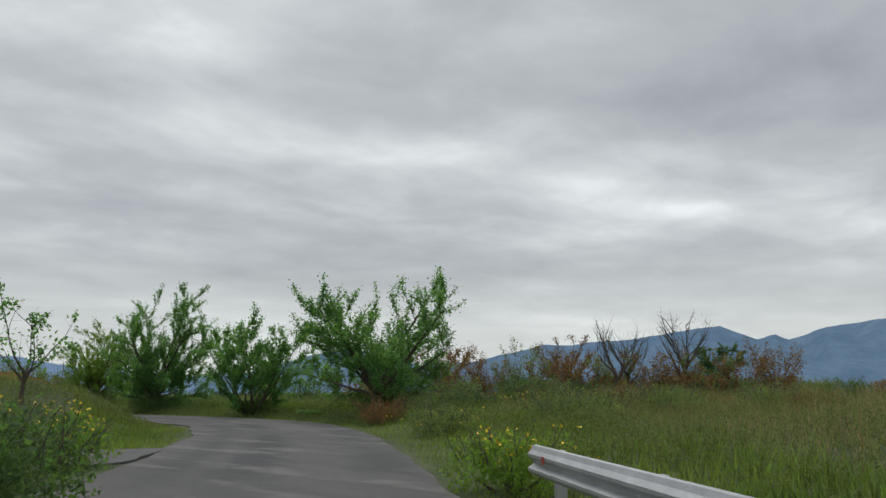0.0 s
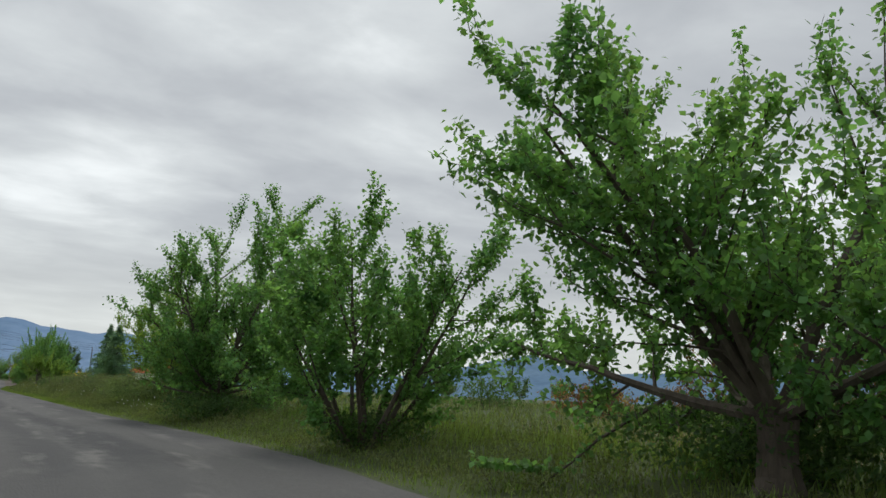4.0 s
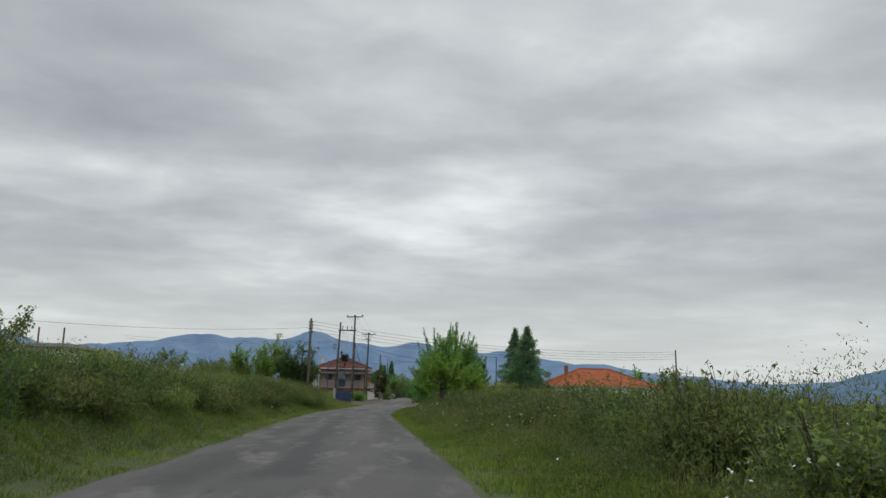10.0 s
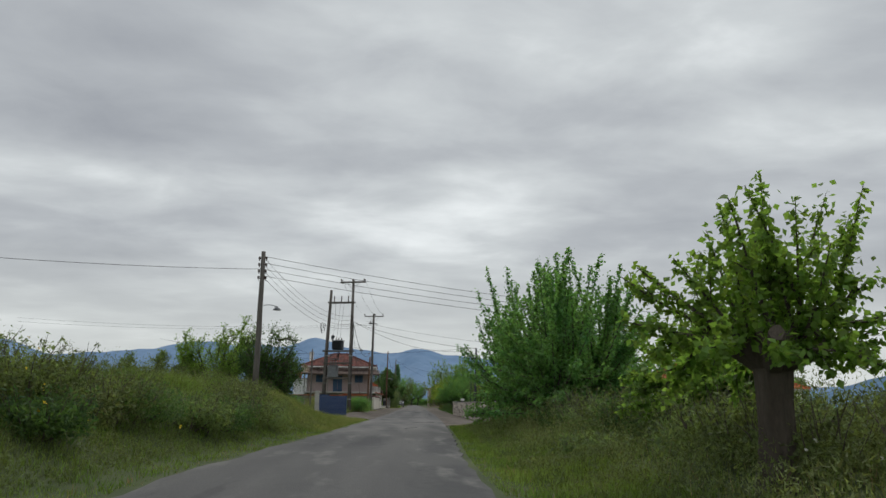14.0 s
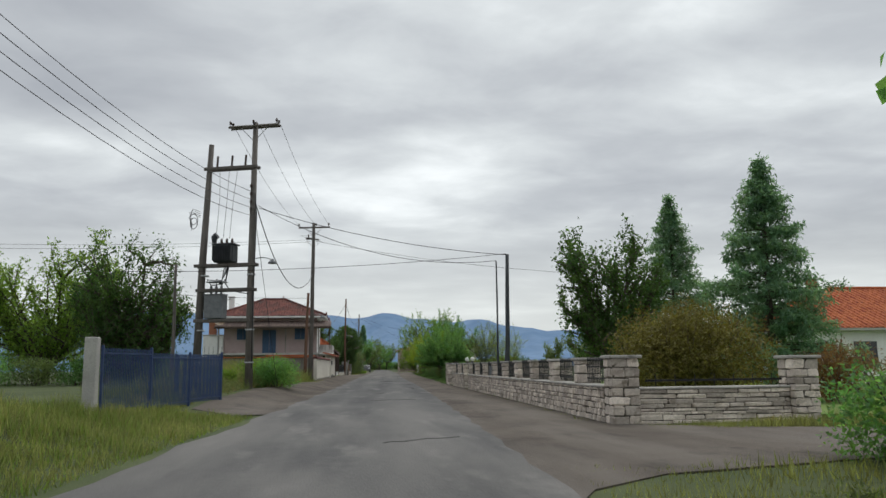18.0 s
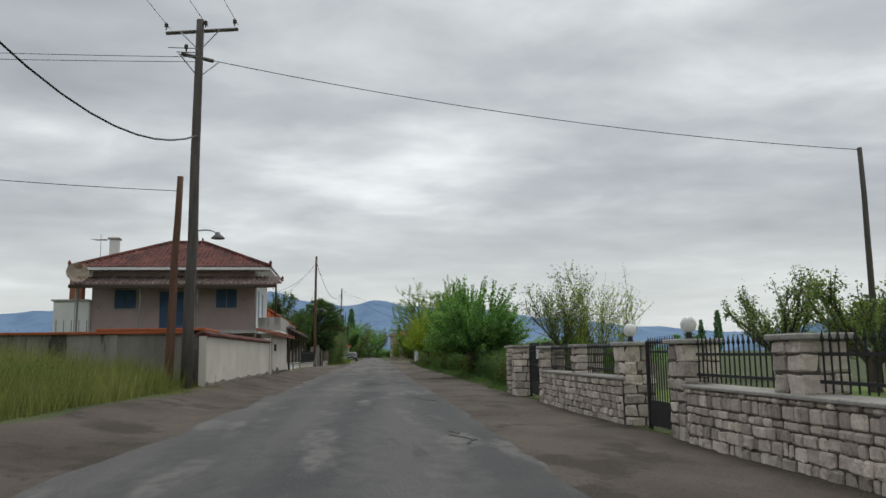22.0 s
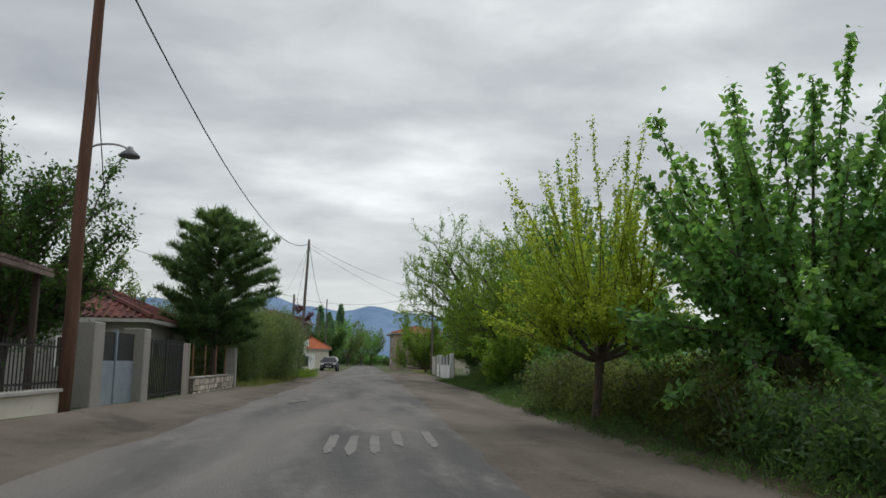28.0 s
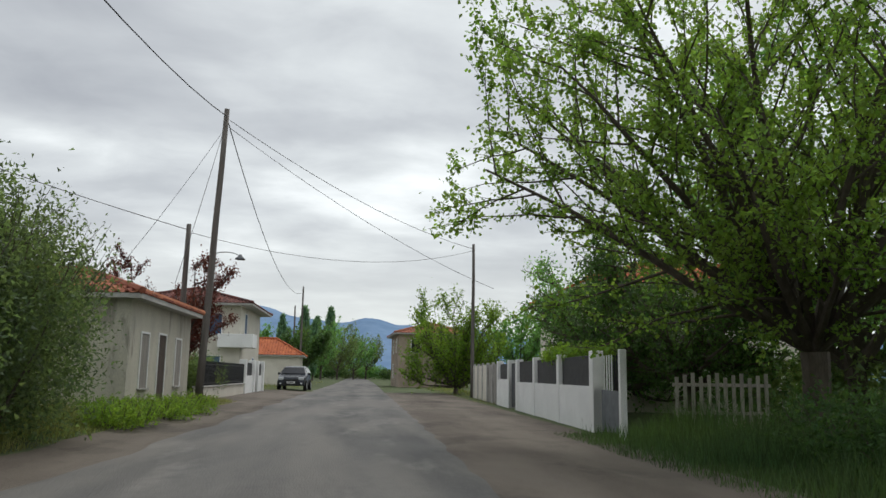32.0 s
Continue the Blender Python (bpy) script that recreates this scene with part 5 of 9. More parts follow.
def opening(parent, x, z0, w, h, y, out, frame_mat, pane_mat, name="window", slats=0, sill=True, axis="x", depth=0.12, bars=0):
    """A window or door set into a wall face at y (or x): reveal, frame, pane or shutter leaves, sill. out: -1 or 1, the way the face looks."""
    def bx(a0, a1, d0, d1, za, zb, c=0.006):
        d0, d1 = y + out * d0, y + out * d1
        return Geo().block(a0, a1, d0, d1, za, zb, c) if axis == "x" else Geo().block(d0, d1, a0, a1, za, zb, c)
    t = 0.06
    fr = bx(x - w / 2 - t, x - w / 2, -0.02, 0.035, z0, z0 + h)
    for q in (bx(x + w / 2, x + w / 2 + t, -0.02, 0.035, z0, z0 + h), bx(x - w / 2 - t, x + w / 2 + t, -0.02, 0.035, z0 + h, z0 + h + t)):
        fr.add(q.v, q.f)
    win = part(name, fr, frame_mat, parent)
    if slats:
        for side in (0, 1):
            x0, x1 = (x - w / 2, x - 0.01) if side == 0 else (x + 0.01, x + w / 2)
            leaf_ = part("shutter", bx(x0, x1, 0.004, 0.02, z0, z0 + h), pane_mat, win)
            for k in range(slats):
                za = z0 + 0.05 + (h - 0.1) * k / slats
                sl = part("slat", bx(x0 + 0.04, x1 - 0.04, 0.021, 0.034, za, za + (h - 0.1) / slats * 0.6, 0.003), pane_mat, leaf_)
    else:
        part("pane", bx(x - w / 2, x + w / 2, 0.004, 0.012, z0, z0 + h, 0.002), pane_mat, win)
        for k in range(bars):
            xa = x - w / 2 + w * (k + 1) / (bars + 1)
            part("mullion", bx(xa - 0.02, xa + 0.02, 0.012, 0.03, z0, z0 + h), frame_mat, win)
    if sill:
        part("sill", bx(x - w / 2 - 0.1, x + w / 2 + 0.1, -0.02, 0.09, z0 - 0.05, z0), M_CONCRETE, win)
    return win


def plain_house(name, m, w, d, h, label, wall, tile, rise=1.3, over=0.4, along="x", windows=(), chimney=None, ridge=None, soffit=None, pitch=0.26, hip=True):
    """A single block with a tiled roof. windows: (face, place along it, sill height, width, height, pane)."""
    top = thing(name, m, label, "house")
    part("wall", Geo().box(-w / 2, w / 2, -d / 2, d / 2, -0.1, h), wall, top)
    hip_roof(top, -w / 2, w / 2, -d / 2, d / 2, h + 0.14, rise, over, ridge if ridge is not None else max(0.3, abs(w - d) / 2), tile, soffit or M_CONCRETE, along=along, pitch=pitch)
    for face, a, z0, ww, hh, pane in windows:
        if face in "sn":
            opening(top, a, z0, ww, hh, -d / 2 if face == "s" else d / 2, -1 if face == "s" else 1, M_WHITE, pane)
        else:
            opening(top, a, z0, ww, hh, -w / 2 if face == "w" else w / 2, -1 if face == "w" else 1, M_WHITE, pane, axis="y")
    if chimney:
        cx, cy, cz, ch = chimney
        c = part("chimney", Geo().block(cx - 0.25, cx + 0.25, cy - 0.25, cy + 0.25, cz, cz + ch, 0.02), M_BRICK, top)
        part("chimney_cap", Geo().block(cx - 0.32, cx + 0.32, cy - 0.32, cy + 0.32, cz + ch, cz + ch + 0.08, 0.01), M_CONCRETE, c)
    return top

# ---- far hills ----
def ridge_line(name, material, label, points, dist, seed, rough=0.14):
    """A range of hills standing on the plain: points of (bearing to the right of +y, height in degrees)."""
    rng = np.random.default_rng(seed)
    az = np.linspace(points[0][0], points[-1][0], 260)
    el = np.interp(az, *zip(*points))
    for k in range(4):
        el = el + rough * (0.5 ** k) * np.sin(az * (0.9 * 2.1 ** k) + rng.uniform(0, 6)) * np.clip(el, 0, 2) / 2
    g, n = Geo(), len(az)
    for f, lift in ((1.0, 1.0), (0.93, 0.74), (0.86, 0.45), (0.79, 0.20), (0.74, -0.01)):
        for k in range(n):
            r = dist * f * (1 + 0.012 * math.sin(az[k] * 1.7 + f * 20))
            h = dist * math.tan(radians(max(el[k], 0.2))) * lift * (1 + 0.06 * math.sin(az[k] * 2.3 + f * 31) * (lift < 1))
            g.v.append((r * math.sin(radians(az[k])), r * math.cos(radians(az[k])) - 20, h - 6))
    for row in range(4):
        for k in range(n - 1):
            g.f.append((row * n + k, row * n + k + 1, (row + 1) * n + k + 1, (row + 1) * n + k))
    return solid(name, g, material, label, "hills", kind="structure", smooth=True)


ridge_line("backdrop_hills_ahead", M_HILL, "long wooded mountain range on the horizon, coloured blue with haze",
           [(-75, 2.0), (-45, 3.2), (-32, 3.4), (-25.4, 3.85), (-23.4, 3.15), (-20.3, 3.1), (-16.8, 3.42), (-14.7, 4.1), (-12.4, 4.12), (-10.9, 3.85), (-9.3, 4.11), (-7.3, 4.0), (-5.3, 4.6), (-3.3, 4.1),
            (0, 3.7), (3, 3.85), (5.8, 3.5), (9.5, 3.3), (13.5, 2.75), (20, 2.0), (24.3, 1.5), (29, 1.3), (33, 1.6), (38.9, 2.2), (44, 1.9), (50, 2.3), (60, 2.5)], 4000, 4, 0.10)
ridge_line("backdrop_hills_right", M_HILL_N, "mountain ridge beyond the fields, coloured dark blue with haze",
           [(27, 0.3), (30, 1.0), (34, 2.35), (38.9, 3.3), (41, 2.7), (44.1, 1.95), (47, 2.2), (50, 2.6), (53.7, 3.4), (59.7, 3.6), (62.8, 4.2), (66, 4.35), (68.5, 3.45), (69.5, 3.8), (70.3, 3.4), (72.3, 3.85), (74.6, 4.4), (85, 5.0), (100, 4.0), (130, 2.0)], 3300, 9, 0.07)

# ---- first bend: guard rail, heaps of weeds, mulberry trees ----
rail_dir = math.degrees(math.atan2(3.46, 2.5))
rail = thing("guard_rail", pose(-10.45, -122.05, 0, 0, 0, rail_dir + 180) @ Matrix.Diagonal((1, -1, 1, 1)), "galvanised steel guard rail ending in weeds beside the road", "guard rail")
prof = [(0.0, 0.62), (0.03, 0.615), (0.05, 0.57), (0.09, 0.53), (0.09, 0.50), (0.03, 0.455), (0.03, 0.425), (0.09, 0.38), (0.09, 0.35), (0.05, 0.31), (0.0, 0.295)]
g = Geo().prism(prof + [(y - 0.012, z) for y, z in reversed(prof)], 0.0, 9.0)
part("beam", g, M_STEEL, rail, "dented steel beam")
for u in (0.6, 3.0, 5.4, 7.8):
    post = part("post", Geo().block(u - 0.05, u + 0.05, -0.14, -0.03, -0.3, 0.60, 0.008), M_STEEL, rail)
part("reflector", Geo().block(0.55, 0.65, 0.092, 0.10, 0.46, 0.54, 0.004), mat("red_reflector", (0.35, 0.05, 0.04), (0.4, 0.08, 0.06), 5, 0.3, 0, 50), rail, "small red reflector")

MUL = "leafy green mulberry tree with upright shoots in the grass"
fan_tree("mulberry_tree", 4.9, -101.0, "big spreading mulberry tree with long boughs reaching over the verge", 11, [(135, 44, 4.3), (160, 48, 3.0), (150, 62, 4.6), (95, 52, 4.6), (50, 30, 4.0), (5, 28, 4.2), (-40, 24, 4.0), (-70, 50, 5.0), (-110, 26, 3.7), (185, 52, 4.0), (-20, 62, 5.3), (115, 15, 3.9), (60, 8, 2.8), (-30, 8, 3.0), (-100, 10, 2.2)],
         trunk_h=0.8, trunk_r=0.22, leaves=46000, leaf=0.10)
fan_tree("mulberry_tree", 4.35, -91.7, "many-stemmed mulberry tree with an open leafy crown", 23, [(175, 62, 3.8), (150, 50, 3.1), (205, 48, 3.0), (90, 66, 4.2), (40, 58, 4.2), (0, 50, 3.8), (-35, 60, 4.5), (-80, 64, 4.3), (-120, 56, 4.0), (250, 74, 4.5), (120, 60, 4.2), (-10, 34, 2.6)],
         stems=9, trunk_r=0.2, leaves=35000, leaf=0.10, shoot=0.65, pitch=0.5)
fan_tree("mulberry_tree", 4.65, -79.45, "tall mulberry tree with a thick short trunk and slanting limbs", 31, [(178, 46, 3.7), (150, 60, 4.5), (205, 62, 4.8), (100, 70, 5.8), (20, 72, 6.7), (-15, 50, 4.9), (-50, 40, 4.6), (40, 34, 4.4), (-90, 58, 5.3), (-125, 24, 2.8), (-60, 14, 3.2), (75, 26, 3.5), (190, 15, 2.0), (150, 8, 2.8), (20, 10, 3.2), (-30, 7, 3.4), (-100, 8, 2.8)],
         trunk_h=0.7, trunk_r=0.24, leaves=54000, leaf=0.105, shoot=0.75)
fan_tree("fruit_tree", 6.0, -67.1, "spreading leafy tree with a round crown on a grassy mound", 46, [(180, 54, 3.5), (162, 52, 3.7), (204, 54, 3.7), (140, 46, 3.0), (222, 46, 3.0), (110, 62, 4.2), (70, 42, 3.7), (30, 50, 4.2), (0, 34, 4.0), (-20, 24, 3.7), (-45, 44, 4.2), (-75, 60, 4.5), (-110, 40, 3.6), (250, 74, 4.7), (60, 76, 4.8), (10, 28, 3.2)],
         trunk_h=0.65, trunk_r=0.17, leaves=46000, leaf=0.085, material=M_LEAF_E, shoot=0.5, rise=0.35, bend=0.0, pitch=0.36)
tree("mulberry_tree", -9.4, -101.2, "small mulberry tree with bare twigs on the verge", seed=51, height=3.9, spread=1.3, trunk_h=0.8, trunk_r=0.07, limbs=5, shoots=3, leaves=700, leaf=0.15, bare=0.6)
tree("dead_tree", 23.8, -105.5, "bare dead tree with grey twigs in the field", seed=61, height=5.2, spread=1.6, trunk_h=1.2, trunk_r=0.12, limbs=7, shoots=8, leaves=60, leaf=0.06, bare=0.6, group="dead trees")
tree("dead_tree", 19.3, -104.0, "bare dead tree with grey twigs in the field", seed=62, height=4.8, spread=1.4, trunk_h=1.0, trunk_r=0.1, limbs=6, shoots=7, leaves=60, leaf=0.06, bare=0.6, group="dead trees")
tree("dead_tree", 21.8, -103.0, "bare dead tree with grey twigs in the field", seed=63, height=4.6, spread=1.3, trunk_h=1.0, trunk_r=0.1, limbs=6, shoots=7, leaves=60, leaf=0.06, bare=0.6, group="dead trees")
tree("judas_tree", 30.5, -92.0, "bushy tree with thin russet young leaves", seed=64, height=4.9, spread=2.6, trunk_h=0.9, limbs=9, shoots=7, leaves=5000, leaf=0.13, material=M_LEAF_R, group="russet trees")
tree("judas_tree", 24.0, -86.0, "bushy tree with thin russet young leaves", seed=65, height=4.0, spread=2.4, trunk_h=0.8, limbs=8, shoots=7, leaves=4500, leaf=0.13, material=M_LEAF_R, group="russet trees")
russet_rng = random.Random(19)
for k in range(11):
    b_ = radians(46.3 + 2.15 * k)
    d_ = 45 + 5 * russet_rng.random()
    tree("judas_tree", -17.3 + d_ * math.sin(b_), -127.5 + d_ * math.cos(b_), "low bushy tree with thin russet young leaves", seed=670 + k, height=2.7 + 1.2 * russet_rng.random(), spread=1.5, trunk_h=0.4, trunk_r=0.07, stems=3, limbs=12, shoots=6,
         leaves=2200, leaf=0.12, material=(M_LEAF_R, M_LEAF_R, M_LEAF_O)[k % 3], group="russet trees", low=0.1)
tree("oak_tree", 90.0, -75.5, "round dark oak tree far across the field", seed=66, height=7.4, spread=3.6, trunk_h=1.5, limbs=10, shoots=8, leaves=6000, leaf=0.3, material=M_LEAF_D, shoot_up=0.4)
tree("olive_tree", 108.0, -98.0, "grey-green trees far across the field", seed=67, height=6.0, spread=4.0, trunk_h=1.2, limbs=10, shoots=8, leaves=6000, leaf=0.3, material=M_LEAF_O, shoot_up=0.4)
scrub = random.Random(5)
for k in range(26):
    x, y = 22 + scrub.random() * 60, -112 + k * 1.9 + scrub.random() * 8
    bush("shrub", x, y, scrub.choice(["russet leafy shrub in the rough field", "dull green shrub in the rough field"]), seed=300 + k, size=(1.6 + scrub.random() * 1.6, 1.6 + scrub.random(), 0.8 + scrub.random() * 0.9),
         leaves=1500, leaf=0.20, material=scrub.choice([M_LEAF_R, M_LEAF_O, M_LEAF_D, M_LEAF_R]), group="field shrubs")
for k in range(30):
    x, y = -7.5 + scrub.random() * 26, -117 + scrub.random() * 13
    if -2.2 < float(beside(x, y)[0][0]) - 6.0:
        bush("weed_clump", x, y, scrub.choice(["tall tangled green weed clump in the field", "tall russet weed clump in the field"]), seed=340 + k, size=(0.9 + 0.7 * scrub.random(), 1.0 + 0.6 * scrub.random(), 0.35 + 0.3 * scrub.random()),
             leaves=2600, leaf=0.07, material=scrub.choice([M_LEAF_O, M_LEAF_R, M_LEAF_D, M_LEAF_O]), twigs=40, ragged=0.6, group="field weeds")
for k in range(12):
    bush("shrub", 15 + 2.6 * k, 14 + 5 * scrub.random(), "dull green thicket in front of the low house", seed=380 + k, size=(2.0, 1.8, 0.85 + 0.35 * scrub.random()), leaves=2600, leaf=0.12, material=scrub.choice([M_LEAF_O, M_LEAF_D, M_LEAF]), twigs=24, group="field thicket")
for k in range(26):
    x = 9 + k * 1.5 + scrub.random()
    bush("shrub", x, -100.5 - 4 * scrub.random() - 0.12 * k, scrub.choice(["russet leafy shrub in the rough field", "dull green shrub in the rough field"]), seed=860 + k, size=(1.2 + scrub.random() * 0.8, 1.2 + scrub.random(), 0.6 + scrub.random() * 0.5),
         leaves=1700, leaf=0.12, material=scrub.choice([M_LEAF_R, M_LEAF_O, M_LEAF_D, M_LEAF_O]), twigs=24, ragged=0.5, group="field shrubs")
bush("weed_heap", -15.2, -118.6, "grey-green thistle and weed heap beside the road", seed=401, size=(1.5, 2.3, 0.80), leaves=9000, leaf=0.07, material=M_LEAF_D, twigs=60, ragged=0.4)
bush("weed_heap", -14.6, -115.4, "dull green weed heap beside the road", seed=402, size=(1.4, 1.6, 0.7), leaves=6000, leaf=0.07, material=M_LEAF_O, twigs=40, ragged=0.4)
bush("broom_bush", -12.4, -113.6, "low bush dotted with yellow flowers", seed=403, size=(0.8, 0.8, 0.6), leaves=2500, leaf=0.07, material=M_LEAF_B, twigs=20)
bush("broom_bush", -9.6, -121.0, "low weedy bush with yellow flowers at the guard rail", seed=404, size=(0.9, 0.9, 0.5), leaves=3500, leaf=0.06, material=M_LEAF_B, twigs=40, ragged=0.5)
bush("bramble", 5.6, -66.6, "dark bramble mound at the foot of a tree", seed=405, size=(3.0, 3.2, 0.8), leaves=14000, leaf=0.08, material=M_LEAF_O, twigs=50, ragged=0.4)
bush("bramble", 4.4, -81.0, "dark bramble clump at the foot of a tree", seed=406, size=(2.0, 2.2, 0.6), leaves=6000, leaf=0.08, material=M_LEAF_D, twigs=30)
bush("bramble", 4.5, -91.5, "dark bramble clump at the foot of a tree", seed=407, size=(1.5, 1.6, 0.55), leaves=4500, leaf=0.08, material=M_LEAF_D, twigs=30)
bush("bramble", 6.0, -100.5, "dark bramble clump at the foot of a tree", seed=408, size=(2.6, 2.2, 0.7), leaves=7000, leaf=0.09, material=M_LEAF_D, twigs=30)

# ---- field stretch ----
mulberry("mulberry_tree", 3.9, -18.45, "pollarded mulberry tree with a stout trunk in tall weeds", seed=71, height=3.7, spread=2.2, head=1.2, trunk_r=0.22, shoots=36, leaves=9000, leaf=0.105, material=M_LEAF_E, lowest=100, fluff=0.085, even=0.45, twigs=2, lift=0.03)
mulberry("mulberry_tree", 5.9, -12.2, "low yellow-green mulberry beside the pollarded one", seed=69, height=3.0, spread=2.0, head=0.8, trunk_r=0.16, shoots=60, leaves=15000, leaf=0.105, material=M_LEAF_E, lowest=96, fluff=0.10, even=0.3, twigs=2)
mulberry("mulberry_tree", 6.2, 0.6, "dense rounded mulberry tree with many upright shoots", seed=72, height=6.1, spread=3.9, head=0.6, trunk_r=0.24, stems=3, shoots=150, leaves=56000, leaf=0.125, lowest=95, fluff=0.10, even=0.22, twigs=1, lift=0.06)
mulberry("mulberry_tree", 6.4, 9.6, "big dense mulberry tree with tall upright leafy shoots", seed=78, height=8.0, spread=4.1, head=0.7, trunk_r=0.2, stems=4, shoots=150, leaves=64000, leaf=0.12, lowest=96, fluff=0.10, even=0.25, twigs=1, lift=0.06)
for k, (x, y, sx, sz) in enumerate(((5.6, 11.5, 1.3, 0.8), (6.3, 14.0, 1.4, 0.85), (7.4, 15.8, 1.5, 0.8), (5.0, 5.0, 1.1, 0.75), (8.6, 14.0, 1.6, 0.9), (6.2, 3.2, 1.3, 0.8), (7.6, 16.8, 1.5, 0.85), (9.4, 16.4, 1.6, 0.95), (5.6, 8.2, 1.2, 0.85), (6.9, 12.6, 1.6, 0.9))):
    bush("bramble", x, y, "dense green bramble thicket at the foot of the mulberries", seed=470 + k, size=(sx, sx * 1.2, sz), leaves=8000, leaf=0.085, material=(M_LEAF, M_LEAF_O)[k % 2], twigs=40, ragged=0.4, group="bramble thicket")
tree("young_tree", -9.5, -46.0, "young tree on the grassy bank", seed=73, height=1.8, spread=0.7, trunk_h=0.5, trunk_r=0.05, limbs=6, shoots=4, leaves=900, leaf=0.11, material=M_LEAF_O)
tree("young_tree", -11.5, -22.0, "young tree on the grassy bank", seed=74, height=1.9, spread=0.9, trunk_h=0.5, trunk_r=0.05, limbs=7, shoots=5, leaves=1500, leaf=0.11, material=M_LEAF_O)
tree("poplar_tree", -20.5, 65.5, "broad green tree behind the blue fence", seed=75, height=10.4, spread=4.2, trunk_h=0.9, trunk_r=0.25, limbs=20, shoots=11, leaves=24000, leaf=0.24, low=-0.1, fluff=0.35, shoot_up=0.6, material=M_LEAF_E)
tree("olive_tree", -13.5, 59.5, "dark grey-green tree behind the blue fence", seed=76, height=9.0, spread=2.6, trunk_h=0.6, trunk_r=0.3, limbs=22, shoots=11, leaves=26000, leaf=0.22, shoot_up=0.5, material=M_LEAF_D, fluff=0.4, low=-0.1)
tree("poplar_tree", -27.0, 62.0, "broad green tree behind the blue fence", seed=77, height=6.2, spread=4.0, trunk_h=0.8, trunk_r=0.25, limbs=18, shoots=10, leaves=18000, leaf=0.24, low=-0.1, fluff=0.35, shoot_up=0.6, material=M_LEAF_O)
for k in range(8):
    bush("thicket", -11.0 - 2.4 * k, 60.0 - 0.9 * k, "dense dark thicket below the trees behind the fence", seed=412 + k, size=(1.9, 1.7, 1.15), leaves=3600, leaf=0.13, material=(M_LEAF, M_LEAF_O)[k % 2], twigs=20, group="fence thicket")
for k, (x, y, sx, sz) in enumerate(((6.6, -58, 1.6, 0.55), (8.5, -49, 2.2, 0.75), (6.4, -42, 1.5, 0.6), (8.8, -36, 2.2, 0.8), (6.0, -29, 1.6, 0.7), (8.0, -25, 2.0, 0.8), (6.4, -13, 1.9, 0.75), (5.0, -16, 1.3, 0.55), (7.5, -7.5, 1.6, 0.7), (3.6, -12, 0.9, 0.4), (8.5, 12, 2.0, 0.8), (9.8, 9, 2.2, 0.9), (12.5, 14, 2.0, 0.7), (4.6, -44, 1.1, 0.6), (5.2, -38, 1.3, 0.7), (4.8, -33, 1.1, 0.6), (6.8, -33, 1.6, 0.85), (5.6, -25, 1.3, 0.75), (4.4, -22, 1.0, 0.6), (7.2, -17, 1.5, 0.85), (5.2, -10, 1.2, 0.7), (9.5, -20, 1.8, 0.9), (10.5, -12, 1.8, 0.9), (9.0, -30, 1.8, 0.9), (5.4, -50, 1.2, 0.6), (4.6, -56, 1.1, 0.5))):
    bush("weed_clump", x, y, "tall tangled weed clump beside the field", seed=420 + k, size=(sx, sx * 1.2, sz), leaves=4000, leaf=0.08, material=(M_LEAF_O, M_WEED, M_LEAF_D)[k % 3], twigs=40, ragged=0.3, group="weed clumps")
for k, (x, y, sx, sz) in enumerate(((-6.8, -52, 1.6, 0.6), (-7.6, -45, 1.8, 0.6), (-6.9, -39, 1.3, 0.5), (-7.6, -31, 1.7, 0.6), (-7.2, -23, 1.4, 0.55), (-7.8, -15, 1.9, 0.65), (-6.5, -9, 1.5, 0.6), (-5.2, 1, 1.3, 0.55), (-8.6, -60, 1.7, 0.5), (-8.0, -72, 1.5, 0.5))):
    bush("weed_clump", x, y, "dark bramble clump on the grassy bank", seed=440 + k, size=(sx, sx * 1.3, sz), leaves=3800, leaf=0.075, material=(M_LEAF_D, M_LEAF_O)[k % 2], twigs=30, ragged=0.5, group="bank brambles")
for k, (x, y, s) in enumerate(((-10.2, -16.0, 1.1), (-12.0, -11.0, 1.2))):
    bush("bank_shrub", x, y, "leafy young shrub on the crest of the bank", seed=455 + k, size=(s, s, 0.8 * s), leaves=4200, leaf=0.085, material=M_LEAF_O, twigs=50, ragged=0.6, group="bank shrubs")
bank_rng = random.Random(61)
for k in range(44):
    y = -76 + 1.85 * k + bank_rng.random()
    o = 4.4 + 1.4 * bank_rng.random() + 0.4 * (y < -40)
    i = int(np.argmin(np.abs(LINE[:, 1] - y)))
    bush("bank_bramble", LINE[i, 0] - o, y, "tangled dull green bramble on the roadside bank", seed=1200 + k, size=(0.9 + 0.5 * bank_rng.random(), 1.1 + 0.7 * bank_rng.random(), 0.42 + 0.3 * bank_rng.random()), leaves=3000, leaf=0.085,
         material=bank_rng.choice([M_LEAF_D, M_WEED, M_LEAF_O, M_WEED]), twigs=34, ragged=0.6, group="bank brambles")
for k in range(36):
    y = -62 + 1.95 * k + bank_rng.random()
    i = int(np.argmin(np.abs(LINE[:, 1] - y)))
    bush("weed_clump", LINE[i, 0] + 5.4 + 1.6 * bank_rng.random(), y, "tall tangled weed clump beside the field", seed=1260 + k, size=(0.9 + 0.5 * bank_rng.random(), 1.1 + 0.6 * bank_rng.random(), 0.45 + 0.3 * bank_rng.random()), leaves=2800, leaf=0.08,
         material=bank_rng.choice([M_WEED, M_WEED, M_LEAF_O, M_LEAF_D]), twigs=36, ragged=0.7, group="weed clumps")
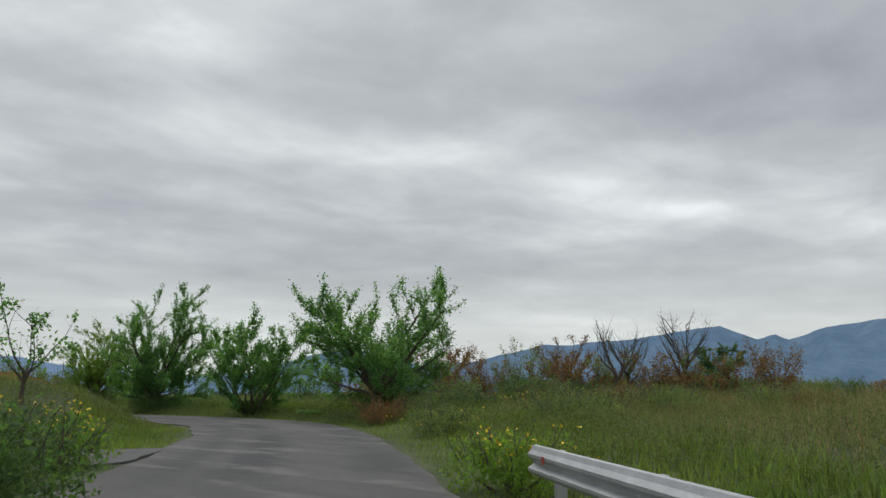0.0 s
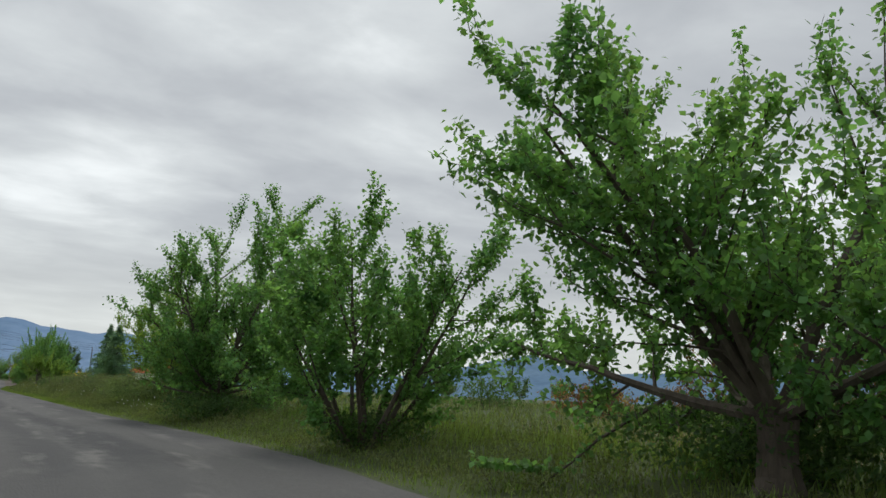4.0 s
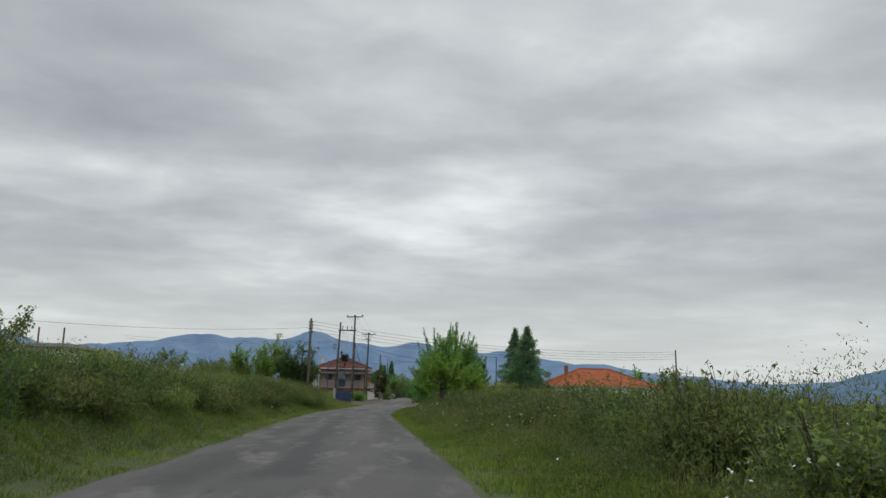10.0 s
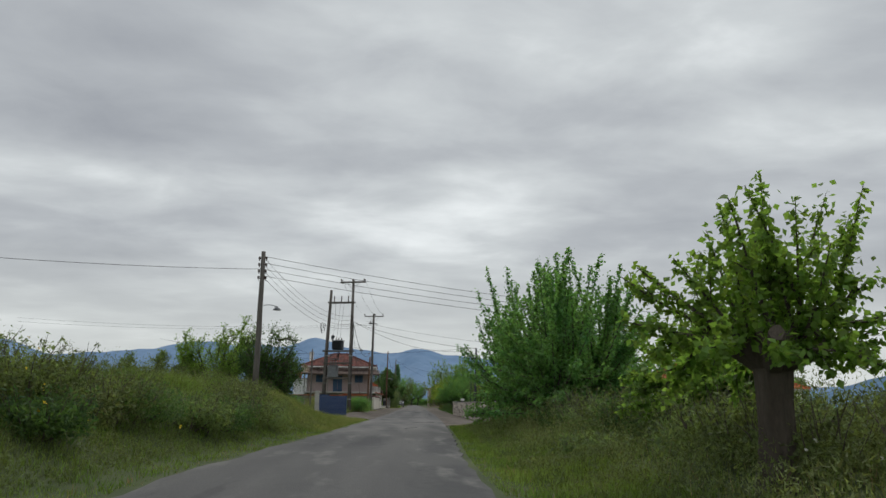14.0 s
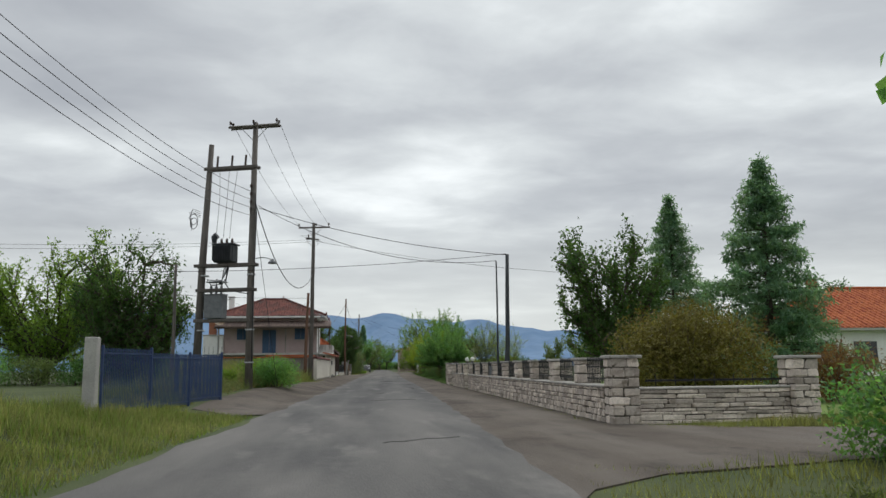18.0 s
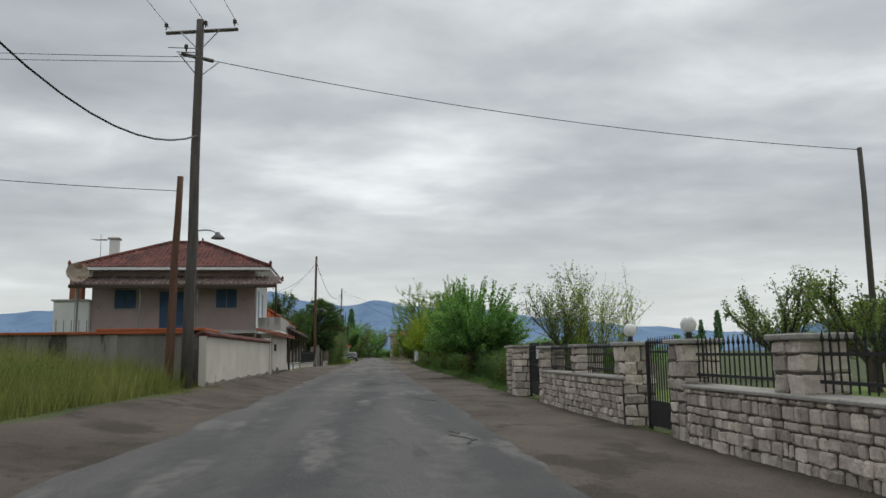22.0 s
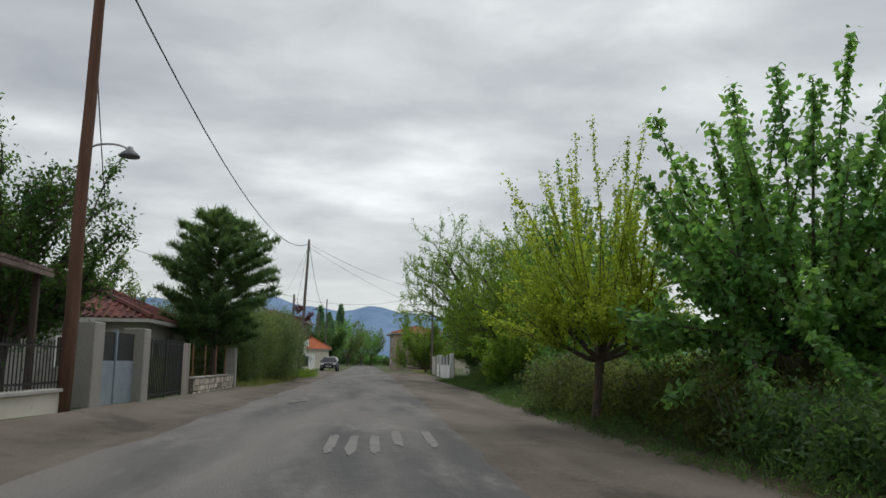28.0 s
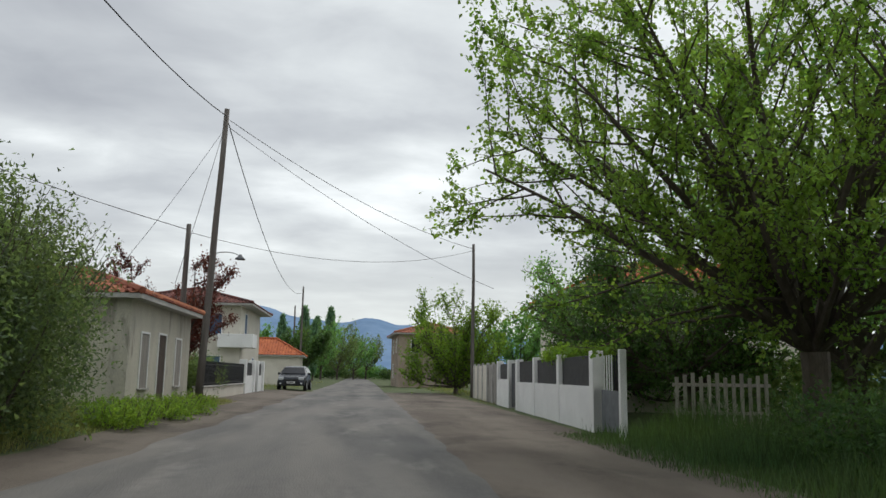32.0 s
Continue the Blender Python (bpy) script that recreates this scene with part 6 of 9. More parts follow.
bush("shrub", 33.4, 16.6, "round dark shrub beside a pole in the field", seed=462, size=(1.5, 1.5, 1.25), leaves=6000, leaf=0.1, material=M_LEAF_D, twigs=14)
bush("broom_bush", 7.2, -19.5, "weedy bush covered with yellow flowers", seed=461, size=(0.9, 0.9, 0.75), leaves=2500, leaf=0.06, material=M_LEAF_B, twigs=40, ragged=0.4)

# white block with a flat roof and bare columns on the rise to the left
shed = thing("unfinished_building", pose(-25.5, -10.0, z_at(-25.5, -10)), "low white concrete building with bare columns on its flat roof", "building")
part("wall", Geo().box(-5, 5, -4, 4, -0.3, 2.2), M_WHITE, shed)
part("slab", Geo().block(-5.5, 5.5, -4.5, 4.5, 2.2, 2.45, 0.02), M_CONCRETE, shed)
for k in range(7):
    part("column", Geo().tube([(-4.8 + 1.6 * k, -3.8, 2.45), (-4.8 + 1.6 * k, -3.8, 3.5)], 0.06, 5), M_RUST, shed)
part("water_tank", Geo().block(-4.6, -3.4, -2, -0.8, 2.45, 3.2, 0.03), M_BRICK, shed)
for a in (-3, 0, 3):
    opening(shed, a, 1.0, 1.2, 0.9, -4, -1, M_CONCRETE, M_GLASS)

# ---- blue fence, posts and the two-pole transformer stand ----
FENCE_A = math.degrees(math.atan2(34.86 - 27.3, 1.55))
f0 = Vector((-5.3, 27.3))
fd = Vector((1.57, 7.56)).normalized()
for k in range(3):
    p = f0 + fd * (0.25 + 2.5 * k)
    railing(pose(p.x, p.y, z_at(p.x, p.y), 0, 0, FENCE_A), 2.5, 0.10, 1.62 - 0.05 * k, "blue painted steel railing fence panel in grass", "blue fence panels", step=0.085, material=M_BLUE, r=0.013, tip=False, posts=True, name="railing_fence", category="fence")
p = f0 + fd * 7.78
railing(pose(p.x, p.y, z_at(p.x, p.y), 0, 0, FENCE_A + 62), 2.3, 0.05, 1.5, "blue painted steel gate leaf standing open", "blue fence panels", step=0.075, material=M_BLUE, r=0.014, tip=False, posts=True, name="fence_gate", category="gate")
solid("gate_post", Geo().block(-0.14, 0.14, -0.14, 0.14, -0.2, 1.85, 0.02), M_CONCRETE, "weathered pale concrete gate post", "post", pose(-5.35, 27.1, z_at(-5.35, 27.1)))

T_ANG = -17.0
stand = thing("transformer_stand", pose(-3.86, 42.8, z_at(-3.75, 42.8) - 0.1, 0, 0, T_ANG), "two tarred poles joined by beams carrying transformers", "transformer stand")
part("pole", Geo().tube([(0.02, 0, 0), (0.0, 0, 5.5), (0.05, 0, 11.9)], [0.17, 0.15, 0.11], 10), M_POLE, stand, smooth=True)
part("pole", Geo().tube([(-2.45, 0, 0), (-2.3, 0, 5.5), (-2.05, 0, 11.0)], [0.18, 0.16, 0.115], 10), M_POLE, stand, smooth=True)
for z, x0, x1, nm in ((9.85, -2.3, 0.25, "upper_beam"), (5.47, -2.62, 0.28, "beam"), (4.38, -2.5, 0.22, "beam"), (3.05, -2.55, 0.1, "beam")):
    for k in (-1, 1):
        part(nm, Geo().block(x0, x1, 0.15 * k - 0.04, 0.15 * k + 0.04, z - 0.07, z + 0.07, 0.01), M_POLE, stand)
arm = crossarm(stand, 11.72, 1.18, 0, double=True, pins=(-0.93, 0.0, 0.93), both=True)
for x in (-1.75, -1.05, -0.4):
    f = part("cutout_fuse", Geo().tube([(x, 0, 9.9), (x + 0.02, 0.02, 10.45)], 0.05, 7), M_PORC, stand, "upright porcelain fuse")
for k, x in enumerate((-1.6, -1.25, -0.95)):
    part("lead", Geo().tube([(x - 0.1, 0, 6.67), (x, 0.05, 8.4), (x + 0.1 * k, 0, 9.85)], 0.01, 4), M_WIRE, stand)
street_lamp(stand, 5.45, 5, 0.95, 0.32)
for dz in (8.9, 8.55, 8.2, 7.85):
    insulator(stand, (0.0, -0.2, dz - 0.1))
part("cable_coil", Geo().tube([(-2.5 + 0.18 * math.cos(a) - 0.2, -0.15, 7.3 + 0.3 * math.sin(a) + 0.03 * a) for a in np.linspace(0, 12, 30)], 0.016, 4), M_WIRE, stand)
for k in range(4):
    part("tail_cable", Geo().tube([(-2.42, -0.1, 7.9 - 0.08 * k), (-2.75 - 0.06 * k, -0.16, 8.05 - 0.05 * k), (-2.92 + 0.05 * k, -0.18, 7.65 - 0.1 * k), (-2.8, -0.16, 7.35 - 0.09 * k)], 0.013, 4), M_WIRE, stand)
for k in range(3):
    part("down_lead", Geo().tube([(-1.15 + 0.06 * k, -0.12, 5.6), (-1.2 + 0.06 * k, -0.2, 5.1), (-1.3 - 0.05 * k, -0.15, 4.62), (-1.75 + 0.1 * k, -0.1, 4.6)], 0.02, 5), M_WIRE, stand)
part("loop_cable", Geo().tube([(-1.2, -0.1, 4.75), (-0.9, -0.12, 4.35), (-0.45, -0.1, 4.25), (-0.05, -0.12, 4.18)], 0.022, 5), M_WIRE, stand)
part("shelf", Geo().block(-2.0, -1.15, -0.22, 0.22, 4.72, 4.76, 0.006), M_TANK, stand, "thin steel canopy over the bushings")
for z in (1.2, 2.6, 5.0):
    for x in (0.02, -2.42):
        part("band", Geo().lathe([(0.185, 0), (0.195, 0.01), (0.195, 0.05), (0.185, 0.06)], (x * (1 - 0.02 * z), 0, z), 10), M_STEEL, stand)
part("riser_cable", Geo().tube([(0.15, -0.1, 8.6), (0.25, -0.12, 7.6), (0.17, -0.1, 4.0), (0.17, -0.08, 1.0)], 0.025, 5), M_WIRE, stand)

tm = pose(-3.86, 42.8, z_at(-3.75, 42.8) - 0.1, 0, 0, T_ANG)
tank = thing("transformer", tm @ pose(-1.22, 0, 5.54), "dark finned oil transformer with bushings on the upper beams", "transformer")
part("tank", Geo().block(-0.46, 0.46, -0.28, 0.28, 0.05, 0.82, 0.04), M_TANK_D, tank)
part("lid", Geo().block(-0.52, 0.52, -0.33, 0.33, 0.82, 0.88, 0.01), M_TANK_D, tank)
for k in range(12):
    x = -0.42 + 0.84 * k / 11
    part("fin", Geo().block(x - 0.012, x + 0.012, -0.42, -0.27, 0.12, 0.78, 0.004), M_TANK_D, tank)
for x in (-0.2, 0.05, 0.3):
    part("bushing", Geo().lathe([(0.04, 0), (0.07, 0.04), (0.045, 0.07), (0.07, 0.11), (0.045, 0.14), (0.06, 0.18), (0.02, 0.26)], (x, 0, 0.88), 8), M_PORC, tank, smooth=True)
part("oil_vessel", Geo().tube([(-0.55, 0, 0.95), (-0.55, 0, 1.2), (-0.42, 0, 1.3)], [0.10, 0.15, 0.16], 8), M_TANK_D, tank)
tank2 = thing("switch_cabinet", tm @ pose(-1.62, 0, 3.12), "pale grey steel cabinet with porcelain bushings on the lower beams", "transformer")
part("cabinet", Geo().block(-0.42, 0.42, -0.26, 0.26, 0.02, 1.05, 0.02), M_TANK, tank2, "pale grey steel box")
part("lid", Geo().block(-0.45, 0.45, -0.29, 0.29, 1.05, 1.09, 0.008), M_TANK, tank2)
for x in (-0.22, 0.02, 0.26):
    part("bushing", Geo().lathe([(0.055, 0), (0.055, 0.2), (0.07, 0.22), (0.05, 0.27), (0.07, 0.31), (0.03, 0.4)], (x, 0, 1.09), 8), M_TANK, tank2, smooth=True)
for k, x in enumerate((-0.22, 0.02, 0.26)):
    part("lead", Geo().tube([(x, 0, 1.48), (x - 0.25 + 0.2 * k, 0.05, 1.75), (0.45, 0, 1.62), (0.5 + 0.04 * k, 0, 2.3)], 0.022, 5), M_WIRE, tank2)

# ---- poles along the road ----
P1_TOP = 8.6
p1_h = P1_TOP - z_at(-7.05, 11.4)
p1 = utility_pole(-7.05, 11.4, p1_h, "dark wooden pole with four side insulators and a lamp", lean=(0.3, 0), r=0.16, seed=1)
for k in range(4):
    for s in (-1, 1):
        insulator(p1, (0.17 * s, -0.05, p1_h - 0.35 - 0.33 * k))
street_lamp(p1, p1_h - 2.85, -8, 0.85, 0.3)
p2 = utility_pole(-2.32, 63.6, 11.1, "tall wooden pole with a crossarm and a street lamp", lean=(0.5, 0), r=0.17, material=M_POLE, seed=2)
crossarm(p2, 10.95, 1.15, -14, pins=(-0.95, 0.15, 0.95))
crossarm(p2, 10.1, 0.5, 30, pins=(-0.8,))
for k in range(3):
    part("bracket", Geo().tube([(-0.9 + 0.25 * k, -0.1, 10.3 - 0.13 * k), (0.0, -0.1, 10.3 - 0.13 * k)], 0.016, 4), M_STEEL, p2)
street_lamp(p2, 4.45, -5, 0.75, 0.3)
utility_pole(-2.66, 62.75, 6.0, "short brown wooden pole beside a taller one", lean=(1.6, 0), r=0.13, material=M_POLE_R, seed=3)
p3 = utility_pole(-0.42, 110.6, 9.85, "brown wooden pole with a street lamp by the gate", lean=(0.7, 0), r=0.14, material=M_POLE_R, seed=4)
street_lamp(p3, 5.0, -8, 0.85, 0.28)
p4 = utility_pole(1.45, 161.8, 11.4, "tall wooden pole with a street lamp", lean=(2.0, 0), r=0.15, seed=5)
street_lamp(p4, 5.55, -5, 1.05, 0.3)
utility_pole(0.72, 161.2, 6.6, "short wooden pole beside a taller one", lean=(0.8, 0), r=0.13, seed=6)
utility_pole(2.6, 221.0, 10.9, "distant wooden pole down the road", r=0.14, seed=7)
utility_pole(1.2, 232.0, 9.6, "distant wooden pole down the road", r=0.14, seed=8)
utility_pole(0.3, 250.0, 10.2, "distant wooden pole down the road", r=0.14, seed=8)
utility_pole(7.23, 41.9, 6.15, "dark tarred wooden pole behind the stone wall", r=0.115, material=M_TANK_D, seed=9, lean=(1.2, 0))
utility_pole(6.95, 42.4, 5.9, "thin grey pole carrying a service cable", r=0.05, material=M_TANK_D, seed=10)
utility_pole(19.2, 63.5, 7.9, "dark wooden pole in the garden", r=0.12, seed=11)
utility_pole(32.7, 18.1, 6.8, "slim wooden pole in the field", r=0.11, seed=12, lean=(-0.2, 0))
utility_pole(-7.4, 44.4, 5.6, "slim wooden pole behind the fence", r=0.09, seed=13)
utility_pole(14.3, 176.0, 8.9, "wooden pole behind the trees", r=0.12, seed=14)
top1 = [(-7.02, 11.35, P1_TOP - 0.25 - 0.33 * k) for k in range(4)]
for k in range(4):
    wire(top1[k], (32.6, 18.1, 6.5 - 0.25 * k), 1.0, 0.011)
    wire(top1[k], (-3.72, 42.6, 8.85 - 0.35 * k), 1.0, 0.011)
wire(top1[2], (-30, -6, 6.5), 0.5, 0.011)
wire((-3.75, 42.7, 8.5), (-2.2, 63.5, 7.75), 2.2, 0.024, "thick sagging twisted cable between two poles")
wire((-3.78, 42.6, 8.2), (-2.75, 44.2, 0.3), 0.0, 0.011, "taut steel guy wire bracing the transformer poles")
wire((-3.6, 42.7, 8.2), (7.3, 41.9, 6.05), 0.35, 0.014)
wire((6.95, 42.4, 5.85), (-3.6, 42.7, 8.3), 0.9, 0.012)
wire((6.95, 42.4, 5.85), (6.99, 42.4, -0.05), 0.0, 0.013)
wire((7.3, 41.9, 6.1), (-9.5, 43.0, 5.4), 0.25, 0.011)
for s in (-0.95, 0.1, 0.95):
    wire((-3.72 + 1.1 * s, 42.8 - 0.35 * s, 11.95), (-2.1 + 1.1 * s, 63.6 - 0.27 * s, 11.2), 0.5, 0.009)
wire((-2.1, 63.2, 10.05), (19.2, 63.5, 7.75), 0.4, 0.012)
wire((-2.3, 63.5, 10.2), (-40, 58, 9.6), 0.6, 0.009)
wire((-2.3, 63.5, 10.05), (-40, 58, 9.2), 0.6, 0.009)
wire((-2.62, 63.2, 6.0), (-24, 55, 7.4), 0.6, 0.010)
wire((-2.1, 63.3, 5.9), (-6.0, 85.2, 7.3), 0.3, 0.010)
wire((-0.32, 110.6, 9.6), (1.9, 162.0, 11.2), 2.2, 0.022, "thick sagging twisted cable between two poles")
wire((-0.32, 110.6, 9.5), (-2.2, 90.0, 5.2), 0.5, 0.012)
wire((-0.32, 110.6, 9.4), (-3.2, 93.0, 4.6), 0.5, 0.010)
wire((-0.32, 110.6, 7.2), (-2.8, 122.0, 3.3), 0.4, 0.012)
wire((1.9, 162.0, 11.0), (2.7, 221.0, 10.4), 2.4, 0.020, "thick sagging twisted cable between two poles")
wire((1.95, 162.0, 11.1), (14.3, 176.0, 8.6), 0.6, 0.014)
wire((1.95, 162.0, 10.8), (15.0, 173.5, 6.0), 0.5, 0.012)
wire((0.72, 161.2, 6.5), (-20.0, 140.0, 12.5), 0.8, 0.014)
wire((0.8, 161.2, 6.4), (14.3, 176.0, 8.5), 0.9, 0.010)
wire((1.7, 162.0, 10.6), (-0.5, 157.5, 4.6), 0.1, 0.010)
wire((1.7, 162.0, 10.5), (0.9, 159.0, 4.2), 0.1, 0.010)

# ---- stone wall with pillars and iron railings ----
WA = math.degrees(math.atan2(64.8 - 25.2, 7.29 - 6.06))


def wall_at(y, back=0.0):
    """A place on the road face of the stone wall, or that far behind it."""
    return 6.06 + 0.03104 * (y - 25.2) + back


BASE = -0.10
run = thing("stone_wall_base", pose(wall_at(25.2), 25.2, BASE, 0, 0, WA), "low wall of coursed pale limestone beside the shoulder", "wall")
stone_run(run, 0.05, 25.5, -0.42, 0.0, 0.0, 0.78, 0.13, 5, 300, long=(0.09, 0.27))
part("coping", Geo().block(0.0, 25.55, -0.45, 0.035, 0.78, 0.83, 0.012), M_CAP, run, "thin flat stone coping")
run2 = thing("stone_wall_base", pose(wall_at(53.4), 53.4, BASE, 0, 0, WA), "low wall of coursed pale limestone beside the shoulder", "wall")
stone_run(run2, 0.05, 6.35, -0.42, 0.0, 0.0, 0.80, 0.13, 6, 120, long=(0.09, 0.27))
part("coping", Geo().block(0.0, 6.4, -0.45, 0.035, 0.80, 0.85, 0.012), M_CAP, run2, "thin flat stone coping")
back = thing("stone_wall_base", pose(6.55, 24.62, BASE, 0, 0, 2.0), "low wall of flat limestone along the side road", "wall")
stone_run(back, 0.1, 3.6, 0.0, 0.42, 0.0, 0.74, 0.085, 7, 110, faces=(-1,), long=(0.25, 0.75))
part("coping", Geo().block(0.0, 3.6, -0.035, 0.45, 0.74, 0.79, 0.012), M_CAP, back, "thin flat stone coping")
PILLAR = "square pillar of pale limestone blocks with a capstone"
far_edges = (28.0, 30.9, 33.85, 36.72, 39.65, 42.55, 45.42, 48.38, 51.4, 53.95, 56.95, 60.25)
stone_pillar(pose(wall_at(24.9, 0.31), 24.88, BASE, 0, 0, WA - 90), 0.62, 1.48, 100, "corner pillar of pale limestone blocks with a capstone", "stone pillars", 0.17)
stone_pillar(pose(10.45, 24.9, BASE, 0, 0, 3), 0.62, 1.44, 101, PILLAR, "stone pillars", 0.15)
for k, y in enumerate(far_edges):
    stone_pillar(pose(wall_at(y, 0.325), y - 0.29, BASE, 0, 0, WA - 90), 0.57, 1.46, 102 + k, PILLAR, "stone pillars", 0.19)
stone_pillar(pose(wall_at(64.2, 0.30), 63.62, BASE, 0, 0, WA - 90), 0.60, 1.52, 120, "gate pillar of pale limestone blocks with a letter niche", "stone pillars", 0.20)
stone_pillar(pose(wall_at(64.2, 0.30), 64.42, BASE, 0, 0, WA - 90), 0.60, 1.52, 121, "gate pillar of pale limestone blocks with a letter niche", "stone pillars", 0.14)
ends = (24.9 + 0.3, *far_edges)
for k in range(len(ends) - 1):
    y0, y1 = ends[k] + 0.02, ends[k + 1] - 0.60
    if abs(ends[k] - 51.4) < 0.1:
        continue
    railing(pose(wall_at(y0, 0.25), y0, BASE, 0, 0, WA), (y1 - y0) / math.sin(radians(WA)), 0.86, 1.36, "black iron railing with pointed bars on a stone wall", "iron railings", step=0.14)
railing(pose(6.9, 24.88, BASE, 0, 0, 2.0), 3.2, 0.82, 1.05, "low black iron rail on the side wall", "iron railings", step=0.5, tip=False)
gate = railing(pose(wall_at(51.45, 0.27), 51.45, BASE, 0, 0, WA), 1.35, 0.08, 1.40, "black iron garden gate between two lamp pillars", "iron gates", step=0.11, name="iron_gate", category="gate", posts=True)
part("kick_plate", Geo().block(0.0, 1.35, -0.012, 0.012, 0.1, 0.5, 0.003), M_IRON, gate)
for k in range(2):
    y0 = 60.3 + 1.5 * k
    g2 = railing(pose(wall_at(y0, 0.45), y0, BASE, 0, 0, WA - 1), 1.48, 0.10, 1.46, "black iron double driveway gate with pointed bars", "iron gates", step=0.10, name="driveway_gate", category="gate", posts=True)
    part("kick_plate", Geo().block(0.0, 1.48, -0.012, 0.012, 0.1, 0.48, 0.003), M_IRON, g2)
    part("rail", Geo().box(0, 1.48, -0.016, 0.016, 0.92, 0.97), M_IRON, g2)
    if k:
        notice = part("notice", Geo().block(0.1, 0.42, 0.025, 0.03, 1.12, 1.38, 0.002), M_WHITE, g2, "small white notice sheet")
        for j in range(3):
            part("bar_of_text", Geo().block(0.15, 0.37, 0.030, 0.032, 1.32 - 0.06 * j, 1.335 - 0.06 * j, 0.001), M_TANK, notice)
for y in (51.1, 53.66):
    lamp = thing("globe_lamp", pose(wall_at(y, 0.28), y, BASE + 1.46), "white opal globe lamp on a stone pillar", "lamp", "globe lamps")
    part("foot", Geo().lathe([(0.08, 0), (0.05, 0.03), (0.04, 0.10)], (0, 0, 0), 8), M_IRON, lamp)
    part("globe", Geo().lathe([(0.05, 0.10), (0.10, 0.14), (0.118, 0.21), (0.10, 0.27), (0.06, 0.315), (0.02, 0.325)], (0, 0, 0), 14), M_OPAL, lamp, smooth=True)
box_ = thing("letter_box", pose(wall_at(42.3, -0.02), 42.15, BASE + 0.9, 0, 0, WA - 90), "small grey metal meter box on a pillar", "box")
part("case", Geo().block(-0.05, 0.02, -0.14, 0.14, 0, 0.38, 0.01), M_TANK, box_)

# garden behind the stone wall
lawn = solid("lawn", Geo().box(0, 24, 0, 38, -0.1, 0.06), mat("lawn_grass", (0.115, 0.185, 0.04), (0.17, 0.235, 0.055), 0.6, 0.9, 0.5, 60), "short mown garden lawn behind the stone wall", "lawn", pose(6.95, 25.6, -0.06, 0, 0, -1.8), kind="structure")
conifer("fir_tree", 20.9, 44.4, "tall dark blue-green fir in the garden", 81, height=11.6, spread=4.6, group="garden firs", sprays=30000)
conifer("fir_tree", 21.2, 56.4, "tall dark blue-green fir in the garden", 82, height=12.2, spread=4.2, group="garden firs", sprays=28000)
tree("magnolia_tree", 12.3, 42.6, "dark glossy evergreen magnolia tree in the garden", seed=83, height=7.6, spread=2.15, trunk_h=0.7, trunk_r=0.16, limbs=26, shoots=9, leaves=17000, leaf=0.18, material=M_LEAF_D, shoot_up=0.6, shoot_len=0.24, low=-0.1, fluff=0.2)
bush("ornamental_shrub", 11.1, 32.2, "large olive-brown flowering shrub in the garden", seed=84, size=(2.6, 2.7, 2.0), leaves=46000, leaf=0.09, material=mat("leaf_olive_brown", (0.12, 0.115, 0.03), (0.19, 0.165, 0.05), 0.9, 0.7, 0, 9, island=0.4, through_light=0.3), heaps=14, twigs=70, ragged=0.35)
bush("ornamental_shrub", 15.0, 30.5, "russet shrub beside the side road", seed=85, size=(1.5, 1.4, 1.2), leaves=6000, leaf=0.085, material=M_LEAF_R, heaps=9, twigs=40)
bush("hedge", 17.0, 27.5, "clipped dark green garden hedge", seed=86, size=(4.0, 0.8, 0.7), leaves=7000, leaf=0.09, material=M_LEAF_D, heaps=14, twigs=10)
bush("hedge", 14.0, 36.0, "clipped yellow-green garden hedge", seed=87, size=(0.7, 4.0, 0.45), leaves=5000, leaf=0.08, material=M_LEAF_Y, heaps=14, twigs=10)
bush("hedge", 9.6, 47.0, "clipped yellow-green garden hedge", seed=88, size=(0.6, 5.0, 0.32), leaves=5000, leaf=0.07, material=M_LEAF_Y, heaps=16, twigs=6)
tree("garden_tree", 21.0, 72.0, "small pale green tree in the garden", seed=89, height=4.8, spread=2.2, trunk_h=0.8, limbs=10, shoots=8, leaves=6000, leaf=0.13, material=M_LEAF_O, shoot_up=0.8)
tree("garden_tree", 16.5, 60.0, "small pale green tree in the garden", seed=90, height=3.9, spread=1.7, trunk_h=0.8, limbs=9, shoots=8, leaves=5000, leaf=0.11, material=M_LEAF_O, shoot_up=0.8)
tree("willow_shrub", 12.8, 72.3, "pale shrub of upright twigs in young leaf", seed=91, height=5.0, spread=2.0, trunk_h=0.3, trunk_r=0.12, stems=6, limbs=26, shoots=9, leaves=9000, leaf=0.065, material=M_LEAF_Y, shoot_up=0.95, shoot_len=0.34, limb_lift=0.16, low=0.2, fluff=0.06)

red = plain_house("house", pose(33.5, 55.0, 0), 15.5, 12.0, 2.9, "low white house with a bright orange tiled roof", M_WHITE, M_TILE_O, rise=2.8, over=0.6, ridge=2.4,
                  windows=(("s", -4.5, 1.0, 1.4, 1.3, M_GLASS), ("s", 0.5, 0.2, 1.2, 2.1, M_SHUTTER), ("s", 4.5, 1.0, 1.4, 1.3, M_GLASS), ("w", 0.0, 1.0, 1.4, 1.3, M_GLASS)), chimney=(-4.9, -2.0, 4.2, 2.0), pitch=0.34)

# ---- two-storey pink house and its boundary walls ----
house = thing("house", pose(-0.15, 0, 0), "two-storey pink rendered house with an old tiled hip roof", "house")
HX0, HX1, HY0, HY1 = -11.6, -2.75, 85.5, 92.3
part("lower_wall", Geo().box(HX0, HX1, HY0, HY1, -0.2, 2.75), M_PINK, house)
part("upper_wall", Geo().box(HX0, HX1, HY0, HY1, 2.75, 6.1), M_PINK, house)
